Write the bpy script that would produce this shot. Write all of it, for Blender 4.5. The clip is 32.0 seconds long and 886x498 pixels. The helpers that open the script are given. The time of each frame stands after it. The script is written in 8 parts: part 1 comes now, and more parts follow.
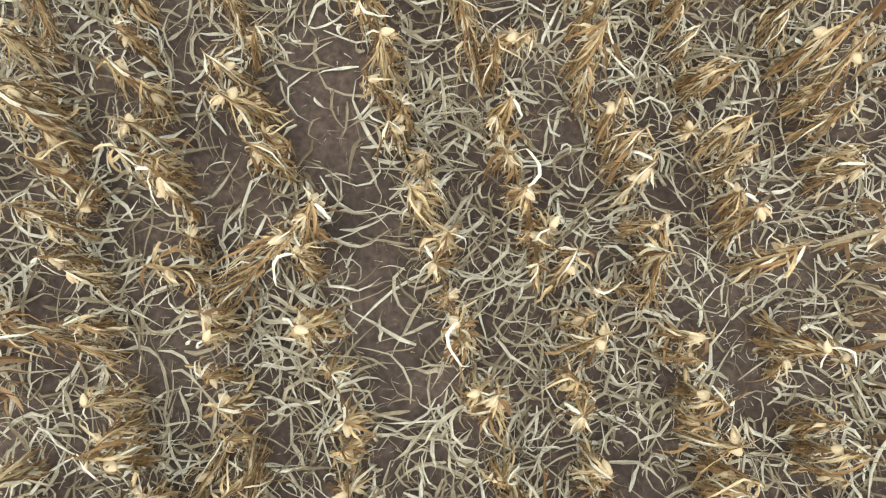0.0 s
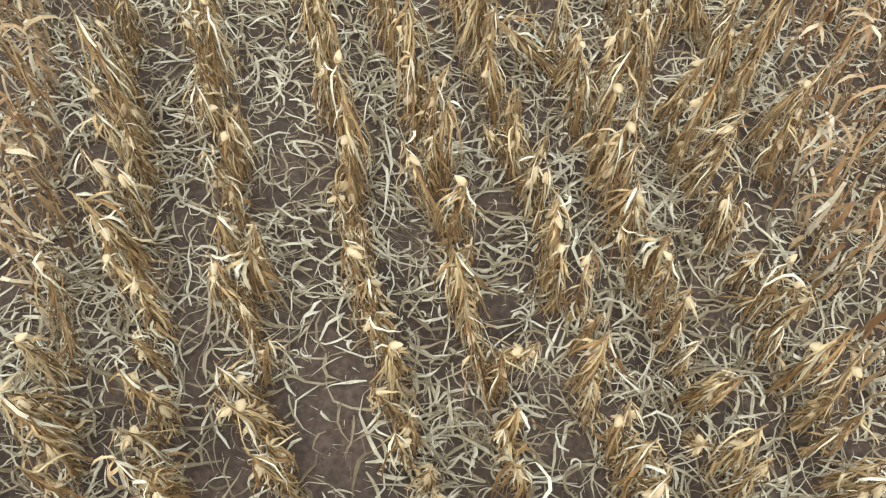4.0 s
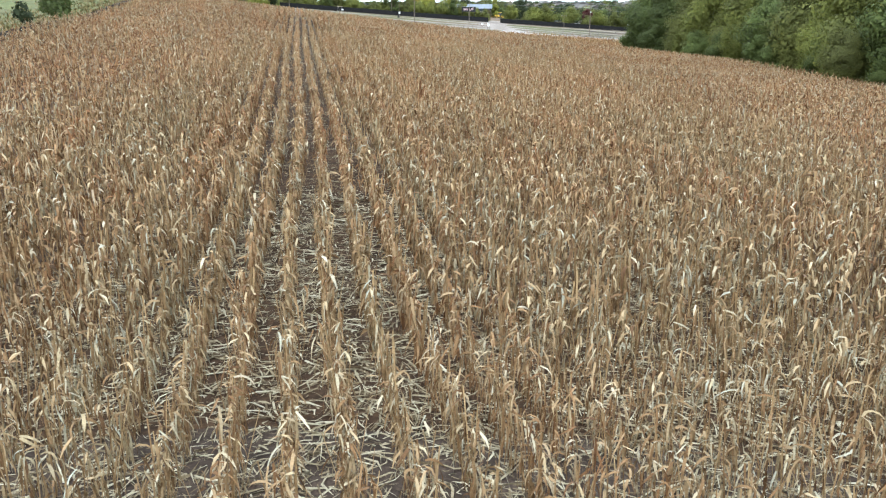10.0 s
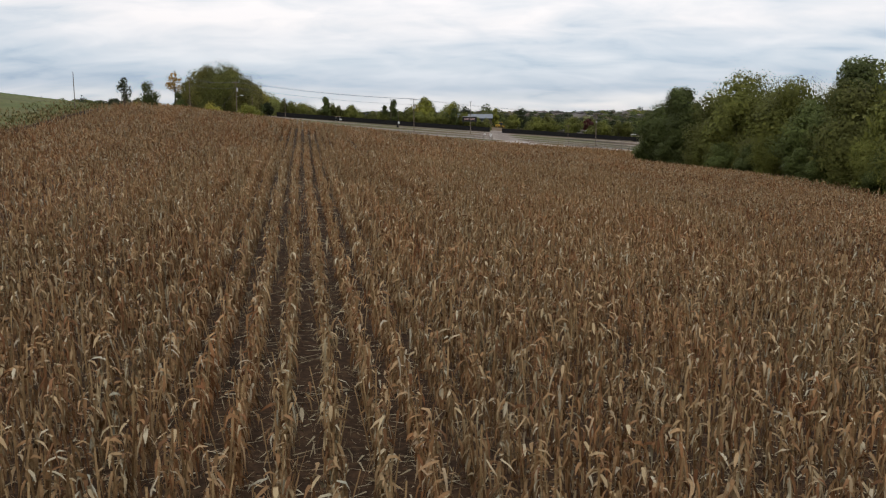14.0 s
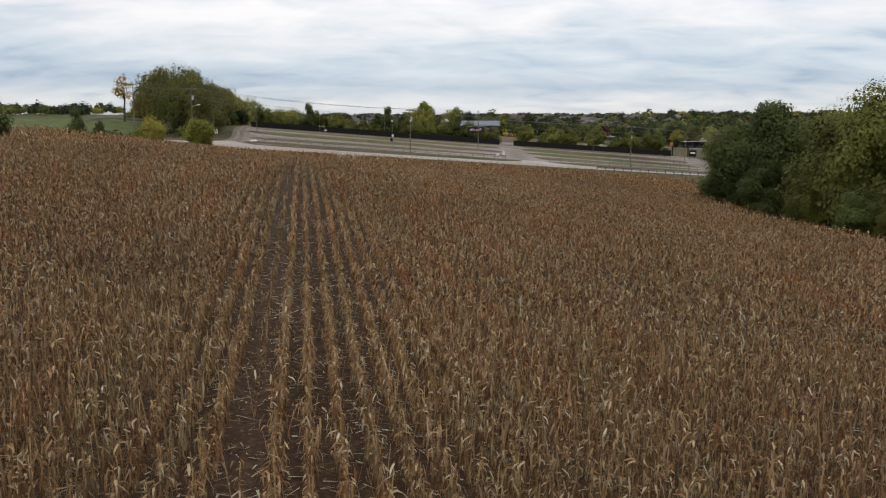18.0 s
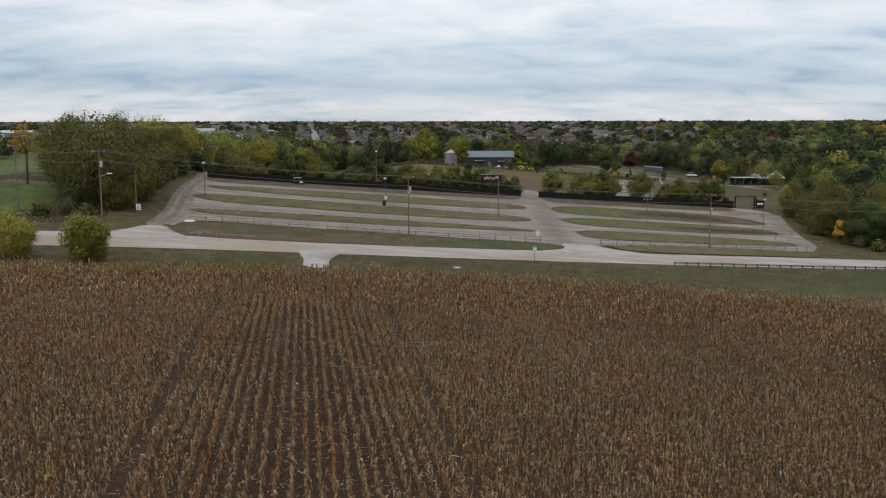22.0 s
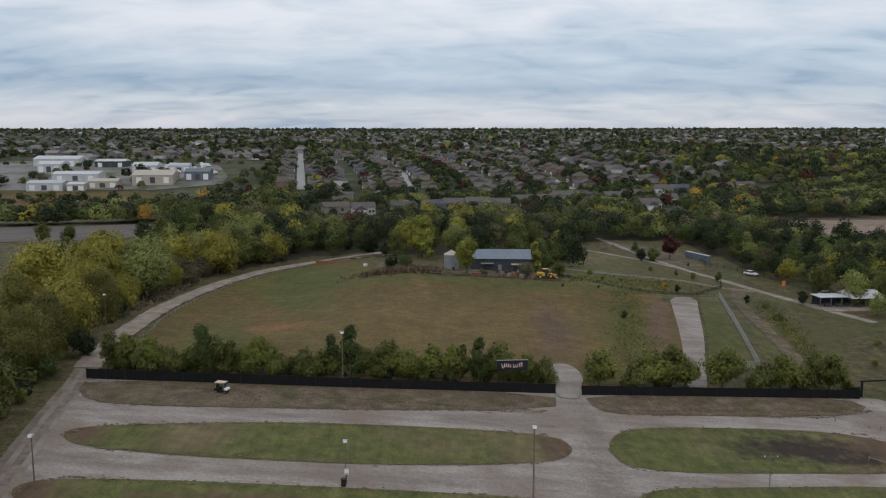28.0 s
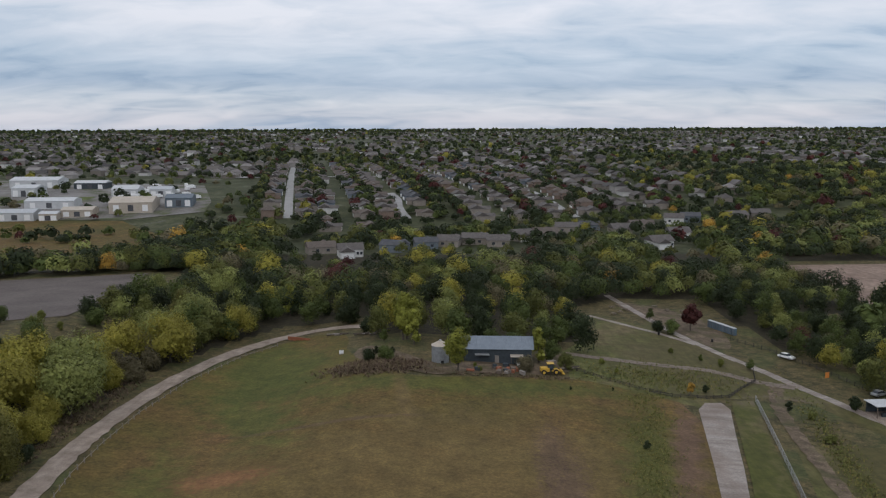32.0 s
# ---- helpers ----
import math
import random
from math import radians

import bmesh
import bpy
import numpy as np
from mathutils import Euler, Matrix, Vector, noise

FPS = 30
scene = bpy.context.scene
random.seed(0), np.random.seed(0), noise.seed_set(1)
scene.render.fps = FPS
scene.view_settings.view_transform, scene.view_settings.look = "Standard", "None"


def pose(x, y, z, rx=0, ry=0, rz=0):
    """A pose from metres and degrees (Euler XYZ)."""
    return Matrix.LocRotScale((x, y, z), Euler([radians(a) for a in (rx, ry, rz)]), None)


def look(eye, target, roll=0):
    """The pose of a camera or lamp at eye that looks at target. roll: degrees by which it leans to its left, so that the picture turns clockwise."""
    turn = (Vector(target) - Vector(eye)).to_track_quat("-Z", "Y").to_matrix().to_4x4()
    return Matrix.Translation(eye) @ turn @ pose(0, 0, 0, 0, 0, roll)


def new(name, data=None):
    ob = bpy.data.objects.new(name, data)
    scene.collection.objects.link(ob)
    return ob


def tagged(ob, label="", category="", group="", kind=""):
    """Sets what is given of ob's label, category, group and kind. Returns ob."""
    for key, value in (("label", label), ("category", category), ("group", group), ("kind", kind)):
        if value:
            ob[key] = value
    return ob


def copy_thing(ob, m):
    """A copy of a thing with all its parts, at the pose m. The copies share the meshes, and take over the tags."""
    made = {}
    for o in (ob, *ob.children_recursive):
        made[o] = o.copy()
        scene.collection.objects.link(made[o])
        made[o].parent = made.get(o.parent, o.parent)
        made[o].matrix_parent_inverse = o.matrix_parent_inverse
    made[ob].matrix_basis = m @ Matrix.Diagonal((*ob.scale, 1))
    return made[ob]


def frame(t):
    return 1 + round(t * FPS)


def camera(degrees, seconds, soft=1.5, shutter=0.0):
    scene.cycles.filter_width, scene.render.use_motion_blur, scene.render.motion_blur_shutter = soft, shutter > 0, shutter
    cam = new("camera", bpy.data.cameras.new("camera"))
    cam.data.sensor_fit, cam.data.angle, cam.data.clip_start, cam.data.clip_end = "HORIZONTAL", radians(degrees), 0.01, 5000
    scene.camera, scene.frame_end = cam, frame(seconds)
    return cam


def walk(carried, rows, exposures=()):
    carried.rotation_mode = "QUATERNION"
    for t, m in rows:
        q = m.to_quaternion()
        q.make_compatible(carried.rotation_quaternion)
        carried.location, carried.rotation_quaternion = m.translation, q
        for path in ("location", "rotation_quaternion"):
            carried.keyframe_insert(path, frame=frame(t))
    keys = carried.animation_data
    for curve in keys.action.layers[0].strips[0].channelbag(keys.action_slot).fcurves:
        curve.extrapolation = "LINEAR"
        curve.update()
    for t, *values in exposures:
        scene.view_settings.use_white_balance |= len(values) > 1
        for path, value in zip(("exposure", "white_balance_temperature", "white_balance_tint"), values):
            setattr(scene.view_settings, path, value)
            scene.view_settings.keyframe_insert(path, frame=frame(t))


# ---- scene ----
cam = camera(57.0, 32.0, soft=1.2)
PATH = [
    (0, 0.000, 0.000, 5.750, 7.044, -0.425, -0.464),
    (0.5, 0.005, -0.020, 5.734, 9.748, -0.429, -0.364),
    (1, -0.010, -0.046, 5.718, 12.348, -0.429, -0.364),
    (1.5, -0.011, -0.046, 5.703, 14.948, -0.429, -0.364),
    (2, 0.003, -0.053, 5.702, 17.448, -0.329, -0.360),
    (2.5, 0.018, -0.026, 5.702, 20.052, -0.333, -0.260),
    (4.5, -0.015, -0.062, 5.779, 32.852, -0.033, -0.249),
    (5, -0.006, -0.050, 5.810, 36.556, -0.037, -0.149),
    (5.5, 0.009, -0.024, 5.825, 40.352, -0.033, -0.249),
    (6, -0.004, -0.017, 5.841, 43.956, -0.037, -0.149),
    (6.5, -0.017, -0.010, 5.857, 47.656, -0.037, -0.149),
    (7, -0.045, -0.029, 5.858, 51.556, 0.063, -0.145),
    (7.5, -0.049, -0.010, 5.889, 55.456, -0.037, -0.149),
    (8, -0.041, 0.003, 5.905, 59.260, 0.059, -0.045),
    (8.5, -0.056, 0.168, 5.896, 63.060, 0.059, -0.045),
    (9, -0.044, 0.668, 5.869, 66.960, 0.159, -0.042),
    (9.5, -0.065, 1.641, 5.891, 70.760, 0.059, -0.045),
    (10, -0.083, 2.908, 5.894, 74.664, 0.056, 0.054),
    (10.5, -0.144, 4.408, 5.937, 78.564, 0.056, 0.054),
    (11, -0.176, 5.901, 5.986, 81.787, 0.057, 0.051),
    (11.5, -0.184, 7.177, 6.102, 81.963, 0.057, 0.048),
    (12, -0.156, 8.551, 6.213, 81.964, 0.056, 0.054),
    (12.5, -0.175, 10.264, 6.285, 81.967, 0.058, 0.056),
    (13, -0.252, 12.357, 6.340, 81.969, 0.050, 0.050),
    (13.5, -0.310, 14.885, 6.318, 81.965, 0.045, 0.038),
    (15.5, -0.634, 29.914, 6.521, 81.962, 0.034, -0.006),
    (16, -0.725, 34.980, 7.042, 81.997, 0.022, -0.024),
    (16.5, -0.927, 40.357, 7.638, 82.002, -0.024, -0.019),
    (17, -1.010, 46.216, 8.268, 81.984, -0.076, -0.017),
    (17.5, -1.000, 52.471, 9.147, 81.940, -0.097, -0.007),
    (18, -0.962, 58.760, 10.449, 81.912, -0.081, 0.040),
    (18.5, -0.992, 65.098, 11.858, 81.875, -0.066, 0.067),
    (19, -1.480, 72.039, 13.073, 81.880, -0.007, 0.050),
    (19.5, -1.965, 79.106, 14.398, 81.905, 0.022, 0.025),
    (20, -2.277, 85.853, 15.795, 81.932, 0.029, 0.006),
    (20.5, -2.534, 92.202, 17.227, 81.962, 0.010, 0.007),
    (21, -2.624, 98.447, 18.710, 81.965, 0.020, 0.001),
    (21.5, -2.753, 104.887, 20.336, 81.972, 0.066, 0.018),
    (22, -2.775, 111.421, 22.114, 81.975, 0.093, 0.023),
    (22.5, -2.841, 117.838, 24.075, 81.974, 0.083, 0.050),
    (23, -2.910, 124.095, 26.029, 81.974, 0.077, 0.059),
    (23.5, -2.971, 130.243, 27.981, 81.975, 0.080, 0.060),
    (24, -3.033, 136.423, 30.018, 81.987, 0.113, 0.032),
    (24.5, -3.060, 142.381, 32.041, 82.030, 0.087, 0.041),
    (25, -3.116, 148.214, 34.256, 82.105, 0.073, 0.040),
    (25.5, -3.221, 154.058, 36.580, 82.126, 0.054, -0.016),
    (27.5, -2.875, 174.713, 46.615, 82.102, 0.038, -0.077),
    (28, -2.798, 179.403, 49.289, 82.043, 0.038, -0.104),
    (28.5, -2.643, 184.053, 52.093, 82.003, 0.089, -0.132),
    (29, -2.360, 188.594, 54.970, 81.985, 0.144, -0.138),
    (29.5, -1.964, 193.271, 57.643, 81.961, 0.170, -0.132),
    (30, -1.506, 198.078, 60.112, 81.937, 0.169, -0.118),
    (30.5, -0.991, 202.726, 62.430, 81.928, 0.161, -0.098),
    (31, -0.448, 207.223, 64.486, 81.939, 0.151, -0.072),
    (31.5, 0.104, 211.661, 66.082, 81.907, 0.182, -0.060),
    (32, 0.704, 216.038, 67.240, 81.838, 0.201, -0.051),
]
EXPOSURES = [(0, 0.79, 6400, 9), (3, 0.77, 6400, 9), (6, 0.70, 6380, 9), (7.5, 0.74, 6300, 9), (9, 0.80, 6150, 9), (10.0, 0.82, 5820, 5), (10.2, 0.81, 5850, 5), (10.42, -0.15, 6050, 2), (10.8, -0.35, 6200, 3), (11.3, -0.80, 6600, 13), (12.5, -0.80, 6600, 13), (14, -0.80, 6780, 14), (17, -0.80, 6950, 14), (18.2, -0.80, 6650, 12), (19.5, -0.83, 6450, 11), (22, -0.93, 6400, 10), (24, -1.03, 6300, 10), (26, -1.09, 6230, 10), (28, -1.10, 6180, 11), (32, -1.09, 6150, 13)]
walk(cam, [(t, pose(*r)) for t, *r in PATH], EXPOSURES)

# ---- world and light ----
world = bpy.data.worlds.new("overcast_sky")
scene.world = world
world.use_nodes = True
wn, wl = world.node_tree.nodes, world.node_tree.links
wn.clear()


def wnode(kind, **values):
    node = wn.new(kind)
    for key, value in values.items():
        node.inputs[key].default_value = value
    return node


SUN_ELEVATION, SUN_TURN = radians(48), radians(200)
sky = wn.new("ShaderNodeTexSky")
sky.sky_type = "NISHITA"
sky.sun_disc = False
sky.sun_elevation, sky.sun_rotation = SUN_ELEVATION, SUN_TURN
sky.dust_density = 2.0
w_coord = wn.new("ShaderNodeTexCoord")
w_split = wn.new("ShaderNodeSeparateXYZ")
wl.new(w_coord.outputs["Generated"], w_split.inputs[0])
# a deck of flattened cloud banks
w_up = wn.new("ShaderNodeMath")
w_up.operation = "MAXIMUM"
wl.new(w_split.outputs["Z"], w_up.inputs[0])
w_up.inputs[1].default_value = 0.0
w_den = wn.new("ShaderNodeMath")
w_den.operation = "ADD"
wl.new(w_up.outputs[0], w_den.inputs[0])
w_den.inputs[1].default_value = 0.22
w_inv = wn.new("ShaderNodeMath")
w_inv.operation = "DIVIDE"
w_inv.inputs[0].default_value = 1.0
wl.new(w_den.outputs[0], w_inv.inputs[1])
w_deck = wn.new("ShaderNodeVectorMath")
w_deck.operation = "SCALE"
wl.new(w_coord.outputs["Generated"], w_deck.inputs[0])
wl.new(w_inv.outputs[0], w_deck.inputs["Scale"])
w_map = wn.new("ShaderNodeMapping")
w_map.inputs["Scale"].default_value = (0.95, 1.6, 0.0)
w_map.inputs["Location"].default_value = (3.1, 0.6, 0.2)
w_map.inputs["Rotation"].default_value = (0, 0, radians(6))
wl.new(w_deck.outputs[0], w_map.inputs[0])
w_n1 = wnode("ShaderNodeTexNoise", Scale=1.0, Detail=5.0, Roughness=0.46, Distortion=0.6)
w_n2 = wnode("ShaderNodeTexNoise", Scale=3.2, Detail=7.0, Roughness=0.53, Distortion=0.5)
wl.new(w_map.outputs[0], w_n1.inputs["Vector"])
wl.new(w_map.outputs[0], w_n2.inputs["Vector"])
w_mix = wn.new("ShaderNodeMix")
w_mix.inputs["Factor"].default_value = 0.55
wl.new(w_n1.outputs["Fac"], w_mix.inputs["A"])
wl.new(w_n2.outputs["Fac"], w_mix.inputs["B"])
w_ramp = wn.new("ShaderNodeValToRGB")
r = w_ramp.color_ramp
r.elements[0].position, r.elements[0].color = 0.36, (0.60, 0.69, 0.775, 1)
r.elements[1].position, r.elements[1].color = 0.60, (1.06, 1.04, 1.02, 1)
for pos, col in ((0.44, (0.80, 0.85, 0.885, 1)), (0.52, (0.935, 0.945, 0.95, 1))):
    e = r.elements.new(pos)
    e.color = col
wl.new(w_mix.outputs["Result"], w_ramp.inputs[0])
# the deck by height: rosy strip at the horizon, a blue-grey bank over it, paler cloud above
w_lift = wn.new("ShaderNodeMath")
w_lift.operation = "MULTIPLY_ADD"
wl.new(w_n1.outputs["Fac"], w_lift.inputs[0])
w_lift.inputs[1].default_value, w_lift.inputs[2].default_value = 0.05, -0.025
w_z = wn.new("ShaderNodeMath")
w_z.operation = "ADD"
wl.new(w_split.outputs["Z"], w_z.inputs[0])
wl.new(w_lift.outputs[0], w_z.inputs[1])
w_zr = wn.new("ShaderNodeMapRange")
w_zr.inputs["From Min"].default_value, w_zr.inputs["From Max"].default_value = 0.0, 0.25
wl.new(w_z.outputs[0], w_zr.inputs["Value"])
w_band = wn.new("ShaderNodeValToRGB")
r = w_band.color_ramp
r.elements[0].position, r.elements[0].color = 0.0, (0.74, 0.79, 0.87, 1)
r.elements[1].position, r.elements[1].color = 0.9, (1.10, 1.10, 1.09, 1)
for pos, col in ((0.06, (0.84, 0.84, 0.88, 1)), (0.14, (0.83, 0.86, 0.90, 1)), (0.22, (0.55, 0.645, 0.77, 1)), (0.34, (0.67, 0.75, 0.84, 1)), (0.52, (0.93, 0.935, 0.95, 1))):
    e = r.elements.new(pos)
    e.color = col
wl.new(w_zr.outputs[0], w_band.inputs[0])
w_top = wn.new("ShaderNodeMix")
w_top.data_type, w_top.blend_type = "RGBA", "MULTIPLY"
w_top.inputs[0].default_value = 1.0
wl.new(w_band.outputs[0], w_top.inputs[6])
wl.new(w_ramp.outputs[0], w_top.inputs[7])
w_bg1 = wnode("ShaderNodeBackground", Strength=0.05)
w_bg2 = wnode("ShaderNodeBackground", Strength=1.5)
wl.new(sky.outputs[0], w_bg1.inputs[0])
wl.new(w_top.outputs[2], w_bg2.inputs[0])
w_add = wn.new("ShaderNodeAddShader")
wl.new(w_bg1.outputs[0], w_add.inputs[0])
wl.new(w_bg2.outputs[0], w_add.inputs[1])
w_out = wn.new("ShaderNodeOutputWorld")
wl.new(w_add.outputs[0], w_out.inputs[0])

sun = new("sun", bpy.data.lights.new("sun", "SUN"))
sun.data.energy, sun.data.angle, sun.data.color = 0.5, radians(25), (1.0, 0.97, 0.92)
sun.matrix_world = look((0, 0, 0), (math.sin(SUN_TURN) * -math.cos(SUN_ELEVATION), -math.cos(SUN_TURN) * math.cos(SUN_ELEVATION), -math.sin(SUN_ELEVATION)))

# ---- materials ----


def material(name, stops, scale=1.0, rough=0.85, bump=0.0, fine=None, metal=0.0, by="noise", stretch=(1, 1, 1), detail=6.0, patch=0.0, patch_to=(0, 0, 0)):
    """A node material: a colour ramp over noise in metres (or over each piece's own random number), finer noise over it, and bump."""
    m = bpy.data.materials.new(name)
    m.use_nodes = True
    nt, ln = m.node_tree.nodes, m.node_tree.links
    bsdf = nt["Principled BSDF"]
    bsdf.inputs["Roughness"].default_value = rough
    bsdf.inputs["Metallic"].default_value = metal
    bsdf.inputs["Specular IOR Level"].default_value = 0.25
    geo = nt.new("ShaderNodeNewGeometry")
    mp = nt.new("ShaderNodeMapping")
    mp.inputs["Scale"].default_value = stretch
    ln.new(geo.outputs["Position"], mp.inputs[0])
    n1 = nt.new("ShaderNodeTexNoise")
    n1.inputs["Scale"].default_value, n1.inputs["Detail"].default_value, n1.inputs["Roughness"].default_value = scale, detail, 0.62
    ln.new(mp.outputs[0], n1.inputs["Vector"])
    ramp = nt.new("ShaderNodeValToRGB")
    els = ramp.color_ramp.elements
    while len(els) < len(stops):
        els.new(0.5)
    for e, (p, c) in zip(els, stops):
        e.position, e.color = p, (*c, 1)
    if by == "noise":
        ln.new(n1.outputs["Fac"], ramp.inputs[0])
    elif by == "island":
        ln.new(geo.outputs["Random Per Island"], ramp.inputs[0])
    else:
        oi = nt.new("ShaderNodeObjectInfo")
        ln.new(oi.outputs["Random"], ramp.inputs[0])
    colour = ramp.outputs[0]
    if fine:
        n2 = nt.new("ShaderNodeTexNoise")
        n2.inputs["Scale"].default_value, n2.inputs["Detail"].default_value = fine[0], 4.0
        ln.new(mp.outputs[0], n2.inputs["Vector"])
        mr = nt.new("ShaderNodeMapRange")
        mr.inputs["From Min"].default_value, mr.inputs["From Max"].default_value = 0.3, 0.7
        mr.inputs["To Min"].default_value, mr.inputs["To Max"].default_value = 1 - fine[1], 1 + fine[1]
        ln.new(n2.outputs["Fac"], mr.inputs[0])
        mul = nt.new("ShaderNodeVectorMath")
        mul.operation = "SCALE"
        ln.new(colour, mul.inputs[0])
        ln.new(mr.outputs[0], mul.inputs["Scale"])
        colour = mul.outputs[0]
    if patch:
        n3 = nt.new("ShaderNodeTexNoise")
        n3.inputs["Scale"].default_value, n3.inputs["Detail"].default_value = patch, 5.0
        ln.new(geo.outputs["Position"], n3.inputs["Vector"])
        mr = nt.new("ShaderNodeMapRange")
        mr.inputs["From Min"].default_value, mr.inputs["From Max"].default_value = 0.48, 0.66
        mr.inputs["To Max"].default_value = 0.8
        ln.new(n3.outputs["Fac"], mr.inputs[0])
        mx = nt.new("ShaderNodeMix")
        mx.data_type = "RGBA"
        mx.inputs[7].default_value = (*patch_to, 1)
        ln.new(mr.outputs[0], mx.inputs[0])
        ln.new(colour, mx.inputs[6])
        colour = mx.outputs[2]
    ln.new(colour, bsdf.inputs["Base Color"])
    if bump:
        bn = nt.new("ShaderNodeBump")
        bn.inputs["Strength"].default_value, bn.inputs["Distance"].default_value = min(1.0, bump * 8), bump
        ln.new((n2 if fine else n1).outputs["Fac"], bn.inputs["Height"])
        ln.new(bn.outputs[0], bsdf.inputs["Normal"])
    return m


def stain(m, cx, cy, rx, ry, turn, colour, strength=0.8, grain=0.5):
    """A ragged worn patch of the ground, an oval in the plan broken up by noise."""
    nt, ln = m.node_tree.nodes, m.node_tree.links
    socket = nt["Principled BSDF"].inputs["Base Color"]
    before = socket.links[0].from_socket
    geo = nt.new("ShaderNodeNewGeometry")
    mp = nt.new("ShaderNodeMapping")
    mp.vector_type = "TEXTURE"
    mp.inputs["Location"].default_value = (cx, cy, 0)
    mp.inputs["Rotation"].default_value = (0, 0, radians(turn))
    mp.inputs["Scale"].default_value = (rx, ry, 1e6)
    ln.new(geo.outputs["Position"], mp.inputs[0])
    far = nt.new("ShaderNodeVectorMath")
    far.operation = "LENGTH"
    ln.new(mp.outputs[0], far.inputs[0])
    noise = nt.new("ShaderNodeTexNoise")
    noise.inputs["Scale"].default_value, noise.inputs["Detail"].default_value, noise.inputs["Roughness"].default_value = grain, 8.0, 0.7
    ln.new(geo.outputs["Position"], noise.inputs["Vector"])
    add = nt.new("ShaderNodeMath")
    add.operation = "MULTIPLY_ADD"
    ln.new(noise.outputs["Fac"], add.inputs[0])
    add.inputs[1].default_value = 3.0
    ln.new(far.outputs["Value"], add.inputs[2])
    mr = nt.new("ShaderNodeMapRange")
    mr.inputs["From Min"].default_value, mr.inputs["From Max"].default_value = 2.75, 1.95
    mr.inputs["To Min"].default_value, mr.inputs["To Max"].default_value = 0.0, strength
    ln.new(add.outputs[0], mr.inputs[0])
    mx = nt.new("ShaderNodeMix")
    mx.data_type = "RGBA"
    mx.inputs[7].default_value = (*colour, 1)
    ln.new(mr.outputs[0], mx.inputs[0])
    ln.new(before, mx.inputs[6])
    ln.new(mx.outputs[2], socket)


SOIL = material("damp_soil", [(0.3, (0.038, 0.028, 0.021)), (0.5, (0.062, 0.045, 0.034)), (0.7, (0.092, 0.066, 0.049))], 1.6, 0.95, 0.03, fine=(22, 0.35))
# Darker than the near soil: shade between the rows is in this colour.
SOIL_STREWN = material("shaded_strewn_soil", [(0.3, (0.027, 0.016, 0.0085)), (0.5, (0.046, 0.026, 0.014)), (0.7, (0.070, 0.040, 0.021))], 1.6, 0.95, 0.03, fine=(22, 0.35), patch=7.0, patch_to=(0.098, 0.058, 0.030))
GRASS = material("mown_grass", [(0.3, (0.056, 0.067, 0.018)), (0.5, (0.090, 0.096, 0.027)), (0.72, (0.132, 0.117, 0.045))], 0.35, 0.9, 0.04, fine=(5.0, 0.3), patch=0.06, patch_to=(0.15, 0.11, 0.063))
BANK_GRASS = material("bank_grass", [(0.3, (0.050, 0.075, 0.014)), (0.5, (0.074, 0.100, 0.022)), (0.72, (0.108, 0.117, 0.032))], 0.2, 0.9, 0.05, fine=(3.0, 0.3), patch=0.035, patch_to=(0.108, 0.092, 0.040))
ROUGH_GRASS = material("rough_grass", [(0.3, (0.042, 0.040, 0.014)), (0.5, (0.079, 0.065, 0.027)), (0.7, (0.120, 0.089, 0.041))], 0.5, 0.9, 0.08, fine=(3.0, 0.4), patch=0.08, patch_to=(0.058, 0.068, 0.022))
LAWN = material("back_lawn", [(0.3, (0.055, 0.050, 0.010)), (0.43, (0.080, 0.063, 0.014)), (0.56, (0.107, 0.071, 0.020)), (0.72, (0.129, 0.075, 0.028))], 0.05, 0.9, 0.03, fine=(0.9, 0.22), detail=9.0)
GRAVEL = material("pale_gravel", [(0.3, (0.179, 0.148, 0.127)), (0.5, (0.257, 0.224, 0.197)), (0.7, (0.335, 0.302, 0.272))], 0.35, 0.95, 0.03, fine=(9.0, 0.22), stretch=(0.25, 1, 1), patch=0.09, patch_to=(0.194, 0.148, 0.120))
DIRT_ROAD = material("dirt_road", [(0.3, (0.181, 0.141, 0.112)), (0.5, (0.256, 0.207, 0.167)), (0.7, (0.336, 0.277, 0.230))], 0.3, 0.95, 0.03, fine=(7.0, 0.22))
CONCRETE = material("road_concrete", [(0.32, (0.30, 0.245, 0.205)), (0.46, (0.36, 0.315, 0.278)), (0.58, (0.42, 0.395, 0.37)), (0.72, (0.47, 0.455, 0.435))], 0.55, 0.85, 0.004, fine=(14.0, 0.08), stretch=(0.05, 0.9, 1), patch=0.06, patch_to=(0.33, 0.255, 0.20))
APRON = material("new_concrete", [(0.3, (0.335, 0.315, 0.292)), (0.7, (0.445, 0.422, 0.398))], 0.5, 0.85, 0.004, fine=(12.0, 0.14), patch=0.2, patch_to=(0.27, 0.228, 0.19))
TRACK = material("worn_gravel_track", [(0.3, (0.145, 0.114, 0.092)), (0.5, (0.198, 0.163, 0.134)), (0.7, (0.255, 0.220, 0.187))], 0.5, 0.95, 0.03, fine=(8.0, 0.24), patch=0.12, patch_to=(0.27, 0.235, 0.205))
BARE = material("bare_earth", [(0.3, (0.078, 0.058, 0.040)), (0.5, (0.120, 0.089, 0.060)), (0.7, (0.166, 0.127, 0.085))], 0.35, 0.95, 0.04, fine=(4.0, 0.3), patch=0.22, patch_to=(0.074, 0.070, 0.030))
PLOUGHED = material("ploughed_field", [(0.3, (0.085, 0.070, 0.063)), (0.7, (0.135, 0.113, 0.102))], 0.05, 0.95, 0.05, fine=(1.2, 0.2))
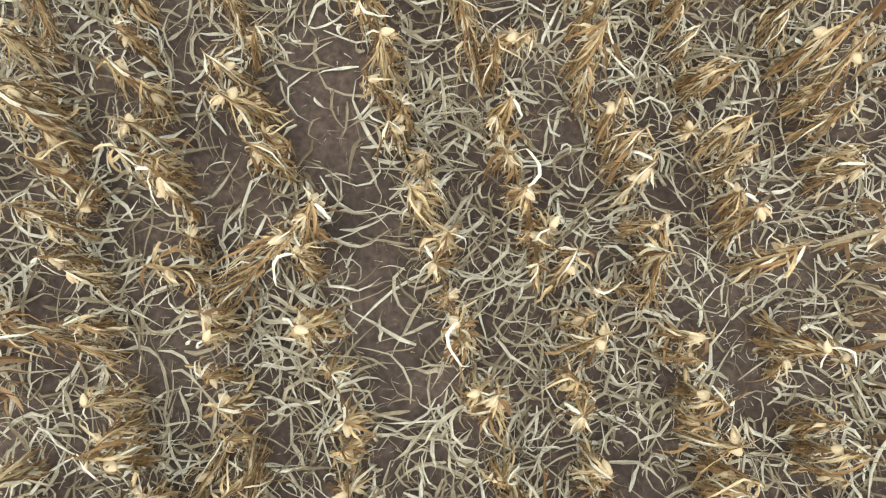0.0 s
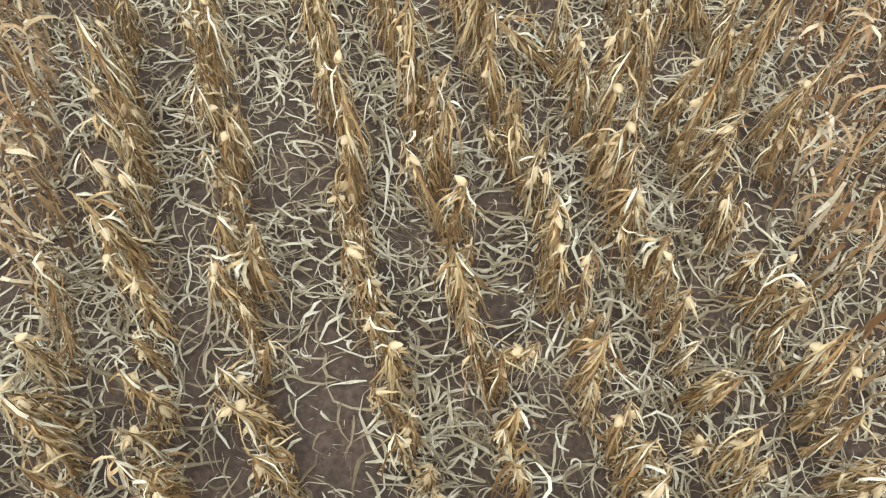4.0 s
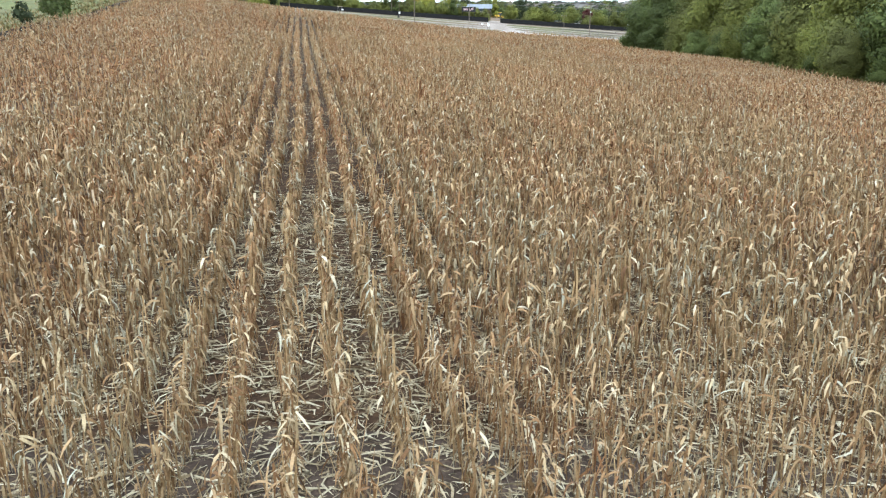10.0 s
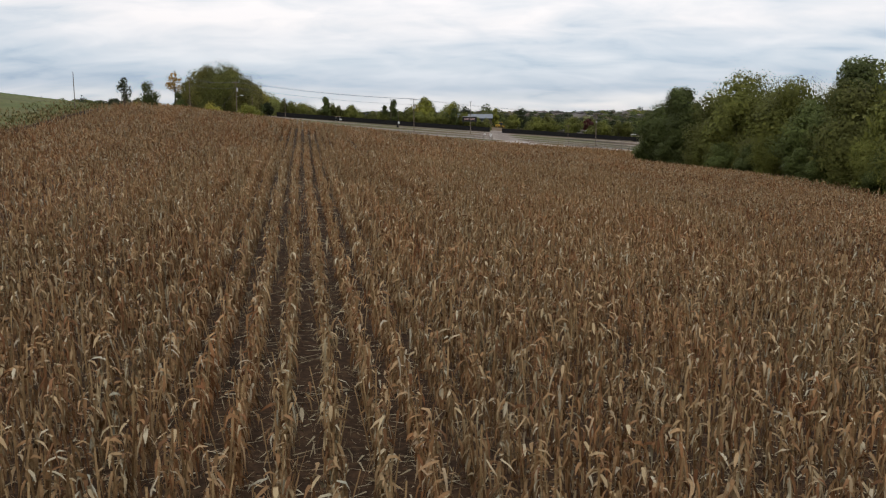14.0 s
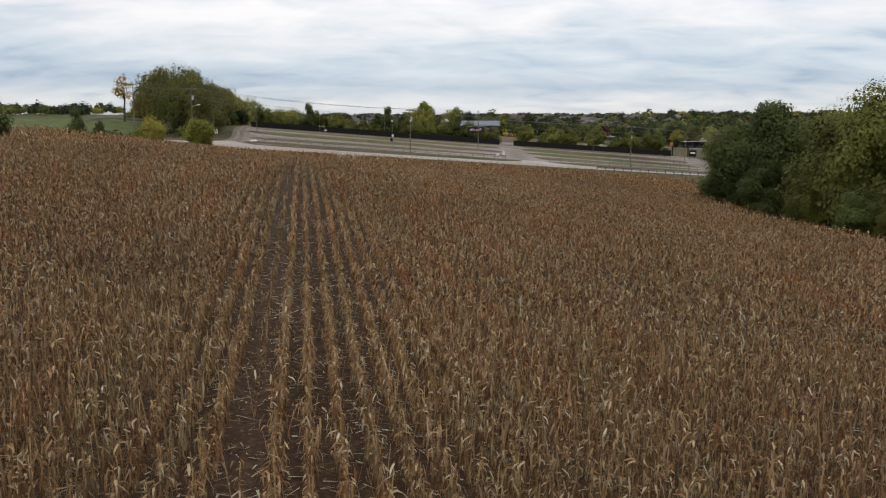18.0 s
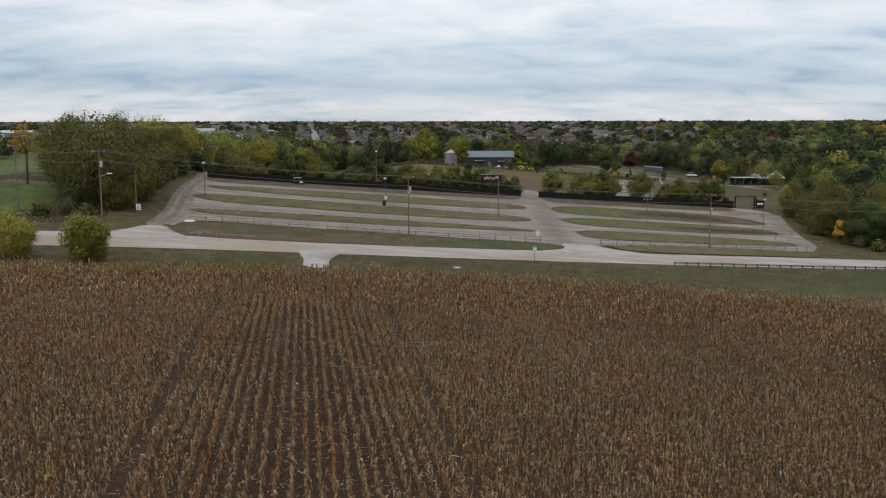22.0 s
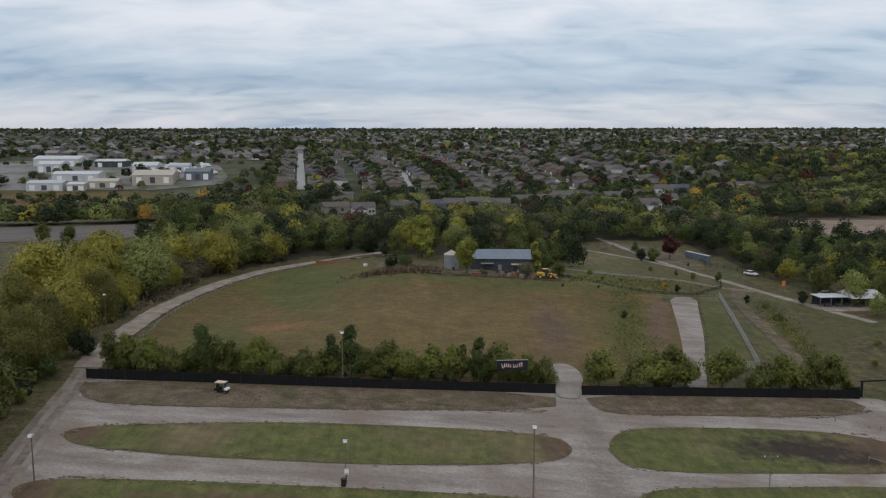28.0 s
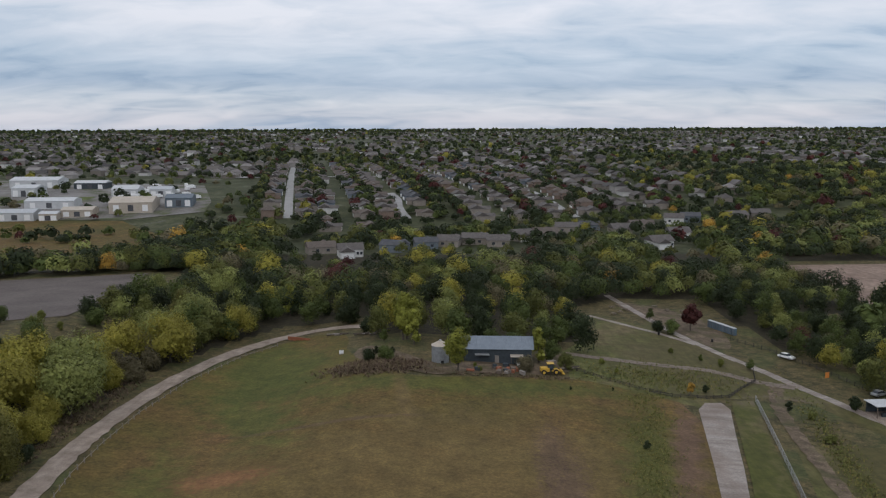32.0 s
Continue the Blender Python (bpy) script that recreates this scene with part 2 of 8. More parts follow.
TAN_FIELD = material("graded_earth", [(0.3, (0.16, 0.11, 0.085)), (0.7, (0.27, 0.20, 0.155))], 0.06, 0.95, 0.05, fine=(0.6, 0.25))


def mottle(m, scale, amount, stretch=(1, 1, 1), turn=0):
    """Uneven growth and wear: the colour made lighter and darker in patches or streaks of one size."""
    nt, ln = m.node_tree.nodes, m.node_tree.links
    socket = nt["Principled BSDF"].inputs["Base Color"]
    before = socket.links[0].from_socket
    geo = nt.new("ShaderNodeNewGeometry")
    mp = nt.new("ShaderNodeMapping")
    mp.inputs["Rotation"].default_value = (0, 0, radians(turn))
    mp.inputs["Scale"].default_value = stretch
    ln.new(geo.outputs["Position"], mp.inputs[0])
    noise = nt.new("ShaderNodeTexNoise")
    noise.inputs["Scale"].default_value, noise.inputs["Detail"].default_value, noise.inputs["Roughness"].default_value = scale, 6.0, 0.65
    ln.new(mp.outputs[0], noise.inputs["Vector"])
    mr = nt.new("ShaderNodeMapRange")
    mr.inputs["From Min"].default_value, mr.inputs["From Max"].default_value = 0.32, 0.68
    mr.inputs["To Min"].default_value, mr.inputs["To Max"].default_value = 1 - amount, 1 + amount
    ln.new(noise.outputs["Fac"], mr.inputs[0])
    mul = nt.new("ShaderNodeVectorMath")
    mul.operation = "SCALE"
    ln.new(before, mul.inputs[0])
    ln.new(mr.outputs[0], mul.inputs["Scale"])
    ln.new(mul.outputs[0], socket)


GREEN_TURF, DRY_TURF, BROWN_EARTH, RED_EARTH, SCORCHED = (0.070, 0.080, 0.015), (0.132, 0.092, 0.034), (0.104, 0.066, 0.042), (0.205, 0.100, 0.044), (0.036, 0.025, 0.019)
for args in [(2, 346, 48, 34, 0, DRY_TURF, 0.75, 0.10), (-42, 418, 20, 34, 14, GREEN_TURF, 0.85, 0.12), (-40, 380, 22, 9, -62, GREEN_TURF, 0.75, 0.2), (4, 395, 40, 7, 3, GREEN_TURF, 0.7, 0.2), (40, 360, 6, 30, -12, GREEN_TURF, 0.7, 0.25), (-46, 335, 6, 24, 8, GREEN_TURF, 0.7, 0.25), (0, 318, 40, 4, 6, GREEN_TURF, 0.5, 0.25), (-36.5, 346, 8.5, 3.8, 24, RED_EARTH, 0.8, 0.9), (21, 342, 4.5, 19, -10, BROWN_EARTH, 0.8, 1.1), (-8, 331, 26, 1.6, 5, DRY_TURF, 0.7, 0.3), (-8, 385, 1.8, 16, 8, DRY_TURF, 0.8, 0.4), (48.5, 368, 3.4, 28, -16, (0.120, 0.074, 0.046), 0.95, 0.25), (20.5, 360, 3.2, 14, -8, BROWN_EARTH, 0.7, 0.9), (-22, 371, 20, 0.9, 10, BROWN_EARTH, 0.6, 0.4)]:
    stain(LAWN, *args)
for args in [(54, 293, 15, 4.6, 4, SCORCHED, 1.0, 0.35), (54, 275.5, 13, 2.8, 10, SCORCHED, 1.0, 0.4), (-12, 266.5, 26, 1.6, 3, BROWN_EARTH, 0.95, 0.3), (-20, 250, 26, 1.4, 4, BROWN_EARTH, 0.95, 0.3), (-48, 264, 4, 4, 0, BROWN_EARTH, 0.95, 0.4), (13, 268, 4, 4, 0, BROWN_EARTH, 0.95, 0.4), (-49, 280, 4, 4, 0, BROWN_EARTH, 0.95, 0.4), (14, 287, 4, 5, 0, BROWN_EARTH, 0.95, 0.4), (23, 256, 4, 4, 0, BROWN_EARTH, 0.95, 0.4), (12, 254, 5, 2, 0, BROWN_EARTH, 0.95, 0.4), (64, 296, 7, 6, 0, BROWN_EARTH, 0.95, 0.4), (70, 430, 28, 40, 0, (0.074, 0.062, 0.024), 0.8, 0.2), (86, 362, 20, 48, -14, (0.070, 0.060, 0.021), 0.9, 0.12), (60, 364, 6.5, 36, -12, (0.060, 0.064, 0.012), 0.9, 0.12), (78, 398, 9, 5, 10, (0.16, 0.125, 0.085), 0.8, 0.5)]:
    stain(GRASS, *args)
for args in [(-14, 231.5, 30, 3.2, 9, (0.115, 0.070, 0.042), 0.8, 0.3), (-36, 232, 9, 6, 0, BROWN_EARTH, 0.6, 0.4), (6, 236.5, 16, 4.0, 12, (0.060, 0.078, 0.018), 0.9, 0.25), (-28, 236, 14, 3.5, 4, (0.070, 0.072, 0.022), 0.7, 0.3), (14, 220, 70, 6, 9, (0.060, 0.055, 0.019), 0.6, 0.4), (70, 230, 30, 10, 12, (0.052, 0.062, 0.016), 0.8, 0.3)]:
    stain(ROUGH_GRASS, *args)
mottle(LAWN, 0.35, 0.22)
mottle(LAWN, 1.8, 0.25)
mottle(LAWN, 0.5, 0.06, (1.0, 0.04, 1), 8)
mottle(LAWN, 0.12, 0.16)
mottle(GRASS, 0.5, 0.22)
mottle(GRASS, 1.0, 0.16, (1.0, 0.12, 1), -6)
mottle(ROUGH_GRASS, 0.25, 0.25)
mottle(ROUGH_GRASS, 1.4, 0.25)
mottle(BARE, 0.5, 0.25)
mottle(BARE, 2.2, 0.22)
mottle(BANK_GRASS, 0.3, 0.25)
mottle(BANK_GRASS, 1.6, 0.2)
for args in [(17.2, 262, 2.2, 26, 0, (0.15, 0.122, 0.100), 0.55, 1.2), (19.5, 292, 2.0, 22, 0, (0.15, 0.122, 0.100), 0.5, 1.2), (-18, 256.5, 30, 1.3, 4, (0.165, 0.135, 0.112), 0.5, 1.0), (44, 256, 24, 1.2, 12, (0.165, 0.135, 0.112), 0.5, 1.0), (-20, 273, 30, 1.2, 3, (0.165, 0.135, 0.112), 0.5, 1.0)]:
    stain(GRAVEL, *args)
mottle(GRAVEL, 0.5, 0.12, (0.12, 1, 1), 6)
mottle(GRAVEL, 2.5, 0.14)
mottle(DIRT_ROAD, 0.8, 0.15, (1, 0.1, 1), -8)
mottle(CONCRETE, 0.9, 0.08, (0.08, 1, 1), -12)
CORN_LEAF = material("dry_corn_leaf", [(0.0, (0.090, 0.046, 0.019)), (0.22, (0.162, 0.091, 0.038)), (0.5, (0.232, 0.150, 0.073)), (0.8, (0.288, 0.219, 0.122)), (0.96, (0.328, 0.293, 0.205)), (1.0, (0.348, 0.337, 0.261))], 3.0, 0.75, 0.0, fine=(40, 0.2), by="island")
CORN_FAR = material("dry_corn_canopy", [(0.0, (0.106, 0.049, 0.019)), (0.22, (0.189, 0.096, 0.043)), (0.5, (0.266, 0.159, 0.074)), (0.78, (0.323, 0.228, 0.118)), (0.93, (0.342, 0.284, 0.183)), (1.0, (0.367, 0.333, 0.241))], 3.0, 0.8, 0.0, fine=(0.12, 0.15), by="island")
CORN_OLD = material("weathered_corn_canopy", [(0.0, (0.100, 0.044, 0.016)), (0.22, (0.180, 0.087, 0.035)), (0.5, (0.259, 0.144, 0.060)), (0.78, (0.321, 0.213, 0.100)), (0.93, (0.414, 0.324, 0.189)), (1.0, (0.467, 0.395, 0.259))], 3.0, 0.8, 0.0, fine=(0.12, 0.15), by="island")
CORN_STALK = material("dry_corn_stalk", [(0.0, (0.17, 0.10, 0.043)), (1.0, (0.32, 0.22, 0.108))], 3.0, 0.7, 0.0, fine=(30, 0.2), by="island")
HUSK = material("corn_husk", [(0.0, (0.334, 0.230, 0.120)), (0.6, (0.414, 0.326, 0.190)), (1.0, (0.476, 0.430, 0.310))], 3.0, 0.7, 0.0, fine=(60, 0.15), by="island")
LITTER = material("leaf_litter", [(0.0, (0.118, 0.086, 0.048)), (0.3, (0.230, 0.184, 0.110)), (0.6, (0.343, 0.296, 0.197)), (0.85, (0.425, 0.385, 0.272)), (1.0, (0.532, 0.498, 0.373))], 3.0, 0.8, 0.0, fine=(30, 0.2), by="island")


def tint_rows(m, turn):
    """Row by row the corn ripened unevenly: redder and greyer streaks along the rows."""
    nt, ln = m.node_tree.nodes, m.node_tree.links
    socket = nt["Principled BSDF"].inputs["Base Color"]
    before = socket.links[0].from_socket
    geo = nt.new("ShaderNodeNewGeometry")
    turned = nt.new("ShaderNodeMapping")
    turned.inputs["Rotation"].default_value = (0, 0, -turn)
    ln.new(geo.outputs["Position"], turned.inputs[0])
    squeeze = nt.new("ShaderNodeMapping")
    squeeze.inputs["Scale"].default_value = (0.62, 0.05, 0.0)
    ln.new(turned.outputs[0], squeeze.inputs[0])
    noise = nt.new("ShaderNodeTexNoise")
    noise.inputs["Scale"].default_value, noise.inputs["Detail"].default_value = 1.0, 3.0
    ln.new(squeeze.outputs[0], noise.inputs["Vector"])
    ramp = nt.new("ShaderNodeValToRGB")
    els = ramp.color_ramp.elements
    els[0].position, els[0].color = 0.36, (1.09, 0.96, 0.90, 1)
    els[1].position, els[1].color = 0.64, (0.95, 1.01, 1.04, 1)
    mid = els.new(0.5)
    mid.color = (1.0, 1.0, 1.0, 1)
    ln.new(noise.outputs["Fac"], ramp.inputs[0])
    mul = nt.new("ShaderNodeVectorMath")
    mul.operation = "MULTIPLY"
    ln.new(before, mul.inputs[0])
    ln.new(ramp.outputs[0], mul.inputs[1])
    ln.new(mul.outputs[0], socket)


def vein(m):
    """Fine ribs along each blade and brown weathering on it, laid out along the blade's own length and width."""
    nt, ln = m.node_tree.nodes, m.node_tree.links
    socket = nt["Principled BSDF"].inputs["Base Color"]
    geo = nt.new("ShaderNodeNewGeometry")
    uv = nt.new("ShaderNodeUVMap")
    push = nt.new("ShaderNodeVectorMath")
    push.operation = "MULTIPLY_ADD"
    push.inputs[1].default_value, push.inputs[2].default_value = (37.0, 91.0, 13.0), (0, 0, 0)
    ln.new(geo.outputs["Random Per Island"], push.inputs[0])
    for scale, low, high in (((16.0, 1.2, 1.0), 0.68, 1.30), ((1.6, 4.5, 1.0), 0.62, 1.22)):
        before = socket.links[0].from_socket
        mp = nt.new("ShaderNodeMapping")
        mp.inputs["Scale"].default_value = scale
        ln.new(uv.outputs[0], mp.inputs[0])
        add = nt.new("ShaderNodeVectorMath")
        ln.new(mp.outputs[0], add.inputs[0])
        ln.new(push.outputs[0], add.inputs[1])
        noise = nt.new("ShaderNodeTexNoise")
        noise.inputs["Scale"].default_value, noise.inputs["Detail"].default_value = 1.0, 4.0
        ln.new(add.outputs[0], noise.inputs["Vector"])
        mr = nt.new("ShaderNodeMapRange")
        mr.inputs["From Min"].default_value, mr.inputs["From Max"].default_value = 0.3, 0.7
        mr.inputs["To Min"].default_value, mr.inputs["To Max"].default_value = low, high
        ln.new(noise.outputs["Fac"], mr.inputs[0])
        mul = nt.new("ShaderNodeVectorMath")
        mul.operation = "SCALE"
        ln.new(before, mul.inputs[0])
        ln.new(mr.outputs[0], mul.inputs["Scale"])
        ln.new(mul.outputs[0], socket)


NEAR_LEAF = material("dry_corn_blade", [(0.0, (0.110, 0.060, 0.023)), (0.25, (0.215, 0.126, 0.049)), (0.5, (0.315, 0.207, 0.092)), (0.75, (0.393, 0.298, 0.152)), (0.92, (0.482, 0.421, 0.275)), (1.0, (0.577, 0.562, 0.446))], 3.0, 0.75, 0.0, fine=(40, 0.15), by="island")
NEAR_LITTER = material("weathered_leaf_litter", [(0.0, (0.136, 0.106, 0.061)), (0.3, (0.257, 0.213, 0.134)), (0.6, (0.376, 0.336, 0.233)), (0.85, (0.461, 0.429, 0.315)), (1.0, (0.554, 0.528, 0.410))], 3.0, 0.8, 0.0, fine=(30, 0.15), by="island")
NEAR_HUSK = material("papery_husk", [(0.0, (0.386, 0.275, 0.140)), (0.5, (0.494, 0.400, 0.243)), (1.0, (0.593, 0.540, 0.410))], 3.0, 0.7, 0.0, fine=(60, 0.12), by="island")
for each in (NEAR_LEAF, NEAR_LITTER, NEAR_HUSK):
    vein(each)
tint_rows(CORN_LEAF, radians(10.6))
tint_rows(CORN_FAR, radians(10.6))
tint_rows(CORN_OLD, radians(10.6))
BARK = material("bark", [(0.3, (0.055, 0.045, 0.036)), (0.7, (0.12, 0.10, 0.082))], 6.0, 0.95, 0.02, fine=(25, 0.3), stretch=(1, 1, 0.2))
WOOD = material("weathered_pole_wood", [(0.3, (0.11, 0.085, 0.066)), (0.7, (0.20, 0.165, 0.135))], 5.0, 0.9, 0.004, fine=(40, 0.2), stretch=(1, 1, 0.1))
RAIL = material("grey_rail_wood", [(0.3, (0.17, 0.15, 0.13)), (0.7, (0.30, 0.27, 0.24))], 4.0, 0.9, 0.004, fine=(40, 0.2))
DARK_RAIL = material("dark_rail_wood", [(0.3, (0.035, 0.030, 0.026)), (0.7, (0.075, 0.066, 0.058))], 4.0, 0.9, 0.004, fine=(40, 0.2))
BLACK_CLOTH = material("black_windscreen_cloth", [(0.3, (0.005, 0.005, 0.005)), (0.7, (0.010, 0.010, 0.011))], 0.8, 0.8, 0.02, fine=(6, 0.2))
BLACK = material("black_paint", [(0.3, (0.012, 0.012, 0.013)), (0.7, (0.025, 0.025, 0.026))], 3.0, 0.5)
WHITE = material("white_paint", [(0.3, (0.70, 0.70, 0.69)), (0.7, (0.80, 0.80, 0.79))], 2.0, 0.5)
PINK = material("pink_lettering", [(0.3, (0.72, 0.40, 0.44)), (0.7, (0.80, 0.62, 0.62))], 2.0, 0.6)
TAN = material("tan_roof_plastic", [(0.3, (0.55, 0.42, 0.30)), (0.7, (0.66, 0.53, 0.40))], 3.0, 0.5)
BIN_STEEL = material("dull_bin_steel", [(0.3, (0.20, 0.21, 0.22)), (0.7, (0.30, 0.31, 0.32))], 1.2, 0.55, fine=(6, 0.15), metal=0.3)
STEEL = material("galvanised_steel", [(0.3, (0.38, 0.39, 0.40)), (0.7, (0.52, 0.53, 0.54))], 3.0, 0.45, fine=(9, 0.12), metal=0.6)
TYRE = material("tyre_rubber", [(0.3, (0.015, 0.015, 0.015)), (0.7, (0.03, 0.03, 0.03))], 9.0, 0.85)
YELLOW = material("machine_yellow", [(0.3, (0.50, 0.30, 0.035)), (0.7, (0.62, 0.40, 0.06))], 3.0, 0.5, fine=(8, 0.15))
ORANGE = material("orange_board", [(0.3, (0.62, 0.22, 0.05)), (0.7, (0.70, 0.28, 0.07))], 3.0, 0.6)
RUST = material("rust_red_boards", [(0.3, (0.22, 0.085, 0.05)), (0.7, (0.33, 0.13, 0.07))], 1.5, 0.85, fine=(8, 0.25))
BLUE = material("blue_plastic", [(0.3, (0.088, 0.130, 0.170)), (0.7, (0.121, 0.170, 0.210))], 3.0, 0.5)
GLASS_DARK = material("window_glass", [(0.3, (0.03, 0.036, 0.042)), (0.7, (0.06, 0.07, 0.08))], 3.0, 0.12)
BARN_ROOF = material("blue_grey_sheet_roof", [(0.3, (0.160, 0.188, 0.220)), (0.7, (0.208, 0.236, 0.268))], 0.8, 0.45, fine=(5, 0.08), metal=0.2)
BARN_WALL = material("dark_barn_wall", [(0.3, (0.035, 0.045, 0.052)), (0.7, (0.065, 0.078, 0.088))], 1.0, 0.7, fine=(9, 0.15))
BRUSH = material("dead_brush", [(0.0, (0.075, 0.050, 0.035)), (0.6, (0.135, 0.095, 0.065)), (1.0, (0.18, 0.15, 0.075))], 3.0, 0.9, by="island")
LENS = material("lamp_glass", [(0.3, (0.78, 0.80, 0.82)), (0.7, (0.86, 0.88, 0.90))], 3.0, 0.2)


def leaf_material(name, dark, mid, light):
    low, high = (tuple(c * 0.36 + d * 0.64 for c, d in zip(e, mid)) for e in (dark, light))
    low, mid, high, light = (tuple(c * 0.9 for c in e) for e in (low, mid, high, light))
    m = material(name, [(0.0, low), (0.5, mid), (0.9, high), (1.0, tuple(0.5 * (c + d) for c, d in zip(high, light)))], 3.0, 0.7, by="island", fine=(0.13, 0.40))
    nt, ln = m.node_tree.nodes, m.node_tree.links
    bsdf, out = nt["Principled BSDF"], nt["Material Output"]
    tr = nt.new("ShaderNodeBsdfTranslucent")
    tr.inputs[0].default_value = (*light, 1)
    mx = nt.new("ShaderNodeMixShader")
    mx.inputs[0].default_value = 0.16
    ln.new(bsdf.outputs[0], mx.inputs[1])
    ln.new(tr.outputs[0], mx.inputs[2])
    ln.new(mx.outputs[0], out.inputs[0])
    return m


LEAVES = {
    "green": leaf_material("green_leaves", (0.028, 0.041, 0.011), (0.071, 0.095, 0.023), (0.130, 0.156, 0.040)),
    "dark": leaf_material("dark_green_leaves", (0.011, 0.018, 0.008), (0.028, 0.040, 0.014), (0.056, 0.073, 0.026)),
    "olive": leaf_material("olive_leaves", (0.048, 0.055, 0.014), (0.110, 0.120, 0.029), (0.196, 0.198, 0.050)),
    "moss": leaf_material("mossy_green_leaves", (0.058, 0.070, 0.014), (0.135, 0.150, 0.030), (0.235, 0.240, 0.052)),
    "khaki": leaf_material("khaki_leaves", (0.056, 0.055, 0.014), (0.133, 0.126, 0.030), (0.22, 0.203, 0.050)),
    "lime": leaf_material("pale_green_leaves", (0.075, 0.088, 0.024), (0.205, 0.228, 0.064), (0.33, 0.34, 0.10)),
    "yellow": leaf_material("yellowing_leaves", (0.110, 0.104, 0.018), (0.275, 0.252, 0.042), (0.44, 0.38, 0.068)),
    "chartreuse": leaf_material("yellow_green_leaves", (0.070, 0.080, 0.014), (0.190, 0.200, 0.032), (0.34, 0.345, 0.058)),
    "gold": leaf_material("golden_leaves", (0.216, 0.128, 0.020), (0.405, 0.243, 0.041), (0.567, 0.351, 0.068)),
    "red": leaf_material("dark_red_leaves", (0.036, 0.012, 0.012), (0.075, 0.022, 0.019), (0.125, 0.038, 0.030)),
    "bare": leaf_material("thin_brown_leaves", (0.075, 0.066, 0.036), (0.145, 0.125, 0.068), (0.225, 0.19, 0.10)),
}

# ---- mesh helpers ----


def mesh_of(name, verts, faces, mats, index=None):
    """A mesh from arrays of vertices and of equal-sided faces."""
    verts, faces = np.asarray(verts, np.float32), np.asarray(faces, np.int32)
    me = bpy.data.meshes.new(name)
    me.vertices.add(len(verts))
    me.vertices.foreach_set("co", verts.ravel())
    n, k = faces.shape
    me.loops.add(n * k)
    me.loops.foreach_set("vertex_index", faces.ravel())
    me.polygons.add(n)
    me.polygons.foreach_set("loop_start", np.arange(0, n * k, k, dtype=np.int32))
    for m in mats if isinstance(mats, (list, tuple)) else [mats]:
        me.materials.append(m)
    if index is not None:
        me.polygons.foreach_set("material_index", np.asarray(index, np.int32))
    me.update(calc_edges=True)
    return me


def part(name, bm, mat, parent=None, label="", smooth=False):
    """Links a bmesh as one mesh object under a thing or a part."""
    me = bpy.data.meshes.new(name)
    if smooth:
        for f in bm.faces:
            f.smooth = True
    bm.to_mesh(me)
    bm.free()
    me.materials.append(mat)
    ob = new(name, me)
    ob.parent = parent
    if label:
        tagged(ob, label)
    return ob


def add_box(bm, x0, y0, z0, x1, y1, z1, m=None, bevel=0.0):
    r = bmesh.ops.create_cube(bm, size=1.0)
    vs = r["verts"]
    for v in vs:
        v.co = Vector(((x0 + x1) / 2 + v.co.x * (x1 - x0), (y0 + y1) / 2 + v.co.y * (y1 - y0), (z0 + z1) / 2 + v.co.z * (z1 - z0)))
    if bevel:
        es = list({e for v in vs for e in v.link_edges})
        vs = bmesh.ops.bevel(bm, geom=es, offset=bevel, segments=2, affect="EDGES", profile=0.5)["verts"]
    if m is not None:
        for v in vs:
            v.co = m @ v.co
    return vs


def add_tube(bm, a, b, r0, r1=None, sides=8, caps=True):
    a, b = Vector(a), Vector(b)
    d = b - a
    m = Matrix.Translation((a + b) / 2) @ d.to_track_quat("Z", "Y").to_matrix().to_4x4()
    bmesh.ops.create_cone(bm, cap_ends=caps, segments=sides, radius1=r0, radius2=r0 if r1 is None else r1, depth=d.length, matrix=m)


def box_bm(*boxes, bevel=0.0):
    bm = bmesh.new()
    for b in boxes:
        add_box(bm, *b, bevel=bevel)
    return bm


def tube_bm(*tubes, sides=8):
    bm = bmesh.new()
    for t in tubes:
        add_tube(bm, *t, sides=sides)
    return bm


# ---- the lie of the land ----
KNOT_Y = np.array([-400, -40, 0, 20, 40, 61, 85, 105, 130, 150, 175, 190, 207, 225, 243, 270, 310, 360, 410, 500, 600, 720, 800, 1200, 2000, 3000, 4700], float)
KNOT_H = np.array([-3, -1.5, 0, 0.75, 1.6, 2.6, 3.1, 4.0, 4.5, 4.3, 3.9, 3.7, 4.1, 5.0, 5.6, 6.9, 8.1, 10, 11, 9, 8, 9.5, 18, 28, 42, 58, 74])
KNOT_S = np.array([-0.039] * 3 + [-0.042, -0.06, -0.08, -0.09, -0.10, -0.115, -0.12, -0.10, -0.085, -0.068, -0.075, -0.072, -0.085, -0.072, -0.075, -0.078, -0.03] + [0.0] * 7)

# the back field falls away towards the wood on its west side
DELL_Y = np.array([296, 314, 349, 400, 440, 500, 590, 620], float)
DELL_H = np.array([0, -0.1, -3.9, -8.2, -7.8, -4.3, 0, 0])


def spline(y, knots, values):
    d = np.diff(values) / np.diff(knots)
    m = np.concatenate([[d[0]], (d[1:] + d[:-1]) / 2, [d[-1]]])
    i = np.clip(np.searchsorted(knots, y) - 1, 0, len(knots) - 2)
    h = knots[i + 1] - knots[i]
    u = np.clip((y - knots[i]) / h, 0, 1)
    return (2 * u**3 - 3 * u**2 + 1) * values[i] + (u**3 - 2 * u * u + u) * h * m[i] + (3 * u * u - 2 * u**3) * values[i + 1] + (u**3 - u * u) * h * m[i + 1]


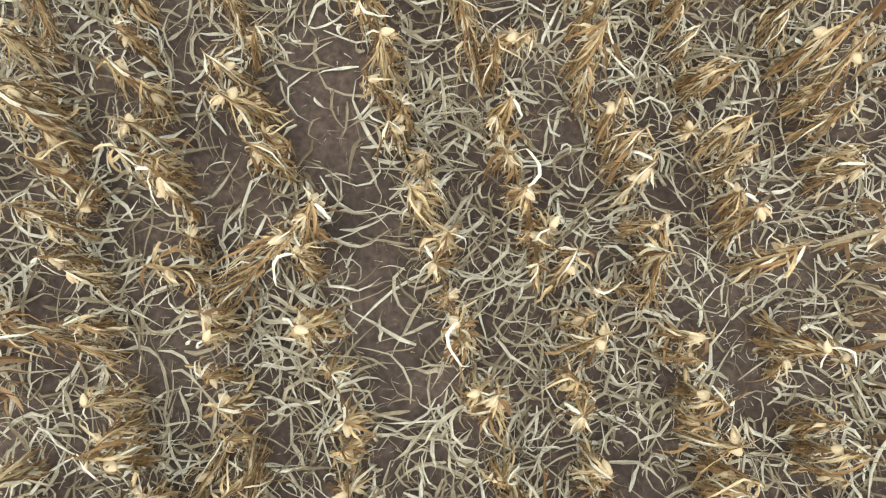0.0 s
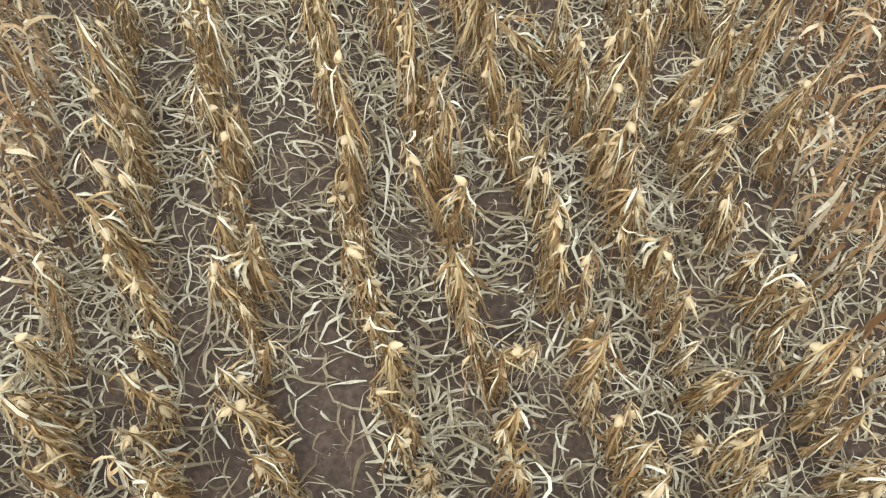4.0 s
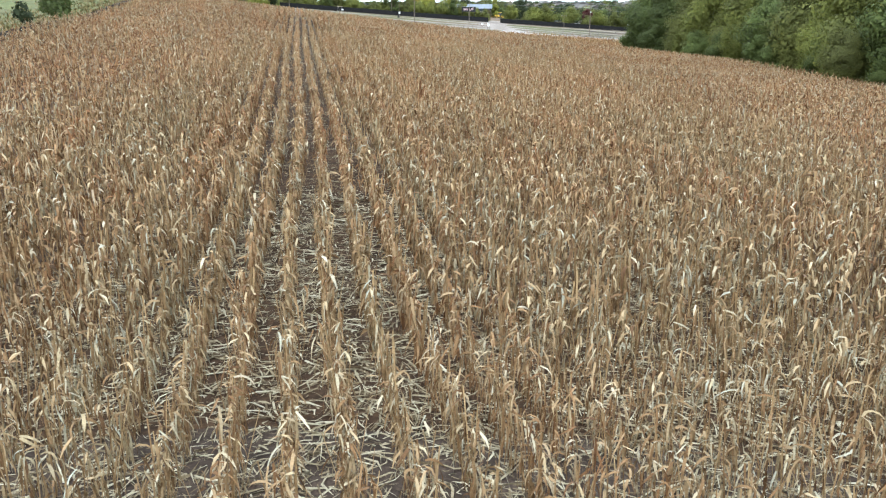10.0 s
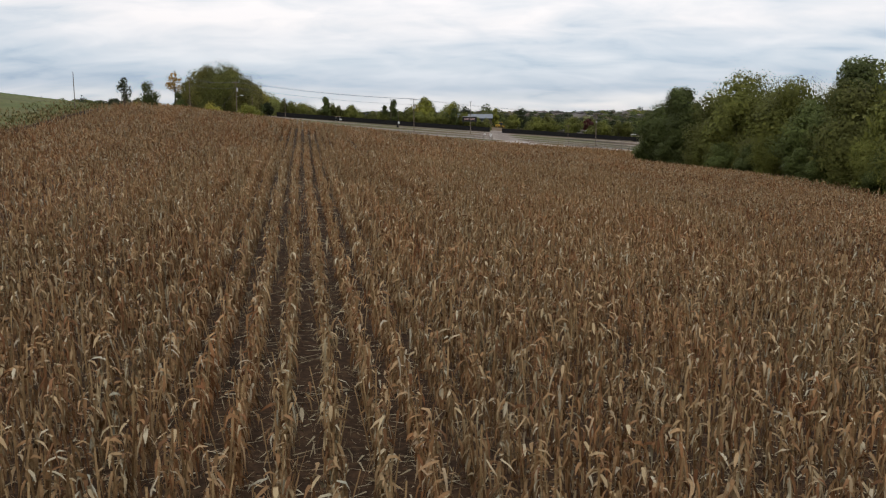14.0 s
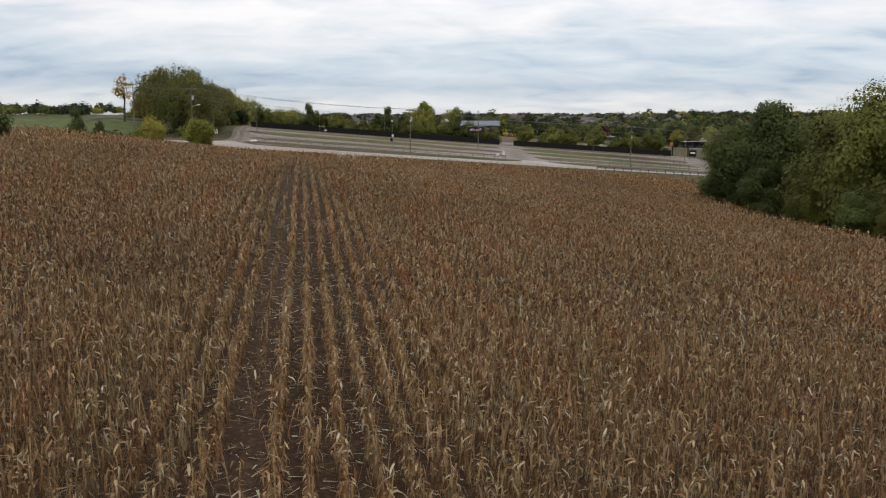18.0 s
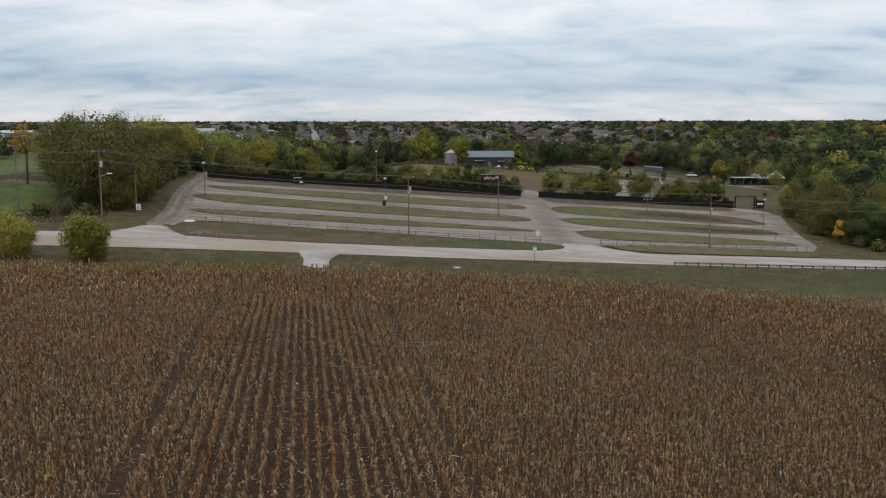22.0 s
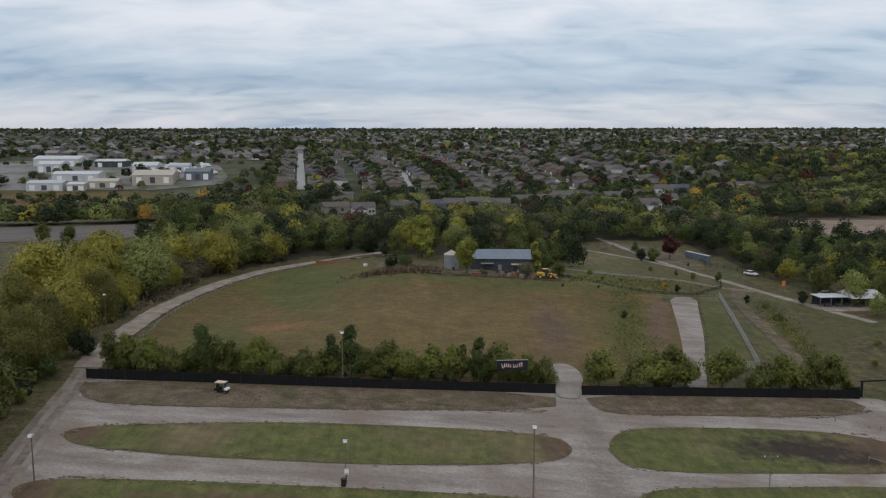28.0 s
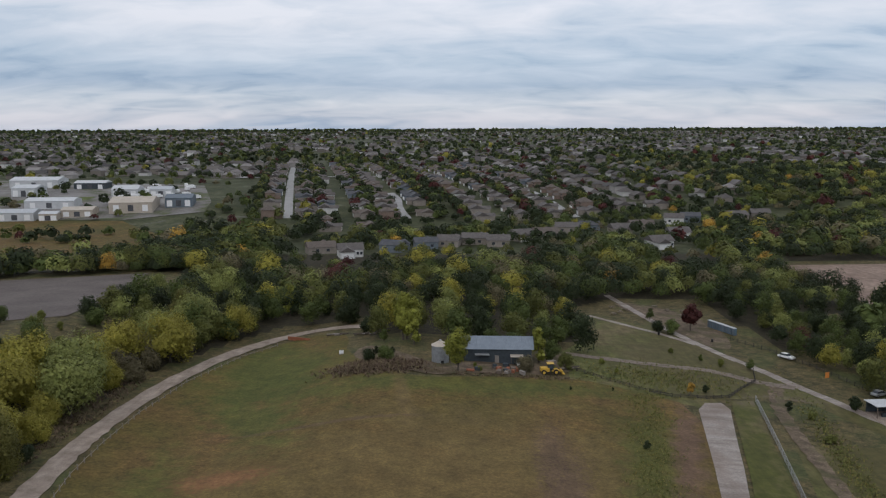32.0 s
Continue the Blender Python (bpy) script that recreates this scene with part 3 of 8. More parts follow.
def land(x, y):
    """The height of the ground: a spine along y with a cross slope."""
    x, y = np.asarray(x, float), np.asarray(y, float)
    dell = spline(y, DELL_Y, DELL_H) * np.interp(np.cos(np.clip((x + 52) / 46, 0, 1) * math.pi), [-1, 1], [0, 1]) * np.clip((x + 106) / 26, 0, 1)
    return spline(y, KNOT_Y, KNOT_H) + spline(y, KNOT_Y, KNOT_S) * np.clip(x, -85, 80) + dell


def lz(x, y):
    return float(land(x, y))


def stretched(near0, near1, step, far0, far1, grow):
    a = list(np.arange(near0, near1 + step / 2, step))
    s, v = step, near1
    while v < far1:
        s *= grow
        v += s
        a.append(min(v, far1))
    s, v = step, near0
    while v > far0:
        s *= grow
        v -= s
        a.insert(0, max(v, far0))
    return np.array(a)


gx = stretched(-110, 120, 3.0, -3600, 3600, 1.12)
gy = stretched(-30, 520, 3.0, -400, 4700, 1.06)
GX, GY = np.meshgrid(gx, gy)
gi = np.arange(GX.size).reshape(GX.shape)
gf = np.stack([gi[:-1, :-1], gi[:-1, 1:], gi[1:, 1:], gi[1:, :-1]], -1).reshape(-1, 4)
ground = new("ground", mesh_of("ground", np.stack([GX, GY, land(GX, GY)], -1).reshape(-1, 3), gf, ROUGH_GRASS))
tagged(ground, "rolling ground with rough autumn grass reaching the horizon", "ground", kind="structure")


def sheet(name, pts, off, mat, label, category, step=6.0, rounded=2, kind="structure", thick=0.0):
    """A flat cover laid over the land: a polygon with rounded corners, cut into squares and draped."""
    pts = [Vector((x, y, 0)) for x, y in pts]
    for _ in range(rounded):
        pts = [q for a, b in zip(pts, pts[1:] + pts[:1]) for q in (a.lerp(b, 0.25), a.lerp(b, 0.75))]
    bm = bmesh.new()
    bm.faces.new([bm.verts.new(p) for p in pts])
    xs, ys = [p.x for p in pts], [p.y for p in pts]
    for axis, lo, hi in ((0, min(xs), max(xs)), (1, min(ys), max(ys))):
        v = math.floor(lo / step) * step + step
        while v < hi:
            co, no = [0, 0, 0], [0, 0, 0]
            co[axis], no[axis] = v, 1
            bmesh.ops.bisect_plane(bm, geom=bm.verts[:] + bm.edges[:] + bm.faces[:], plane_co=co, plane_no=no)
            v += step
    bmesh.ops.triangulate(bm, faces=[f for f in bm.faces if len(f.verts) > 4])
    bmesh.ops.recalc_face_normals(bm, faces=bm.faces[:])
    if bm.faces[:] and sum(f.normal.z for f in bm.faces) < 0:
        bmesh.ops.reverse_faces(bm, faces=bm.faces[:])
    for v in bm.verts:
        v.co.z = lz(v.co.x, v.co.y) + off
    ob = part(name, bm, mat)
    return tagged(ob, label, category, kind=kind)


def ribbon(name, line, width, off, mat, label, category, step=3.0, wobble=0.0, kind="structure"):
    """A way of even width along a smoothed line, draped over the land."""
    pts = [Vector((x, y)) for x, y in line]
    for _ in range(3):
        pts = [pts[0]] + [q for a, b in zip(pts, pts[1:]) for q in (a.lerp(b, 0.25), a.lerp(b, 0.75))] + [pts[-1]]
    verts, k = [], 4
    rnd = random.Random(len(name))
    for i, p in enumerate(pts):
        d = (pts[min(i + 1, len(pts) - 1)] - pts[max(i - 1, 0)]).normalized()
        n = Vector((-d.y, d.x))
        w0, w1 = (width / 2 + rnd.uniform(-1, 1) * wobble for _ in range(2))
        for j in range(k + 1):
            q = p + n * (-w0 + (w0 + w1) * j / k)
            verts.append((q.x, q.y, lz(q.x, q.y) + off))
    faces = [(a + j + 1, a + j, a + k + 1 + j, a + k + 2 + j) for i in range(len(pts) - 1) for a in [i * (k + 1)] for j in range(k)]
    ob = new(name, mesh_of(name, verts, faces, mat))
    return tagged(ob, label, category, kind=kind)

# ---- roads, lot and fields ----
ribbon("road", [(-330, 150), (-160, 190), (-80, 212.5), (-44, 220.5), (-8, 226), (22, 232.5), (48, 238.5), (120, 258), (330, 330)], 8.4, 0.06, CONCRETE, "two-lane concrete road stained with tan dirt", "road")
RUT = material("brown_rut", [(0.3, (0.116, 0.091, 0.073)), (0.5, (0.165, 0.132, 0.107)), (0.7, (0.226, 0.185, 0.154))], 0.6, 0.95, 0.03, fine=(7.0, 0.25))
SLAB = material("grey_slab", [(0.3, (0.34, 0.325, 0.31)), (0.7, (0.43, 0.42, 0.405))], 0.4, 0.85, 0.004, fine=(12.0, 0.08), stretch=(0.2, 1, 1), patch=0.08, patch_to=(0.34, 0.27, 0.215))
ribbon("road_edge_lane", [(-80, 215.2), (-44, 223.2), (-8, 228.7), (22, 235.2), (48, 241.2), (120, 260.7)], 1.9, 0.066, SLAB, "pale concrete slabs of the far road edge", "road")
JOINT = material("joint_tar", [(0.3, (0.17, 0.15, 0.13)), (0.7, (0.23, 0.21, 0.19))], 2.0, 0.9)
for k in range(30):
    x = -52 + k * 4.6
    y = float(np.interp(x, [-80, -44, -8, 22, 48, 120], [212.5, 220.5, 226, 232.5, 238.5, 258]))
    ob = ribbon("road_joint", [(x - 0.35, y + 1.8), (x - 0.55, y + 2.8), (x - 0.75, y + 3.7)], 0.07, 0.07, JOINT, "", "")
    ob.parent = bpy.data.objects["road"]
ribbon("lane_line", [(-80, 213.1), (-44, 221.1), (-8, 226.6), (22, 233.1), (48, 239.1), (120, 258.6)], 0.14, 0.066, material("faded_yellow_line", [(0.3, (0.40, 0.30, 0.12)), (0.6, (0.52, 0.40, 0.20)), (0.7, (0.46, 0.38, 0.28))], 1.0, 0.8), "faded yellow centre line on the road", "road marking")
sheet("lot_gravel", [(-46, 233), (-45, 248), (-50, 262), (-57, 299), (-58, 303), (16.2, 312), (19.8, 312), (72, 320), (80, 312), (72, 285), (66, 256), (54, 251), (24, 243), (13, 241), (-10, 237), (-38, 237)], 0.045, GRAVEL, "pale gravel of the car park lanes", "gravel lot", rounded=1)
sheet("drive_dirt", [(-47.4, 231), (-44, 233), (-45, 248), (-50, 266), (-54, 285), (-57, 303), (-59, 312), (-63.2, 312), (-60.4, 303), (-56, 280), (-52.4, 262), (-49.2, 245)], 0.075, TRACK, "grey-brown gravel driveway climbing past the trees", "driveway", rounded=2)
sheet("apron_west", [(-51.5, 222.5), (-48.3, 226), (-47.2, 232.4), (-44.2, 232.8), (-42.4, 229), (-39.7, 226), (-37.5, 223.5), (-46, 221)], 0.078, CONCRETE, "dirt-stained concrete apron of the dirt driveway", "driveway", rounded=2)
sheet("apron_middle", [(10, 231.5), (13.5, 236), (16.3, 240), (16.2, 243), (21.8, 244), (23, 241), (29, 238.5), (33, 236.5)], 0.078, APRON, "pale concrete apron of the car park entrance", "driveway", rounded=2)
sheet("apron_field", [(-22.6, 221.5), (-21.9, 218.6), (-20.8, 216), (-20.4, 211.5), (-17.1, 211.8), (-17.7, 216.6), (-16.9, 220), (-16, 222.8)], 0.085, APRON, "concrete field entrance at the edge of the corn", "driveway", rounded=1)
for side in (-0.9, 0.9):
    ribbon("wheel_track", [(-46.5 + side, 234), (-48 + side, 247), (-52 + side, 264), (-55.5 + side, 283), (-59 + side, 303), (-61.5 + side, 312)], 1.0, 0.10, RUT, "brown wheel track worn along the driveway", "wheel track", wobble=0.06)
sheet("gate_path", [(16.2, 307), (20.0, 307.5), (20.6, 313), (22.5, 319), (21, 326), (16.5, 325), (14.5, 318), (16, 312)], 0.17, GRAVEL, "gravel fanning out behind the fence gap", "path", rounded=2)
ISLANDS = [
    ([(-43.9, 239), (-38.5, 241.6), (-29.6, 240), (-16.7, 241.2), (-2, 241), (11.8, 242), (16.4, 241.2), (16.4, 238), (12.5, 234.6), (-3.4, 230.6), (-21.5, 226.9), (-36.2, 225.1), (-40.2, 226), (-43, 230)], ROUGH_GRASS),
    ([(-47, 250), (-44, 252), (-10, 255), (12, 255.5), (14.5, 253.5), (-9, 249), (-41, 247)], GRASS),
    ([(-51, 264), (-47, 268), (-10, 271), (12, 272), (15, 268), (11, 264), (-10, 260), (-44, 259)], GRASS),
    ([(-52, 279), (-49, 283), (-22, 290), (13, 292.5), (16, 287), (12, 282), (-11, 277), (-46, 275)], GRASS),
    ([(22, 244.5), (55, 252.5), (64, 253), (60, 247), (51, 244.6), (28, 239)], GRASS),
    ([(20.5, 257), (24, 260), (32, 262), (62, 266.5), (64, 262), (56, 257.5), (28, 250.5), (22, 251)], GRASS),
    ([(19.5, 272), (24, 277), (35, 279), (62, 284), (68, 278), (60, 273), (41, 268), (23, 266)], GRASS),
    ([(20, 289), (24, 296), (36, 299), (63, 301.5), (71, 291), (62, 287.5), (47, 285), (22, 281)], GRASS),
]
for k, (pts, mat) in enumerate(ISLANDS):
    ob = sheet("grass_island", pts, 0.10, mat, "long mown grass island between gravel lanes" if k not in (0, 4) else "grass strip between the road and the rail fence", "grass island", rounded=2)
    tagged(ob, group="grass islands of the car park")
sheet("fence_strip_west", [(-57.5, 301), (-56, 294), (-50, 290.5), (-22, 295), (15, 301.5), (16, 309.5), (-22, 305.5)], 0.09, BARE, "worn brown grass strip along the black fence", "verge", rounded=1)
sheet("fence_strip_east", [(20.5, 310), (21.5, 303), (26, 302), (60, 307), (70, 312), (68, 317), (50, 314.5)], 0.09, BARE, "worn brown grass strip along the black fence", "verge", rounded=1)
sheet("back_lawn", [(-56.7, 317), (-62.2, 345), (-63.6, 362), (-64.0, 381), (-61.8, 406), (-54.2, 434), (-43.2, 453), (-33, 455), (-26, 446), (-25, 424), (-12.1, 401.6), (-4, 398), (10, 402), (32, 406), (46, 399), (57, 391), (50, 352), (42, 318), (20, 313), (-10, 310), (-45, 306)], 0.11, LAWN, "wide mown back field with faded tan patches", "lawn", step=2.5, rounded=1)
sheet("rough_pasture", [(31, 404), (46, 397), (58, 391), (66, 398), (78, 402), (86, 398), (90, 384), (98, 368), (84, 352), (70, 318), (58, 318), (64, 345), (71, 372), (104, 372), (99, 386), (95, 397), (89, 411), (84, 424), (76, 442), (68, 456), (60, 470), (50, 470), (42, 446), (33, 430)], 0.04, GRASS, "rough green and tan pasture round the paths", "pasture", rounded=0)
sheet("gravel_strip", [(58, 393.5), (66, 395.4), (60.5, 376), (54.2, 352), (46.8, 328), (43.4, 316), (39.6, 315), (43.0, 328), (49, 352), (54.2, 376)], 0.16, GRAVEL, "pale gravel strip running up the back field", "gravel strip", rounded=1)
sheet("fenced_lawn", [(66.8, 396.5), (72.5, 398), (57.5, 331), (48.4, 331), (55, 352)], 0.15, GRASS, "bright grass beside the chain-link fence", "lawn", rounded=0)
ribbon("curved_lane", [(-59.5, 306), (-62.4, 324), (-65.2, 343), (-66.8, 360), (-67.4, 380), (-65.2, 407), (-57.4, 438), (-45, 460), (-31.5, 462), (-19, 452.8)], 4.2, 0.19, DIRT_ROAD, "curving gravel lane round the back field", "lane", wobble=0.25)
ribbon("park_lane", [(61, 512), (65, 490), (70, 462), (76, 443), (84, 423), (88, 410), (93, 396), (96, 386), (102, 372)], 2.6, 0.09, GRAVEL, "pale gravel lane past the picnic ground", "lane", wobble=0.15)
ribbon("park_path", [(33, 428), (48, 424), (60, 422), (70, 421), (78, 414), (87, 409)], 3.2, 0.13, RUT, "worn dirt path to the barn", "lane", wobble=0.3)
ribbon("park_path", [(48, 478), (58, 466), (68, 455), (74, 446)], 2.0, 0.08, GRAVEL, "narrow pale path", "lane", wobble=0.15)
ribbon("dirt_track", [(83, 411), (77.3, 396), (74.5, 382.5), (72.8, 368), (70.6, 352), (68.4, 338), (65, 322)], 3.3, 0.13, BARE, "brown dirt track along the fence", "lane", wobble=0.4)
sheet("picnic_ground", [(58, 505), (80, 490), (88, 470), (84, 440), (76, 446), (68, 470)], 0.06, BARE, "bare trodden ground of the picnic area", "bare patch")
sheet("barn_yard", [(-23.3, 415.9), (-4, 399), (6, 404), (26, 406), (34, 412), (34, 428), (22, 424), (0, 408), (-8, 416), (-21, 431.9)], 0.17, BARE, "bare earth yard before the barn", "bare patch")
sheet("ploughed_field", [(-106, 442), (-108, 460), (-122, 552), (-175, 530), (-300, 480), (-300, 395), (-135, 424)], 0.15, PLOUGHED, "bare ploughed field, grey-brown", "field", step=20, rounded=0)
sheet("hay_field", [(-138, 596), (-165, 690), (-205, 738), (-330, 742), (-440, 690), (-440, 540), (-250, 555)], 0.3, LAWN, "dry tan-green meadow before the sheds", "field", step=20, rounded=0)
sheet("graded_field", [(143, 575), (152, 560), (150, 495), (190, 500), (330, 530), (330, 600), (210, 578)], 0.2, TAN_FIELD, "graded bare tan field beyond the trees", "field", step=20, rounded=0)
sheet("shed_paving", [(-330, 742), (-205, 742), (-160, 765), (-165, 800), (-200, 905), (-400, 960), (-470, 830)], 0.3, material("yard_paving", [(0.38, (0.075, 0.085, 0.036)), (0.46, (0.15, 0.14, 0.125)), (0.6, (0.21, 0.20, 0.19))], 0.03, 0.9, fine=(0.4, 0.2)), "grey paved yards round the sheds", "paving", step=20, rounded=0)
sheet("west_field", [(-72, 264), (-66, 238), (-78, 220), (-130, 208), (-260, 180), (-300, 330), (-260, 420), (-112, 385), (-104, 330)], 0.06, BANK_GRASS, "green-tan meadow beside the trees", "field", step=12, rounded=1)
sheet("yard_lawn", [(-308, 795), (-262, 800), (-258, 828), (-305, 826)], 0.36, BANK_GRASS, "green lawn between the sheds", "lawn", step=12, rounded=0)
sheet("hill_grass", [(-30.5, 62), (-42.3, 121), (-57, 194), (-84, 205), (-108, 150), (-108, 40), (-60, 30), (-24.5, 32)], 0.08, BANK_GRASS, "green grassy bank beside the corn", "grass bank")

WORN = material("worn_turf", [(0.0, (0.085, 0.062, 0.040)), (0.6, (0.135, 0.098, 0.062)), (1.0, (0.165, 0.125, 0.072))], 0.35, 0.95, 0.04, fine=(4.0, 0.3), by="island")


def flecks(x, y, size, off, mat, name, label, seed):
    """Ragged flat scraps of bare earth or dead turf lying on the grass."""
    g = np.random.default_rng(seed)
    n = len(x)
    t = np.arange(7) / 7 * 6.283 + g.uniform(0, 6.283, n)[:, None]
    r = size * g.uniform(0.4, 1.3, n)[:, None] * g.uniform(0.55, 1.25, (n, 7))
    vx, vy = x[:, None] + np.cos(t) * r * 1.5, y[:, None] + np.sin(t) * r
    vz = land(vx, vy) + off + g.uniform(0, 0.05, n)[:, None]
    return tagged(new(name, mesh_of(name, np.stack([vx, vy, vz], -1).reshape(-1, 3), np.arange(n * 7).reshape(n, 7), mat)), label, "bare patch", kind="stuff")


def outline(pts, jitter, gap, seed):
    """Places scattered along a closed line of the plan."""
    g = np.random.default_rng(seed)
    out = []
    for (ax, ay), (bx, by) in zip(pts, pts[1:] + pts[:1]):
        k = max(2, int(math.hypot(bx - ax, by - ay) / gap))
        u = g.uniform(0, 1, k)
        out.append(np.stack([ax + (bx - ax) * u, ay + (by - ay) * u], -1) + g.normal(0, jitter, (k, 2)))
    p = np.concatenate(out)
    return p[:, 0], p[:, 1]


STRIPS = [([(-57.5, 301), (-56, 294), (-50, 290.5), (-22, 295), (15, 301.5)], BARE), ([(21.5, 303), (26, 302), (60, 307), (70, 312)], BARE)]
for k, (pts, mat) in enumerate(ISLANDS + STRIPS):
    x, y = outline(pts, 0.35, 0.28, 340 + k)
    inner = np.array(pts).mean(0)
    flecks(x + (inner[0] - x) * 0.03, y + (inner[1] - y) * 0.09, 0.17, 0.122, WORN, "worn_edge", "brown worn edge of the grass island", 360 + k)

# ---- the corn field ----
ROW_TURN = radians(10.6)
ROW = np.array([-math.sin(ROW_TURN), math.cos(ROW_TURN)])
ACROSS = np.array([math.cos(ROW_TURN), math.sin(ROW_TURN)])
rng = np.random.default_rng(7)


def field_end(x):
    return 211.5 - 0.0042 * (x - 12) ** 2 * np.where(x < 12, 0.75, 0.35)


def in_field(x, y):
    left = -29.5 - 0.2 * (y - 62)
    right = np.where(y < 186, 40.5 - 0.06 * np.maximum(y - 123, 0), 78.0)
    return (x > left) & (x < right) & (y < field_end(x)) & (y > -14)


soil_pts = [(-14, -14)] + [(float(-29.5 - 0.2 * (y - 62)) - 0.4, y) for y in (0, 62, 121, 180, 202)] + [(float(x), float(field_end(x)) + 0.6) for x in (-45, -30, -14, 4, 22, 44, 60, 76)] + [(78, 188), (41, 186), (41, 123), (41, 20), (30, -14)]
sheet("field_soil", soil_pts, 0.02, SOIL_STREWN, "damp dark brown soil of the corn field, darkened for row shade", "soil", step=5.0, rounded=0)
sheet("field_soil_near", [(-12, -8), (-12, 13), (12, 13), (12, -8)], 0.028, SOIL, "damp dark brown soil between the corn rows", "soil", step=3.0)


def strips(base, az, length, width, e0, e1, seg, turn=0.0, twist=0.0, power=0.8, taper=1.0):
    """Bent blades: from base outwards along az, their slope going from e0 to e1, seg pieces each."""
    n = len(base)
    u = np.linspace(0, 1, seg + 1)
    um = (u[:-1] + u[1:]) / 2
    el = e0[:, None] + (e1 - e0)[:, None] * um**power
    a = az[:, None] + np.asarray(turn).reshape(-1, 1) * um
    st = np.stack([np.cos(el) * np.cos(a), np.cos(el) * np.sin(a), np.sin(el)], -1) * (length / seg)[:, None, None]
    spine = np.concatenate([base[:, None], base[:, None] + np.cumsum(st, 1)], 1)
    a2 = az[:, None] + np.asarray(turn).reshape(-1, 1) * u
    tw = np.asarray(twist).reshape(-1, 1) * (u + 0.15)
    side = np.stack([-np.sin(a2) * np.cos(tw), np.cos(a2) * np.cos(tw), np.sin(tw) + 0 * a2], -1)
    w = width[:, None] * (0.55 + 0.9 * u - 1.35 * u**2 * taper) * 0.62
    v = np.stack([spine - side * w[..., None], spine + side * w[..., None]], 2).reshape(-1, 3)
    i = np.arange(n)[:, None] * (seg + 1) * 2 + np.arange(seg)[None] * 2
    f = np.stack([i, i + 1, i + 3, i + 2], -1).reshape(-1, 4)
    return v, f


def blades(base, az, length, width, e0, e1, seg, g, turn=0.0, twist=0.0, fold=0.35, wave=0.25, power=0.8):
    """Crumpled blades folded along their midrib, drawn out to a point; vertices, faces and a place on the blade for each corner."""
    n = len(base)
    u = np.linspace(0, 1, seg + 1)
    um = (u[:-1] + u[1:]) / 2
    kink = g.normal(0, 0.22, (n, seg))
    el = e0[:, None] + (e1 - e0)[:, None] * um**power + kink
    a = az[:, None] + np.asarray(turn).reshape(-1, 1) * um + g.normal(0, 0.18, (n, seg))
    st = np.stack([np.cos(el) * np.cos(a), np.cos(el) * np.sin(a), np.sin(el)], -1)
    spine = np.concatenate([base[:, None], base[:, None] + np.cumsum(st * (length / seg)[:, None, None], 1)], 1)
    tang = np.concatenate([st[:, :1], (st[:, 1:] + st[:, :-1]) / 2, st[:, -1:]], 1)
    a2 = np.concatenate([a[:, :1], (a[:, 1:] + a[:, :-1]) / 2, a[:, -1:]], 1)
    flat = np.stack([-np.sin(a2), np.cos(a2), 0 * a2], -1)
    up = np.cross(tang, flat)
    tw = np.asarray(twist).reshape(-1, 1) * (u - 0.2) + g.normal(0, 0.15, (n, seg + 1))
    side = flat * np.cos(tw)[..., None] + up * np.sin(tw)[..., None]
    nor = np.cross(tang, side)
    w = width[:, None] * np.minimum(1.0, 0.45 + 2.6 * u) * np.clip(1.04 - u**1.7, 0.03, 1) * g.uniform(0.85, 1.15, (n, seg + 1)) * 0.62
    wl_, wr_ = (g.normal(0, wave, (n, seg + 1)) * w for _ in range(2))
    f_ = fold * w
    v = np.stack([spine - side * w[..., None] + nor * (f_ + wl_)[..., None], spine, spine + side * w[..., None] + nor * (f_ + wr_)[..., None]], 2).reshape(-1, 3)
    uv = np.stack(np.broadcast_arrays(np.array([0.0, 0.5, 1.0])[None, None, :], u[None, :, None] * np.ones((n, 1, 1))), -1).reshape(-1, 2)
    i = np.arange(n)[:, None] * (seg + 1) * 3 + np.arange(seg)[None] * 3
    f = np.concatenate([np.stack([i, i + 1, i + 4, i + 3], -1), np.stack([i + 1, i + 2, i + 5, i + 4], -1)], 1).reshape(-1, 4)
    return v, f, uv


def blade_mesh(name, v, f, uv, mat):
    me = mesh_of(name, v, f, mat)
    layer = me.uv_layers.new(name="along")
    layer.data.foreach_set("uv", uv[f.ravel()].astype(np.float32).ravel())
    me.polygons.foreach_set("use_smooth", np.ones(len(f), bool))
    return me


def joined(chunks):
    vs, fs, ms, o = [], [], [], 0
    for v, f, m in chunks:
        vs.append(v), fs.append(f + o), ms.append(np.full(len(f), m))
        o += len(v)
    return np.concatenate(vs), np.concatenate(fs), np.concatenate(ms)


ROW_GAP = 0.675
ROW_S = np.array([-20, 0, 2, 4, 6, 8, 10, 14, 19, 22, 25, 30, 50, 62, 85, 126, 164, 230], float)
ROW_Q = np.array([1.60, 0.18, 0.03, -0.08, -0.21, -0.30, -0.37, -0.40, -0.36, -0.25, -0.12, 0.05, 0.33, 0.46, 0.87, 1.58, 2.16, 3.2])


def row_place(k, s):
    """How far to the side row k lies at s metres along the rows; the pass joint by the first rows is wider."""
    joint = -0.21 * np.clip((12 - s) / 6, 0, 1) if k < 0 else 0.0
    return spline(s, ROW_S, ROW_Q) + k * ROW_GAP + joint + 0.012 * math.sin(k * 5.3)


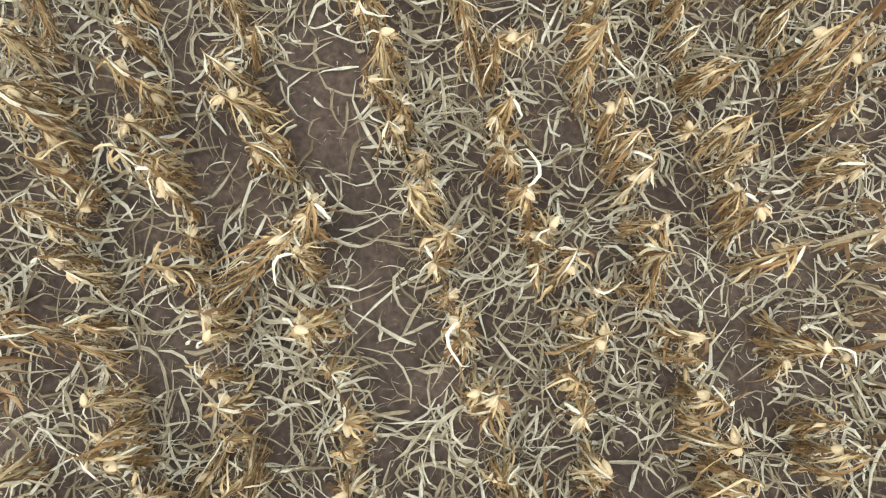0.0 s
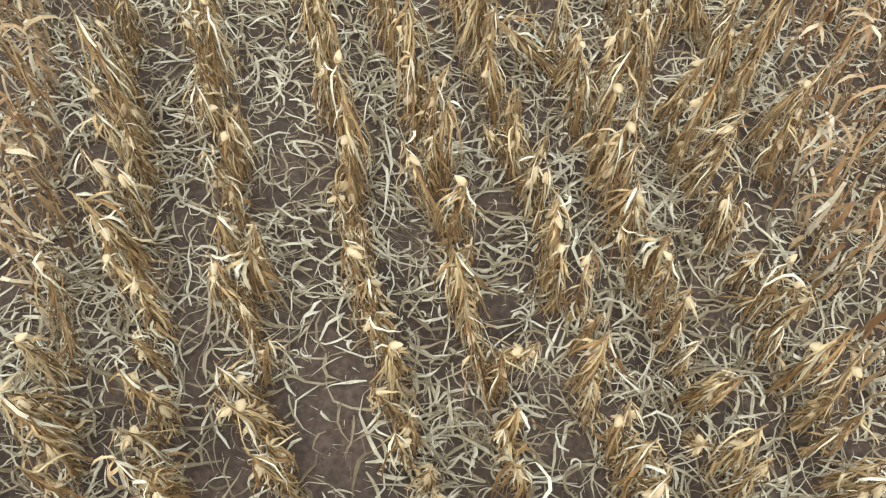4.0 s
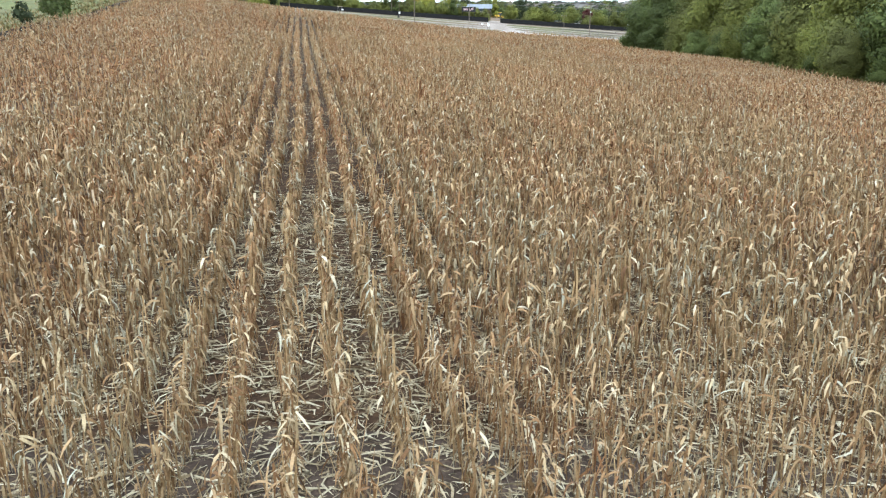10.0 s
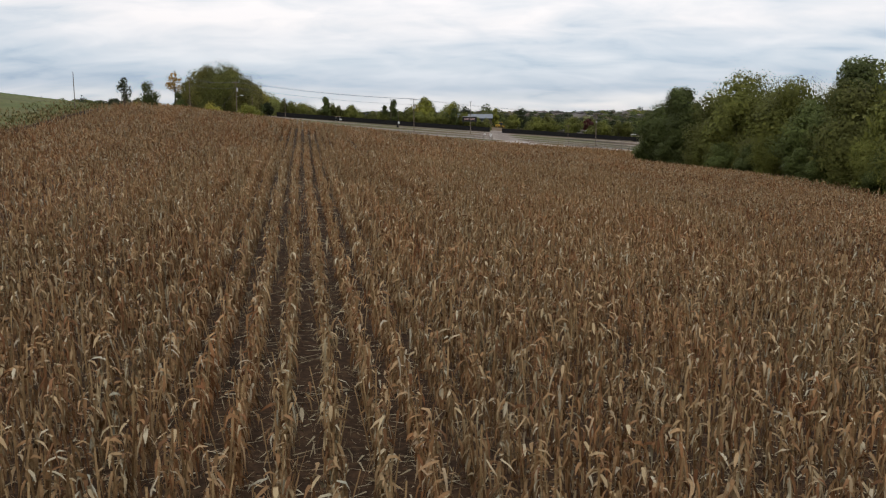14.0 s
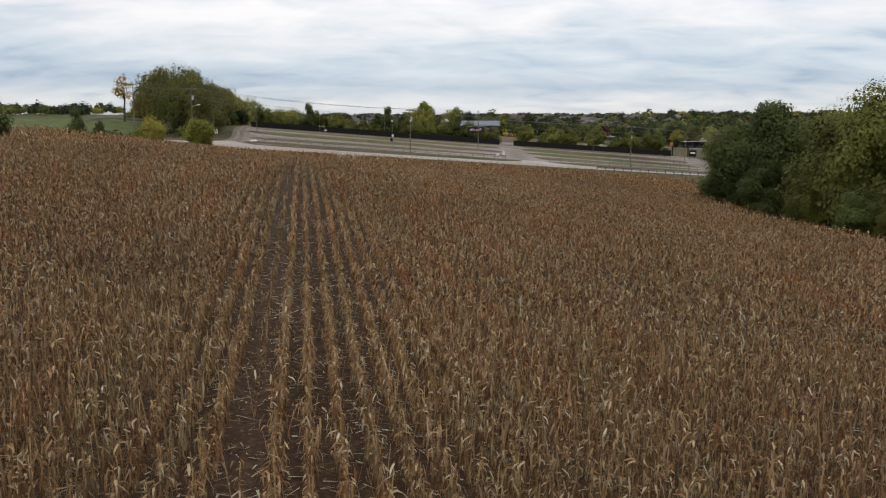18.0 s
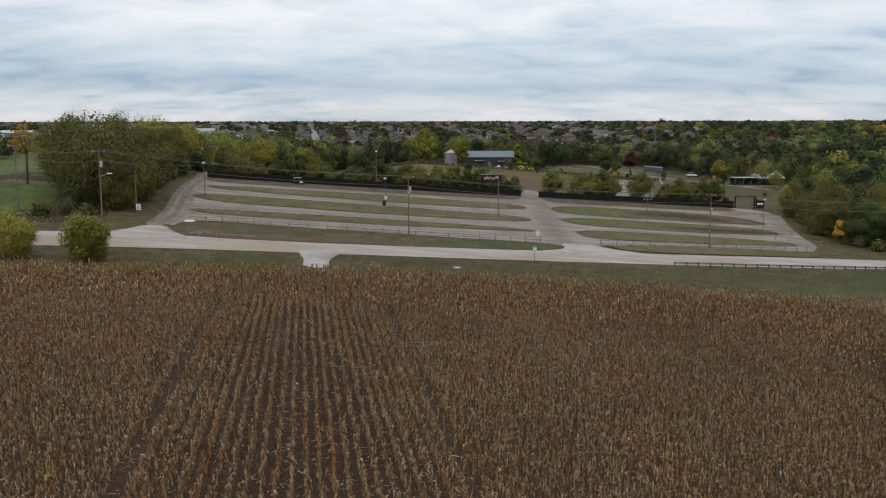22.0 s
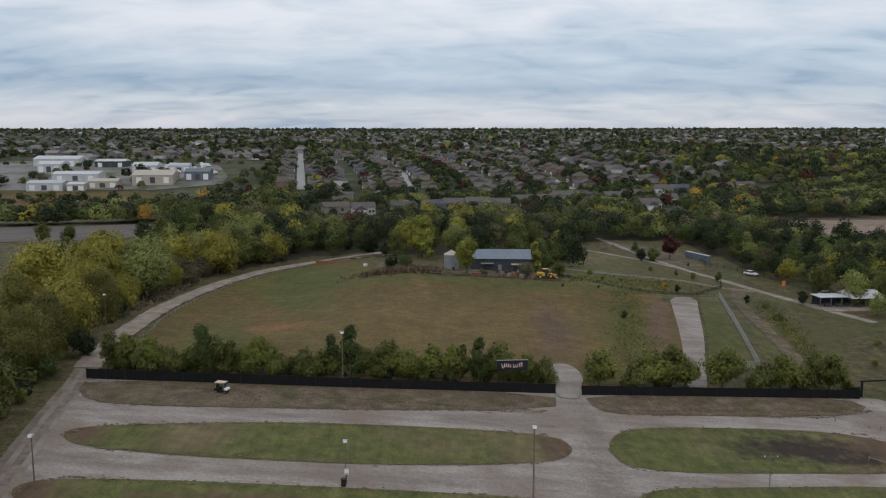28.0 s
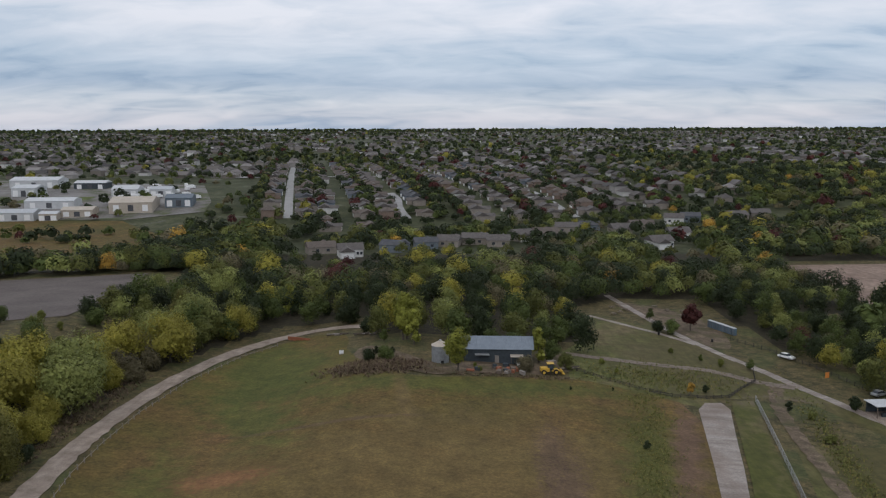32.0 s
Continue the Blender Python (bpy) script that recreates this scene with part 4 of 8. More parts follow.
def plants(y0, y1, x0, x1, gap, headland=True):
    """Places of plants in drilled rows within a box of the plan."""
    out = []
    corners = np.array([(x, y) for x in (x0, x1) for y in (y0, y1)])
    k0, k1 = (corners @ ACROSS).min() - 2, (corners @ ACROSS).max() + 2
    s0, s1 = (corners @ ROW).min(), (corners @ ROW).max()
    for k in range(math.floor(k0 / ROW_GAP) - 1, math.ceil(k1 / ROW_GAP) + 1):
        s = np.arange(s0, s1, gap) + rng.uniform(-0.4, 0.4) * gap
        s = s + rng.normal(0, gap * 0.22, len(s))
        p = ROW[None] * s[:, None] + ACROSS[None] * (row_place(k, s) + rng.normal(0, 0.028, len(s)))[:, None]
        p = p[rng.random(len(p)) > 0.05]
        # two thin tramlines, one width of the drill apart, in the far half
        if k in (12, 36) and y1 > 50:
            p = p[(p[:, 1] < 55) | (rng.random(len(p)) < (0.12 if k == 12 else 0.25))]
        out.append(p)
    p = np.concatenate(out)
    p = p[(p[:, 0] >= x0) & (p[:, 0] < x1) & (p[:, 1] >= y0) & (p[:, 1] < y1)]
    if headland and y1 > 180:
        p = p[p[:, 1] < field_end(p[:, 0]) - 19 + 1.0 * np.sin(p[:, 0] * 0.22)]
    return p[in_field(p[:, 0], p[:, 1])]


def corn(p, leaves, seg, wide, stalk=True, ears=1, seed=3, tall=1.35, tight=0.0, reach=1.0):
    """Blades, stalks and husks of many plants, as arrays; material slots 0 leaf, 1 stalk, 2 husk."""
    g = np.random.default_rng(seed)
    n = len(p)
    z = land(p[:, 0], p[:, 1])
    h = tall * g.uniform(0.72, 1.15, n)
    lean_a, lean = g.uniform(0, 6.283, n), np.abs(g.normal(0, 0.10, n))
    ex = np.stack([np.cos(lean_a) * lean, np.sin(lean_a) * lean, np.ones(n)], -1)
    b = np.stack([p[:, 0], p[:, 1], z], -1)
    chunks = []
    m = n * leaves
    i = np.repeat(np.arange(n), leaves)
    fr = (np.tile(np.arange(leaves), n) + g.uniform(0, 1, m)) / leaves * 0.82 + 0.16
    base = b[i] + ex[i] * (h[i] * fr)[:, None]
    az = g.uniform(0, 6.283, m)
    hang = g.random(m) < np.where(fr > 0.7, 0.45, 0.78)
    e0 = np.where(hang, g.uniform(-1.3, -0.5 - 0.4 * tight, m), g.uniform(-0.4, 1.2 - 0.5 * tight, m))
    e1 = np.where(hang, g.uniform(-1.95, -1.35, m), g.uniform(-2.2, -0.7, m))
    if seg == 1:
        e1 = e1 * 0.82
    length = np.where(hang, g.uniform(0.22, 0.55, m), g.uniform(0.16, 0.36, m)) * (0.85 + 0.2 * fr) * reach
    v, f = strips(base, az, np.minimum(length, h[i] * fr * 1.15 + 0.05), wide * g.uniform(0.55, 1.35, m), e0, e1, seg, turn=g.normal(0, 1.5, m), twist=g.normal(0, 1.4, m), power=0.7)
    chunks.append((v, f, 0))
    if stalk:
        v, f = strips(b, g.uniform(0, 6.283, n), h * 1.02, np.full(n, wide * 0.55), np.full(n, 1.57) - lean, np.full(n, 1.45) - lean, 2, taper=0.55)
        chunks.append((v, f, 1))
    if ears:
        i = np.where(g.random(n) < 0.75)[0]
        k = len(i)
        eb = b[i] + ex[i] * (h[i] * g.uniform(0.5, 0.98, k))[:, None]
        for _ in range(ears):
            v, f = strips(eb, g.uniform(0, 6.283, k), g.uniform(0.16, 0.27, k), wide * g.uniform(1.0, 1.6, k), g.uniform(-1.2, 0.3, k), g.uniform(-1.6, -0.9, k), max(2, seg - 2), twist=g.normal(0, 0.6, k))
            chunks.append((v, f, 2))
    return joined(chunks)


def corn_stuff(p, label, leaf, **kw):
    v, f, m = corn(p, **kw)
    return tagged(new("corn_rows", mesh_of("corn_rows", v, f, [leaf, CORN_STALK, HUSK], m)), label, "corn", kind="stuff")


def spindle(bm, a, b, r, sides=7):
    """A husked ear: a pod thickest below its middle, drawn out to a tip."""
    a, b = Vector(a), Vector(b)
    d = b - a
    q = d.to_track_quat("Z", "Y").to_matrix()
    rings = []
    for u, k in ((0, 0.35), (0.18, 0.85), (0.42, 1.0), (0.7, 0.72), (0.92, 0.3)):
        rings.append([bm.verts.new(a + d * u + q @ Vector((math.cos(t) * r * k, math.sin(t) * r * k, 0))) for t in (6.283 * j / sides for j in range(sides))])
    tip = bm.verts.new(b)
    for r0, r1 in zip(rings, rings[1:]):
        for j in range(sides):
            bm.faces.new((r0[j], r0[(j + 1) % sides], r1[(j + 1) % sides], r1[j]))
    for j in range(sides):
        bm.faces.new((rings[-1][j], rings[-1][(j + 1) % sides], tip))


def corn_plant(seed):
    """One dry plant at the origin: jointed stalk, hanging blades, husked ears."""
    g = np.random.default_rng(seed)
    rnd = random.Random(seed)
    thing = tagged(new("corn_plant"), "dry golden-brown corn plant with hanging leaves and husked ears", "corn plant", "corn plants in rows")
    h = rnd.uniform(1.0, 1.5)
    top = Vector((rnd.uniform(-0.14, 0.14), rnd.uniform(-0.14, 0.14), h))
    bm = bmesh.new()
    pts = [Vector((0, 0, -0.03))] + [top * u + Vector((rnd.uniform(-0.012, 0.012), rnd.uniform(-0.012, 0.012), 0)) for u in (0.2, 0.42, 0.64, 0.85, 1.0)]
    for k, (a, b) in enumerate(zip(pts, pts[1:])):
        add_tube(bm, a, b, 0.015 - 0.002 * k, 0.012 - 0.002 * k, sides=6)
    part("stalk", bm, CORN_STALK, thing)
    m = 56
    fr = (np.arange(m) + g.uniform(0, 1, m)) / m * 0.84 + 0.14
    base = np.array(top)[None] * fr[:, None]
    hang = g.random(m) < 0.88
    e0 = np.where(hang, g.uniform(-1.35, -0.75, m), g.uniform(-0.6, 0.6, m))
    e1 = np.where(hang, g.uniform(-1.75, -1.4, m), g.uniform(-2.2, -0.9, m))
    length = np.minimum(np.where(hang, g.uniform(0.35, 0.9, m), g.uniform(0.25, 0.6, m)), h * fr * 1.1 + 0.08)
    v, f, uv = blades(base, g.uniform(0, 6.283, m), length, np.where(hang, 0.0145, 0.019) * g.uniform(0.5, 1.5, m), e0, e1, 8, g, turn=g.normal(0, 1.7, m), twist=g.normal(0, 2.2, m), fold=0.5, wave=0.4, power=0.6)
    leaves = new("leaves", blade_mesh("leaves", v, f, uv, NEAR_LEAF))
    leaves.parent = thing
    for _ in range(rnd.choice((1, 1, 2))):
        q = rnd.uniform(0.55, 0.97)
        a = top * q
        t = rnd.uniform(0, 6.283)
        tip = a + Vector((math.cos(t) * 0.10, math.sin(t) * 0.10, rnd.uniform(-0.17, 0.05)))
        bm = bmesh.new()
        spindle(bm, a, tip, rnd.uniform(0.028, 0.042))
        ear = part("ear", bm, NEAR_HUSK, thing, "pale papery husked ear", smooth=True)
        k = 6
        v, f, uv = blades(np.repeat(np.array([a]), k, 0), t + g.normal(0, 0.8, k), g.uniform(0.08, 0.19, k), 0.018 * g.uniform(0.5, 1.4, k), g.uniform(-1.4, 0.3, k), g.uniform(-1.7, -0.6, k), 5, g, turn=g.normal(0, 0.6, k), twist=g.normal(0, 1.2, k), fold=0.6, wave=0.45)
        husk = new("husk", blade_mesh("husk", v, f, uv, NEAR_HUSK))
        husk.parent = ear
    return thing


protos = [corn_plant(40 + k) for k in range(12)]
near = plants(-1.7, 5.4, -2.7, 2.7, 0.18)
for j, (x, y) in enumerate(near):
    lean = 50 if j % 31 == 7 else 16 if j % 6 == 2 else 5
    if abs(x * ACROSS[0] + y * ACROSS[1] + 0.34) < 0.8:
        lean = 5
    m = pose(float(x), float(y), lz(x, y) + 0.02, float(rng.normal(0, lean * 0.7)), float(rng.normal(0, lean)), float(rng.uniform(0, 360))) @ Matrix.Scale(float(rng.uniform(0.76, 1.10)), 4)
    if j < len(protos):
        protos[j].matrix_basis = m
    else:
        copy_thing(protos[j % len(protos)], m)


def outside_near(p):
    return p[~((p[:, 0] >= -2.7) & (p[:, 0] < 2.7) & (p[:, 1] >= -1.7) & (p[:, 1] < 5.4))]


corn_stuff(outside_near(plants(-4, 15, -9, 10, 0.17)), "rows of dry corn plants with golden hanging leaves", CORN_LEAF, leaves=16, seg=4, wide=0.032, ears=2, seed=11)
# the strip that the middle of the field shows best
p = plants(15, 88, -14, 14, 0.2)
p = p[np.abs(p[:, 0]) < 9 + 0.5 * p[:, 1]]
blend = (p[:, 1] < 44) & (rng.random(len(p)) > (p[:, 1] - 17) / 26)
corn_stuff(p[blend], "rows of dry brown corn plants with hanging leaves", CORN_LEAF, leaves=16, seg=3, wide=0.052, ears=1, seed=12)
blend = ~blend & (p[:, 1] < 44)
corn_stuff(p[blend], "rows of dry brown corn plants with hanging leaves", CORN_FAR, leaves=16, seg=3, wide=0.052, ears=1, seed=19)
corn_stuff(p[p[:, 1] >= 44], "rows of dry brown corn plants with hanging leaves", CORN_FAR, leaves=17, seg=2, wide=0.047, ears=1, seed=16)
p = plants(4, 88, -48, 42, 0.27)
p = p[(np.abs(p[:, 0]) >= 14) | ((p[:, 1] < 15) & ((p[:, 0] < -9) | (p[:, 0] >= 10)))]
p = p[np.abs(p[:, 0]) < 10 + 0.62 * p[:, 1]]
corn_stuff(p, "dry brown standing corn in long rows", CORN_FAR, leaves=13, seg=2, wide=0.062, ears=0, stalk=False, seed=13)
p = plants(88, 132, -58, 42, 0.27)
mid = np.abs(p[:, 0] + 2) < 26
corn_stuff(p[mid], "dry brown standing corn in long rows", CORN_FAR, leaves=16, seg=1, tight=0.6, wide=0.115, ears=0, stalk=False, seed=14, tall=1.35, reach=0.74)
corn_stuff(p[~mid], "dry brown standing corn in long rows", CORN_FAR, leaves=11, seg=1, tight=0.2, wide=0.115, ears=0, stalk=False, seed=18, tall=1.4, reach=0.72)
p = plants(132, 214, -62, 80, 0.30)
mid = np.abs(p[:, 0] + 2) < 36
corn_stuff(p[mid], "dry brown standing corn in long rows", CORN_FAR, leaves=15, seg=1, tight=0.8, wide=0.145, ears=0, stalk=False, seed=17, tall=1.35, reach=0.70)
corn_stuff(p[~mid][::2], "dry brown standing corn in long rows", CORN_OLD, leaves=10, seg=1, tight=0.0, wide=0.20, ears=0, stalk=False, seed=20, tall=1.45, reach=0.72)
# the corners of the field beside and behind the start
p = plants(-14, 60, -60, 42, 0.45)
near_box = (p[:, 1] >= -4) & (p[:, 1] < 15) & (p[:, 0] >= -9) & (p[:, 0] < 10)
covered = (p[:, 1] >= 4) & (np.abs(p[:, 0]) < 10 + 0.62 * p[:, 1]) & ((np.abs(p[:, 0]) >= 14) | (p[:, 1] < 15))
strip = (p[:, 1] >= 15) & (np.abs(p[:, 0]) < 14)
corn_stuff(p[~near_box & ~covered & ~strip], "dry brown standing corn in long rows", CORN_FAR, leaves=9, seg=1, tight=0.2, wide=0.12, ears=0, stalk=False, seed=21)
# headland rows along the road
hx, hk = np.meshgrid(np.arange(-58, 78, 0.36), np.arange(0, 25))
hx = hx.ravel() + rng.normal(0, 0.1, hx.size)
hp = np.stack([hx, field_end(hx) - 0.5 - hk.ravel() * 0.76 + rng.normal(0, 0.05, hx.size)], -1)
corn_stuff(hp[in_field(hp[:, 0], hp[:, 1])], "headland of dry corn along the field's end", CORN_OLD, leaves=8, seg=1, wide=0.18, ears=0, stalk=False, seed=15, tall=1.55)


def litter(n, x0, x1, y0, y1, wide, seg, seed):
    """Fallen blades lying curled between the rows."""
    g = np.random.default_rng(seed)
    x, y = g.uniform(x0, x1, n), g.uniform(y0, y1, n)
    bare = np.exp(-(((x * ACROSS[0] + y * ACROSS[1] + 0.36) / 0.22) ** 2 + ((y - 0.9) / 0.9) ** 2))
    wave = 0.5 + 0.5 * np.sin(x * 1.9 + 1.3 * np.sin(y * 0.9)) * np.sin(y * 1.25 + x * 0.7)
    keep = (g.random(n) > bare * 1.15) & (g.random(n) < 0.5 + 0.5 * wave) & in_field(x, y) & ~((np.abs(x - 0.1) < 5.3) & (y > -2.6) & (g.random(n) < np.clip((7.6 - y) / 2.6, 0, 1)))
    x, y = x[keep], y[keep]
    n = len(x)
    b = np.stack([x, y, land(x, y) + 0.024 + g.uniform(0, 0.05, n)], -1)
    return strips(b, g.uniform(0, 6.283, n), g.uniform(0.1, 0.75, n) * g.uniform(0.4, 1.1, n), wide * g.uniform(0.25, 1.5, n), g.normal(0.08, 0.1, n), g.normal(-0.12, 0.1, n), seg, turn=g.normal(0, 1.6, n) * g.random(n) * 2, twist=g.normal(0, 0.8, n))


def near_litter(n, x0, x1, y0, y1, seed):
    """Fallen blades by the first rows: long, curled, drifting the same way in swirls."""
    g = np.random.default_rng(seed)
    x, y = g.uniform(x0, x1, n), g.uniform(y0, y1, n)
    across = x * ACROSS[0] + y * ACROSS[1]
    bare = np.exp(-(((across + 0.32) / 0.25) ** 2 + ((y - 0.7) / 1.5) ** 2))
    wave_ = 0.5 + 0.5 * np.sin(x * 2.3 + 1.7 * np.sin(y * 1.1)) * np.sin(y * 1.6 + x * 0.9)
    thin = np.clip((7.6 - y) / 2.6, 0, 1)
    keep = (g.random(n) > bare * 1.2) & (g.random(n) < 0.40 + 0.60 * wave_) & (g.random(n) < thin)
    x, y = x[keep], y[keep]
    n = len(x)
    swirl = 2.4 * np.sin(x * 1.3 + 0.7) + 2.2 * np.cos(y * 1.1 - x * 0.4)
    b = np.stack([x, y, land(x, y) + 0.030 + g.uniform(0, 0.045, n)], -1)
    length = g.uniform(0.15, 0.75, n) * g.uniform(0.5, 1.1, n)
    v, f, uv = blades(b, swirl + g.normal(0, 0.9, n), length, 0.018 * g.uniform(0.35, 1.5, n), g.normal(0.16, 0.12, n), g.normal(-0.22, 0.12, n), 5, g, turn=g.normal(0, 2.0, n), twist=g.normal(0, 0.9, n), fold=0.4, wave=0.3)
    v[:, 2] = np.maximum(v[:, 2], land(v[:, 0], v[:, 1]) + 0.03)
    return blade_mesh("leaf_litter", v, f, uv, NEAR_LITTER)


tagged(new("leaf_litter", near_litter(27000, -5.4, 5.6, -2.8, 8.4, 25)), "pale curled fallen corn leaves on the soil", "leaf litter", kind="stuff")
g = np.random.default_rng(26)
sx, sy = g.uniform(-5, 5, 9000), g.uniform(-2.6, 7.0, 9000)
v, f = strips(np.stack([sx, sy, land(sx, sy) + 0.032], -1), g.uniform(0, 6.283, 9000), g.uniform(0.02, 0.10, 9000), g.uniform(0.003, 0.008, 9000), np.full(9000, 0.05), np.full(9000, -0.05), 1)
tagged(new("straw_shreds", mesh_of("straw_shreds", v, f, LITTER)), "tiny pale shreds of straw on the soil", "straw", kind="stuff")
LITTER_ZONES = ((30000, -6.4, 7.0, -3.5, 10.5, 0.027, 4, 21), (36000, -8, 8, 10, 26, 0.034, 2, 24), (48000, -16, 14, 26, 66, 0.05, 1, 22), (34000, -20, 18, 64, 110, 0.075, 1, 23), (30000, -34, 30, 108, 192, 0.11, 1, 27))
for args in LITTER_ZONES:
    v, f = litter(*args)
    tagged(new("leaf_litter", mesh_of("leaf_litter", v, f, LITTER)), "pale curled fallen corn leaves on the soil", "leaf litter", kind="stuff")

# ---- trees ----


def crown_arrays(seed, height, width, n, leaf, bottom=0.25, lobes=14, flat=1.0):
    """Leaves on clumps on uneven lobes, denser foliage inside; returns vertices, faces and the lobes' centres."""
    g = np.random.default_rng(seed)
    c = []
    while len(c) < lobes:
        q = g.uniform(-1, 1, 3)
        if 0.12 < (q**2).sum() < 1:
            if q[2] < 0:
                q[:2] /= math.sqrt(1 - 0.6 * q[2] ** 2)
            c.append(q)
    c = np.array(c)
    c[0] = (0, 0, 0.8)
    mid = height * (bottom + (1 - bottom) / 2)
    half = np.array([width / 2, width / 2, height * (1 - bottom) / 2])
    centre = c * half * 0.66 + np.array([0, 0, mid])
    radius = g.uniform(0.20, 0.36, lobes) * min(width, height * (1 - bottom))
    sub = 10
    sd = g.normal(0, 1, (lobes, sub, 3))
    sd[..., 2] += 0.25
    sd /= np.linalg.norm(sd, axis=-1, keepdims=True)
    clump = (centre[:, None] + sd * (radius[:, None] * g.uniform(0.5, 0.78, (lobes, sub)))[..., None]).reshape(-1, 3)
    size = (radius[:, None] * g.uniform(0.34, 0.56, (lobes, sub))).ravel()
    away = sd.reshape(-1, 3)
    k = g.choice(lobes * sub, n, p=size**2 / (size**2).sum())
    d = g.normal(0, 1, (n, 3))
    d /= np.linalg.norm(d, axis=1, keepdims=True)
    pos = clump[k] + d * (size[k] * g.uniform(0.3, 1.0, n) ** 0.5)[:, None] * np.array([1, 1, 0.85 * flat])
    out = (pos - np.array([0, 0, mid])) / half
    nrm = d * 0.4 + away[k] * 0.4 + out * 0.55 + g.normal(0, 0.24, (n, 3)) + np.array([0, 0, 0.2])
    s = leaf * g.uniform(0.5, 1.3, n)
    # foliage inside, which closes the crown
    m = n // 5
    k2 = g.choice(lobes, m, p=radius**2 / (radius**2).sum())
    d2 = g.normal(0, 1, (m, 3))
    d2 /= np.linalg.norm(d2, axis=1, keepdims=True)
    pos = np.concatenate([pos, centre[k2] + d2 * (radius[k2] * g.uniform(0.35, 0.82, m))[:, None]])
    nrm = np.concatenate([nrm, d2 + g.normal(0, 0.3, (m, 3))])
    s = np.concatenate([s, leaf * g.uniform(1.7, 2.7, m)])
    n += m
    pos[:, 2] = np.maximum(pos[:, 2], height * max(0, bottom) * 0.4 + g.uniform(-0.1, 0.6, n))
    nrm /= np.linalg.norm(nrm, axis=1, keepdims=True)
    t = np.cross(nrm, g.normal(0, 1, (n, 3)))
    t /= np.linalg.norm(t, axis=1, keepdims=True) + 1e-9
    b = np.cross(nrm, t)
    s = s[:, None]
    w = s * g.uniform(0.5, 0.85, n)[:, None]
    v = np.stack([pos - t * s, pos - b * w + nrm * s * 0.15, pos + t * s, pos + b * w + nrm * s * 0.15], 1).reshape(-1, 3)
    f = np.arange(n * 4).reshape(n, 4)
    return v, f, centre


def tree(seed, colour, height, width, n, leaf, bottom, lobes, label, trunk_r=None):
    """A tree at the origin: tapered trunk with limbs, and an uneven crown of leaf clumps."""
    thing = tagged(new("tree"), label, "tree")
    v, f, centre = crown_arrays(seed, height, width, n, leaf, bottom, lobes)
    rnd = random.Random(seed)
    r = trunk_r or height * 0.02
    bm = bmesh.new()
    fork = Vector((rnd.uniform(-0.2, 0.2), rnd.uniform(-0.2, 0.2), height * max(0.12, bottom + 0.12)))
    add_tube(bm, (0, 0, -0.3), fork * 0.5, r * 1.25, r, sides=7)
    add_tube(bm, fork * 0.5, fork, r, r * 0.75, sides=7)
    for c in centre[:9]:
        c = Vector(c)
        mid = fork.lerp(c, 0.5) + Vector((0, 0, -0.06 * height * rnd.random()))
        add_tube(bm, fork, mid, r * 0.5, r * 0.3, sides=5, caps=False)
        add_tube(bm, mid, c, r * 0.3, r * 0.08, sides=4, caps=False)
    part("trunk", bm, BARK, thing)
    crown = new("crown", mesh_of("crown", v, f, LEAVES[colour]))
    crown.parent = thing
    return thing


KINDS = {}
TREE_SPOTS = []


def plant_tree(kind, x, y, scale=1.0, turn=None):
    """Sets the first tree of a kind, or a copy of it, on the land."""
    rnd = random.Random(int(x * 31 + y * 17))
    TREE_SPOTS.append((x, y))
    if x < -55 and 268 < y < 475:
        scale = min(scale, (10.8 if y < 345 else 12.6) / SPECS[kind][2])
    m = pose(x, y, lz(x, y), 0, 0, rnd.uniform(0, 360) if turn is None else turn) @ Matrix.Diagonal((scale * rnd.uniform(0.88, 1.12), scale * rnd.uniform(0.88, 1.12), scale, 1))
    if kind not in KINDS:
        KINDS[kind] = tree(*SPECS[kind])
        KINDS[kind].matrix_basis = m
        return KINDS[kind]
    return copy_thing(KINDS[kind], m)


